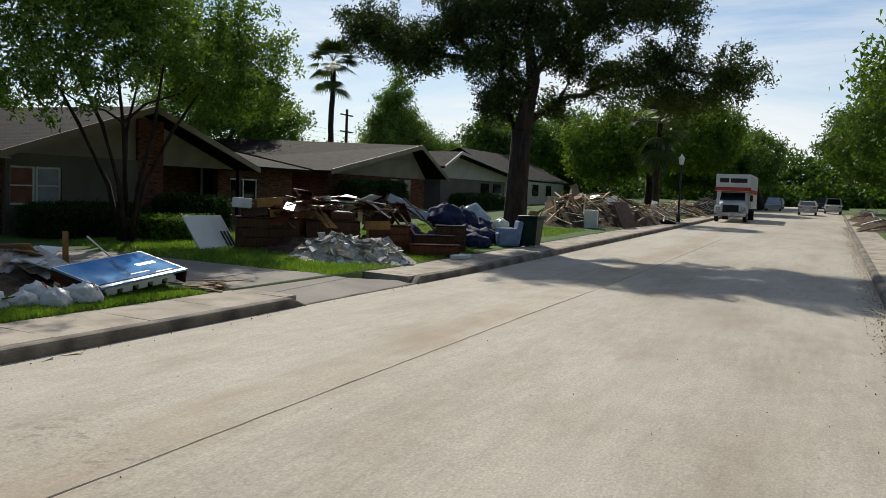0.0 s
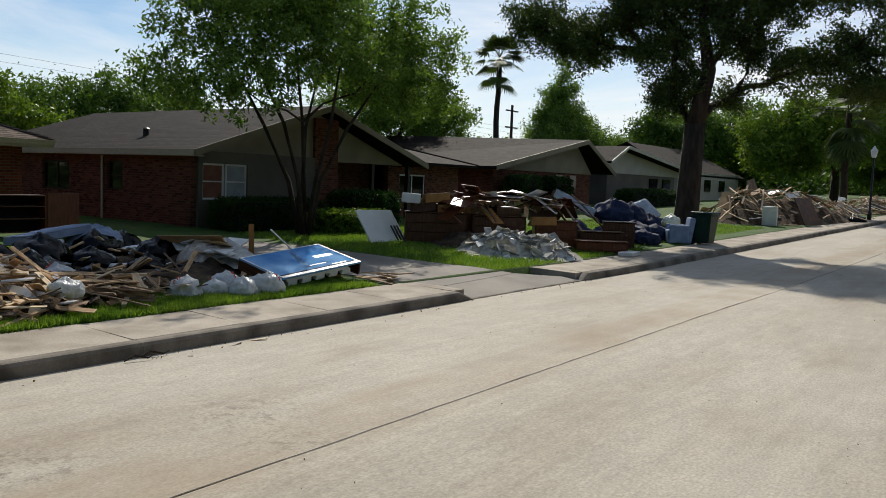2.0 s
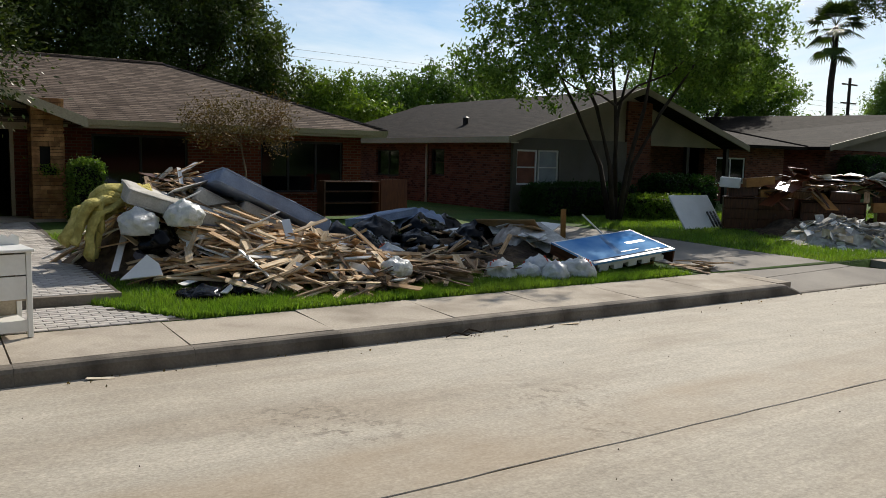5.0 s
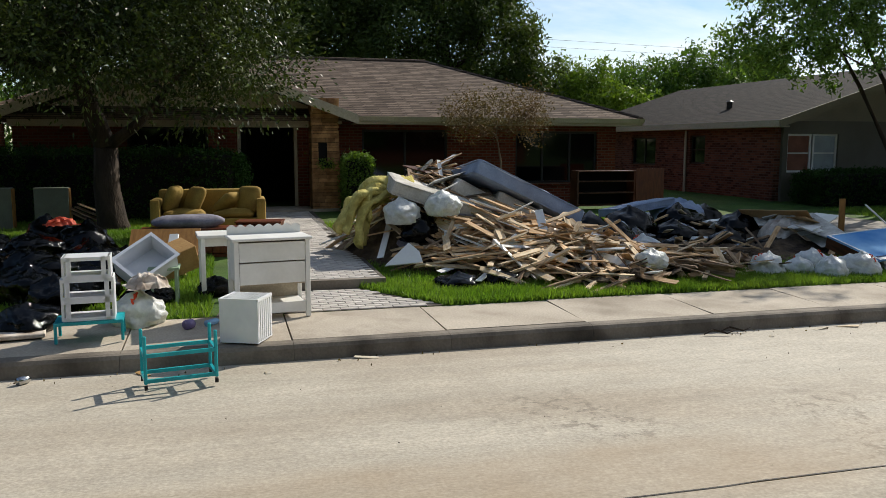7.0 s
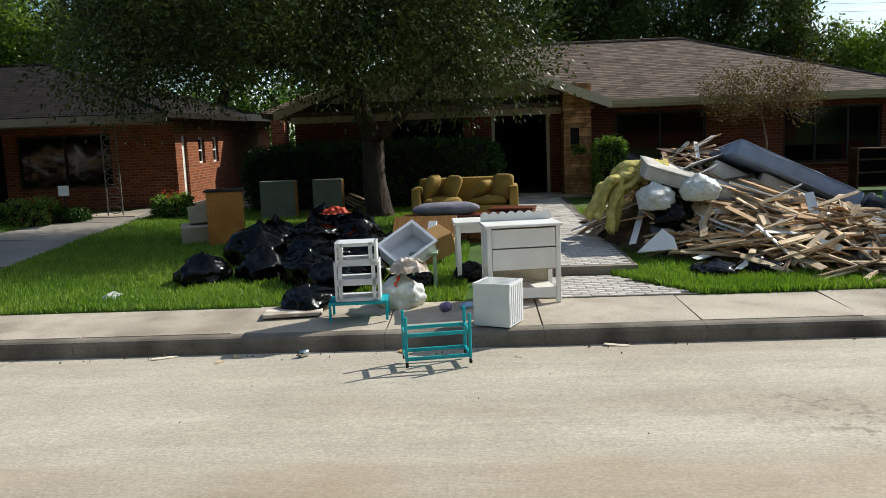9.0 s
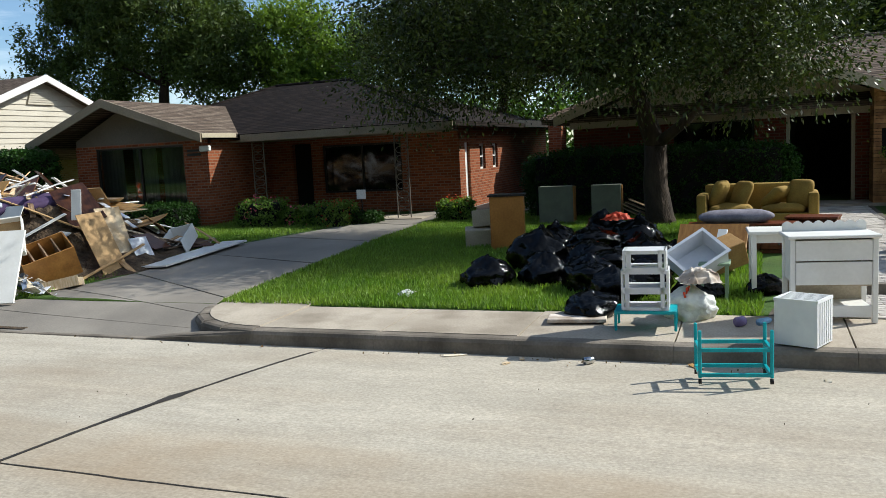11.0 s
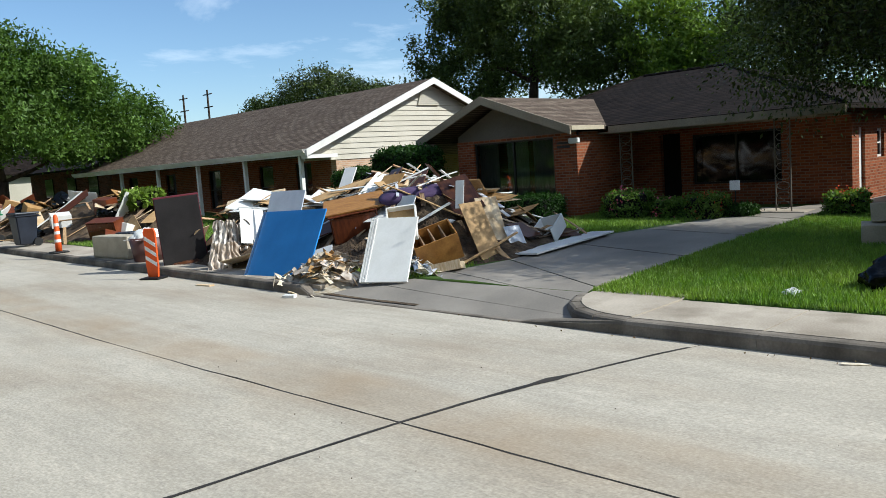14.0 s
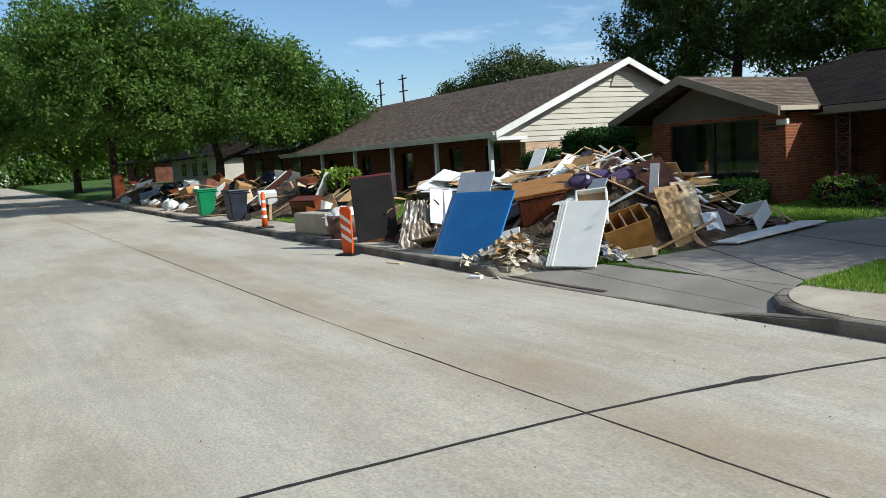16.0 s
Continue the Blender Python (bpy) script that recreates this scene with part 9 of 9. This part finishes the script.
# walkway of grey clay pavers with one step
walkway = structure("walkway", "weathered grey brick paver walk with one low step", "walkway")
M_paver = material("paver", "bdb7af", "a09992", rough=0.9, scale=4, fine=40, bump=0.3, var=0.16, dirt="c0bab2", dirt_amount=0.4)
M_sand = material("paver_sand", "5c554d", "4a443d", rough=0.95, scale=5)


def walk_z(x):
    """Top of the walk: the apron follows the lawn, the upper run starts one step higher."""
    return ground_z(x, -3) + 0.014 if x > -2.55 else 0.275 + 0.017 * (-x - 2.55)


for x0, x1, ya, yb in ((-1.3, -2.55, (-3.95, apron_edge(-1.3)), (-3.75, apron_edge(-2.55))), (-2.55, -11.4, (-3.6, -1.85), (-3.6, -1.8))):
    z0, z1 = walk_z(x0 + 0.001 if x0 > -2 else x0 - 0.001) - 0.01, walk_z(x1 + 0.001) - 0.01
    part("paver_bed", poly([(x0, ya[0], z0), (x0, ya[1], z0), (x1, yb[1], z1), (x1, yb[0], z1), (x0, ya[0], 0), (x0, ya[1], 0), (x1, yb[1], 0), (x1, yb[0], 0)], [(0, 1, 2, 3), (0, 1, 5, 4), (1, 2, 6, 5), (2, 3, 7, 6), (3, 0, 4, 7)]), M_sand, walkway)
part("step_edge", boxes((-2.6, -2.5, -3.6, -1.85, 0.05, 0.272)), M_kerb, walkway)
pv = box(0.096, 0.196, 0.03, 0.006)
me_p = bpy.data.meshes.new("paver")
pv.to_mesh(me_p)
pv.free()
me_p.materials.append(M_paver)
rest = bmesh.new()
count = 0
x = -1.36
row = 0
while x > -11.3:
    lo, hi = ((-3.7, apron_edge(x) - 0.08) if x > -2.5 else (-3.5, -1.9))
    y = lo + 0.1 * (row % 2)
    if not -2.62 < x < -2.46:
        while y < hi:
            zz = walk_z(x) - 0.03 + rng.uniform(-0.002, 0.002)
            if count < 300:
                ob = part("paver", me_p, M_paver, walkway, "", pose(x, y, zz, 0, 0, rng.uniform(-1.5, 1.5)))
                count += 1
            else:
                add_box(rest, x - 0.048, x + 0.048, y - 0.098, y + 0.098, zz, zz + 0.03)
            y += 0.2
    x -= 0.1
    row += 1
M_paver_j = material("paver_joined", "bdb7af", "a09992", rough=0.9, scale=4, fine=40, bump=0.3, var=0.16, dirt="c0bab2", dirt_amount=0.4, island=True)
tagged(part("paver_field", rest, M_paver_j, walkway), kind="stuff")
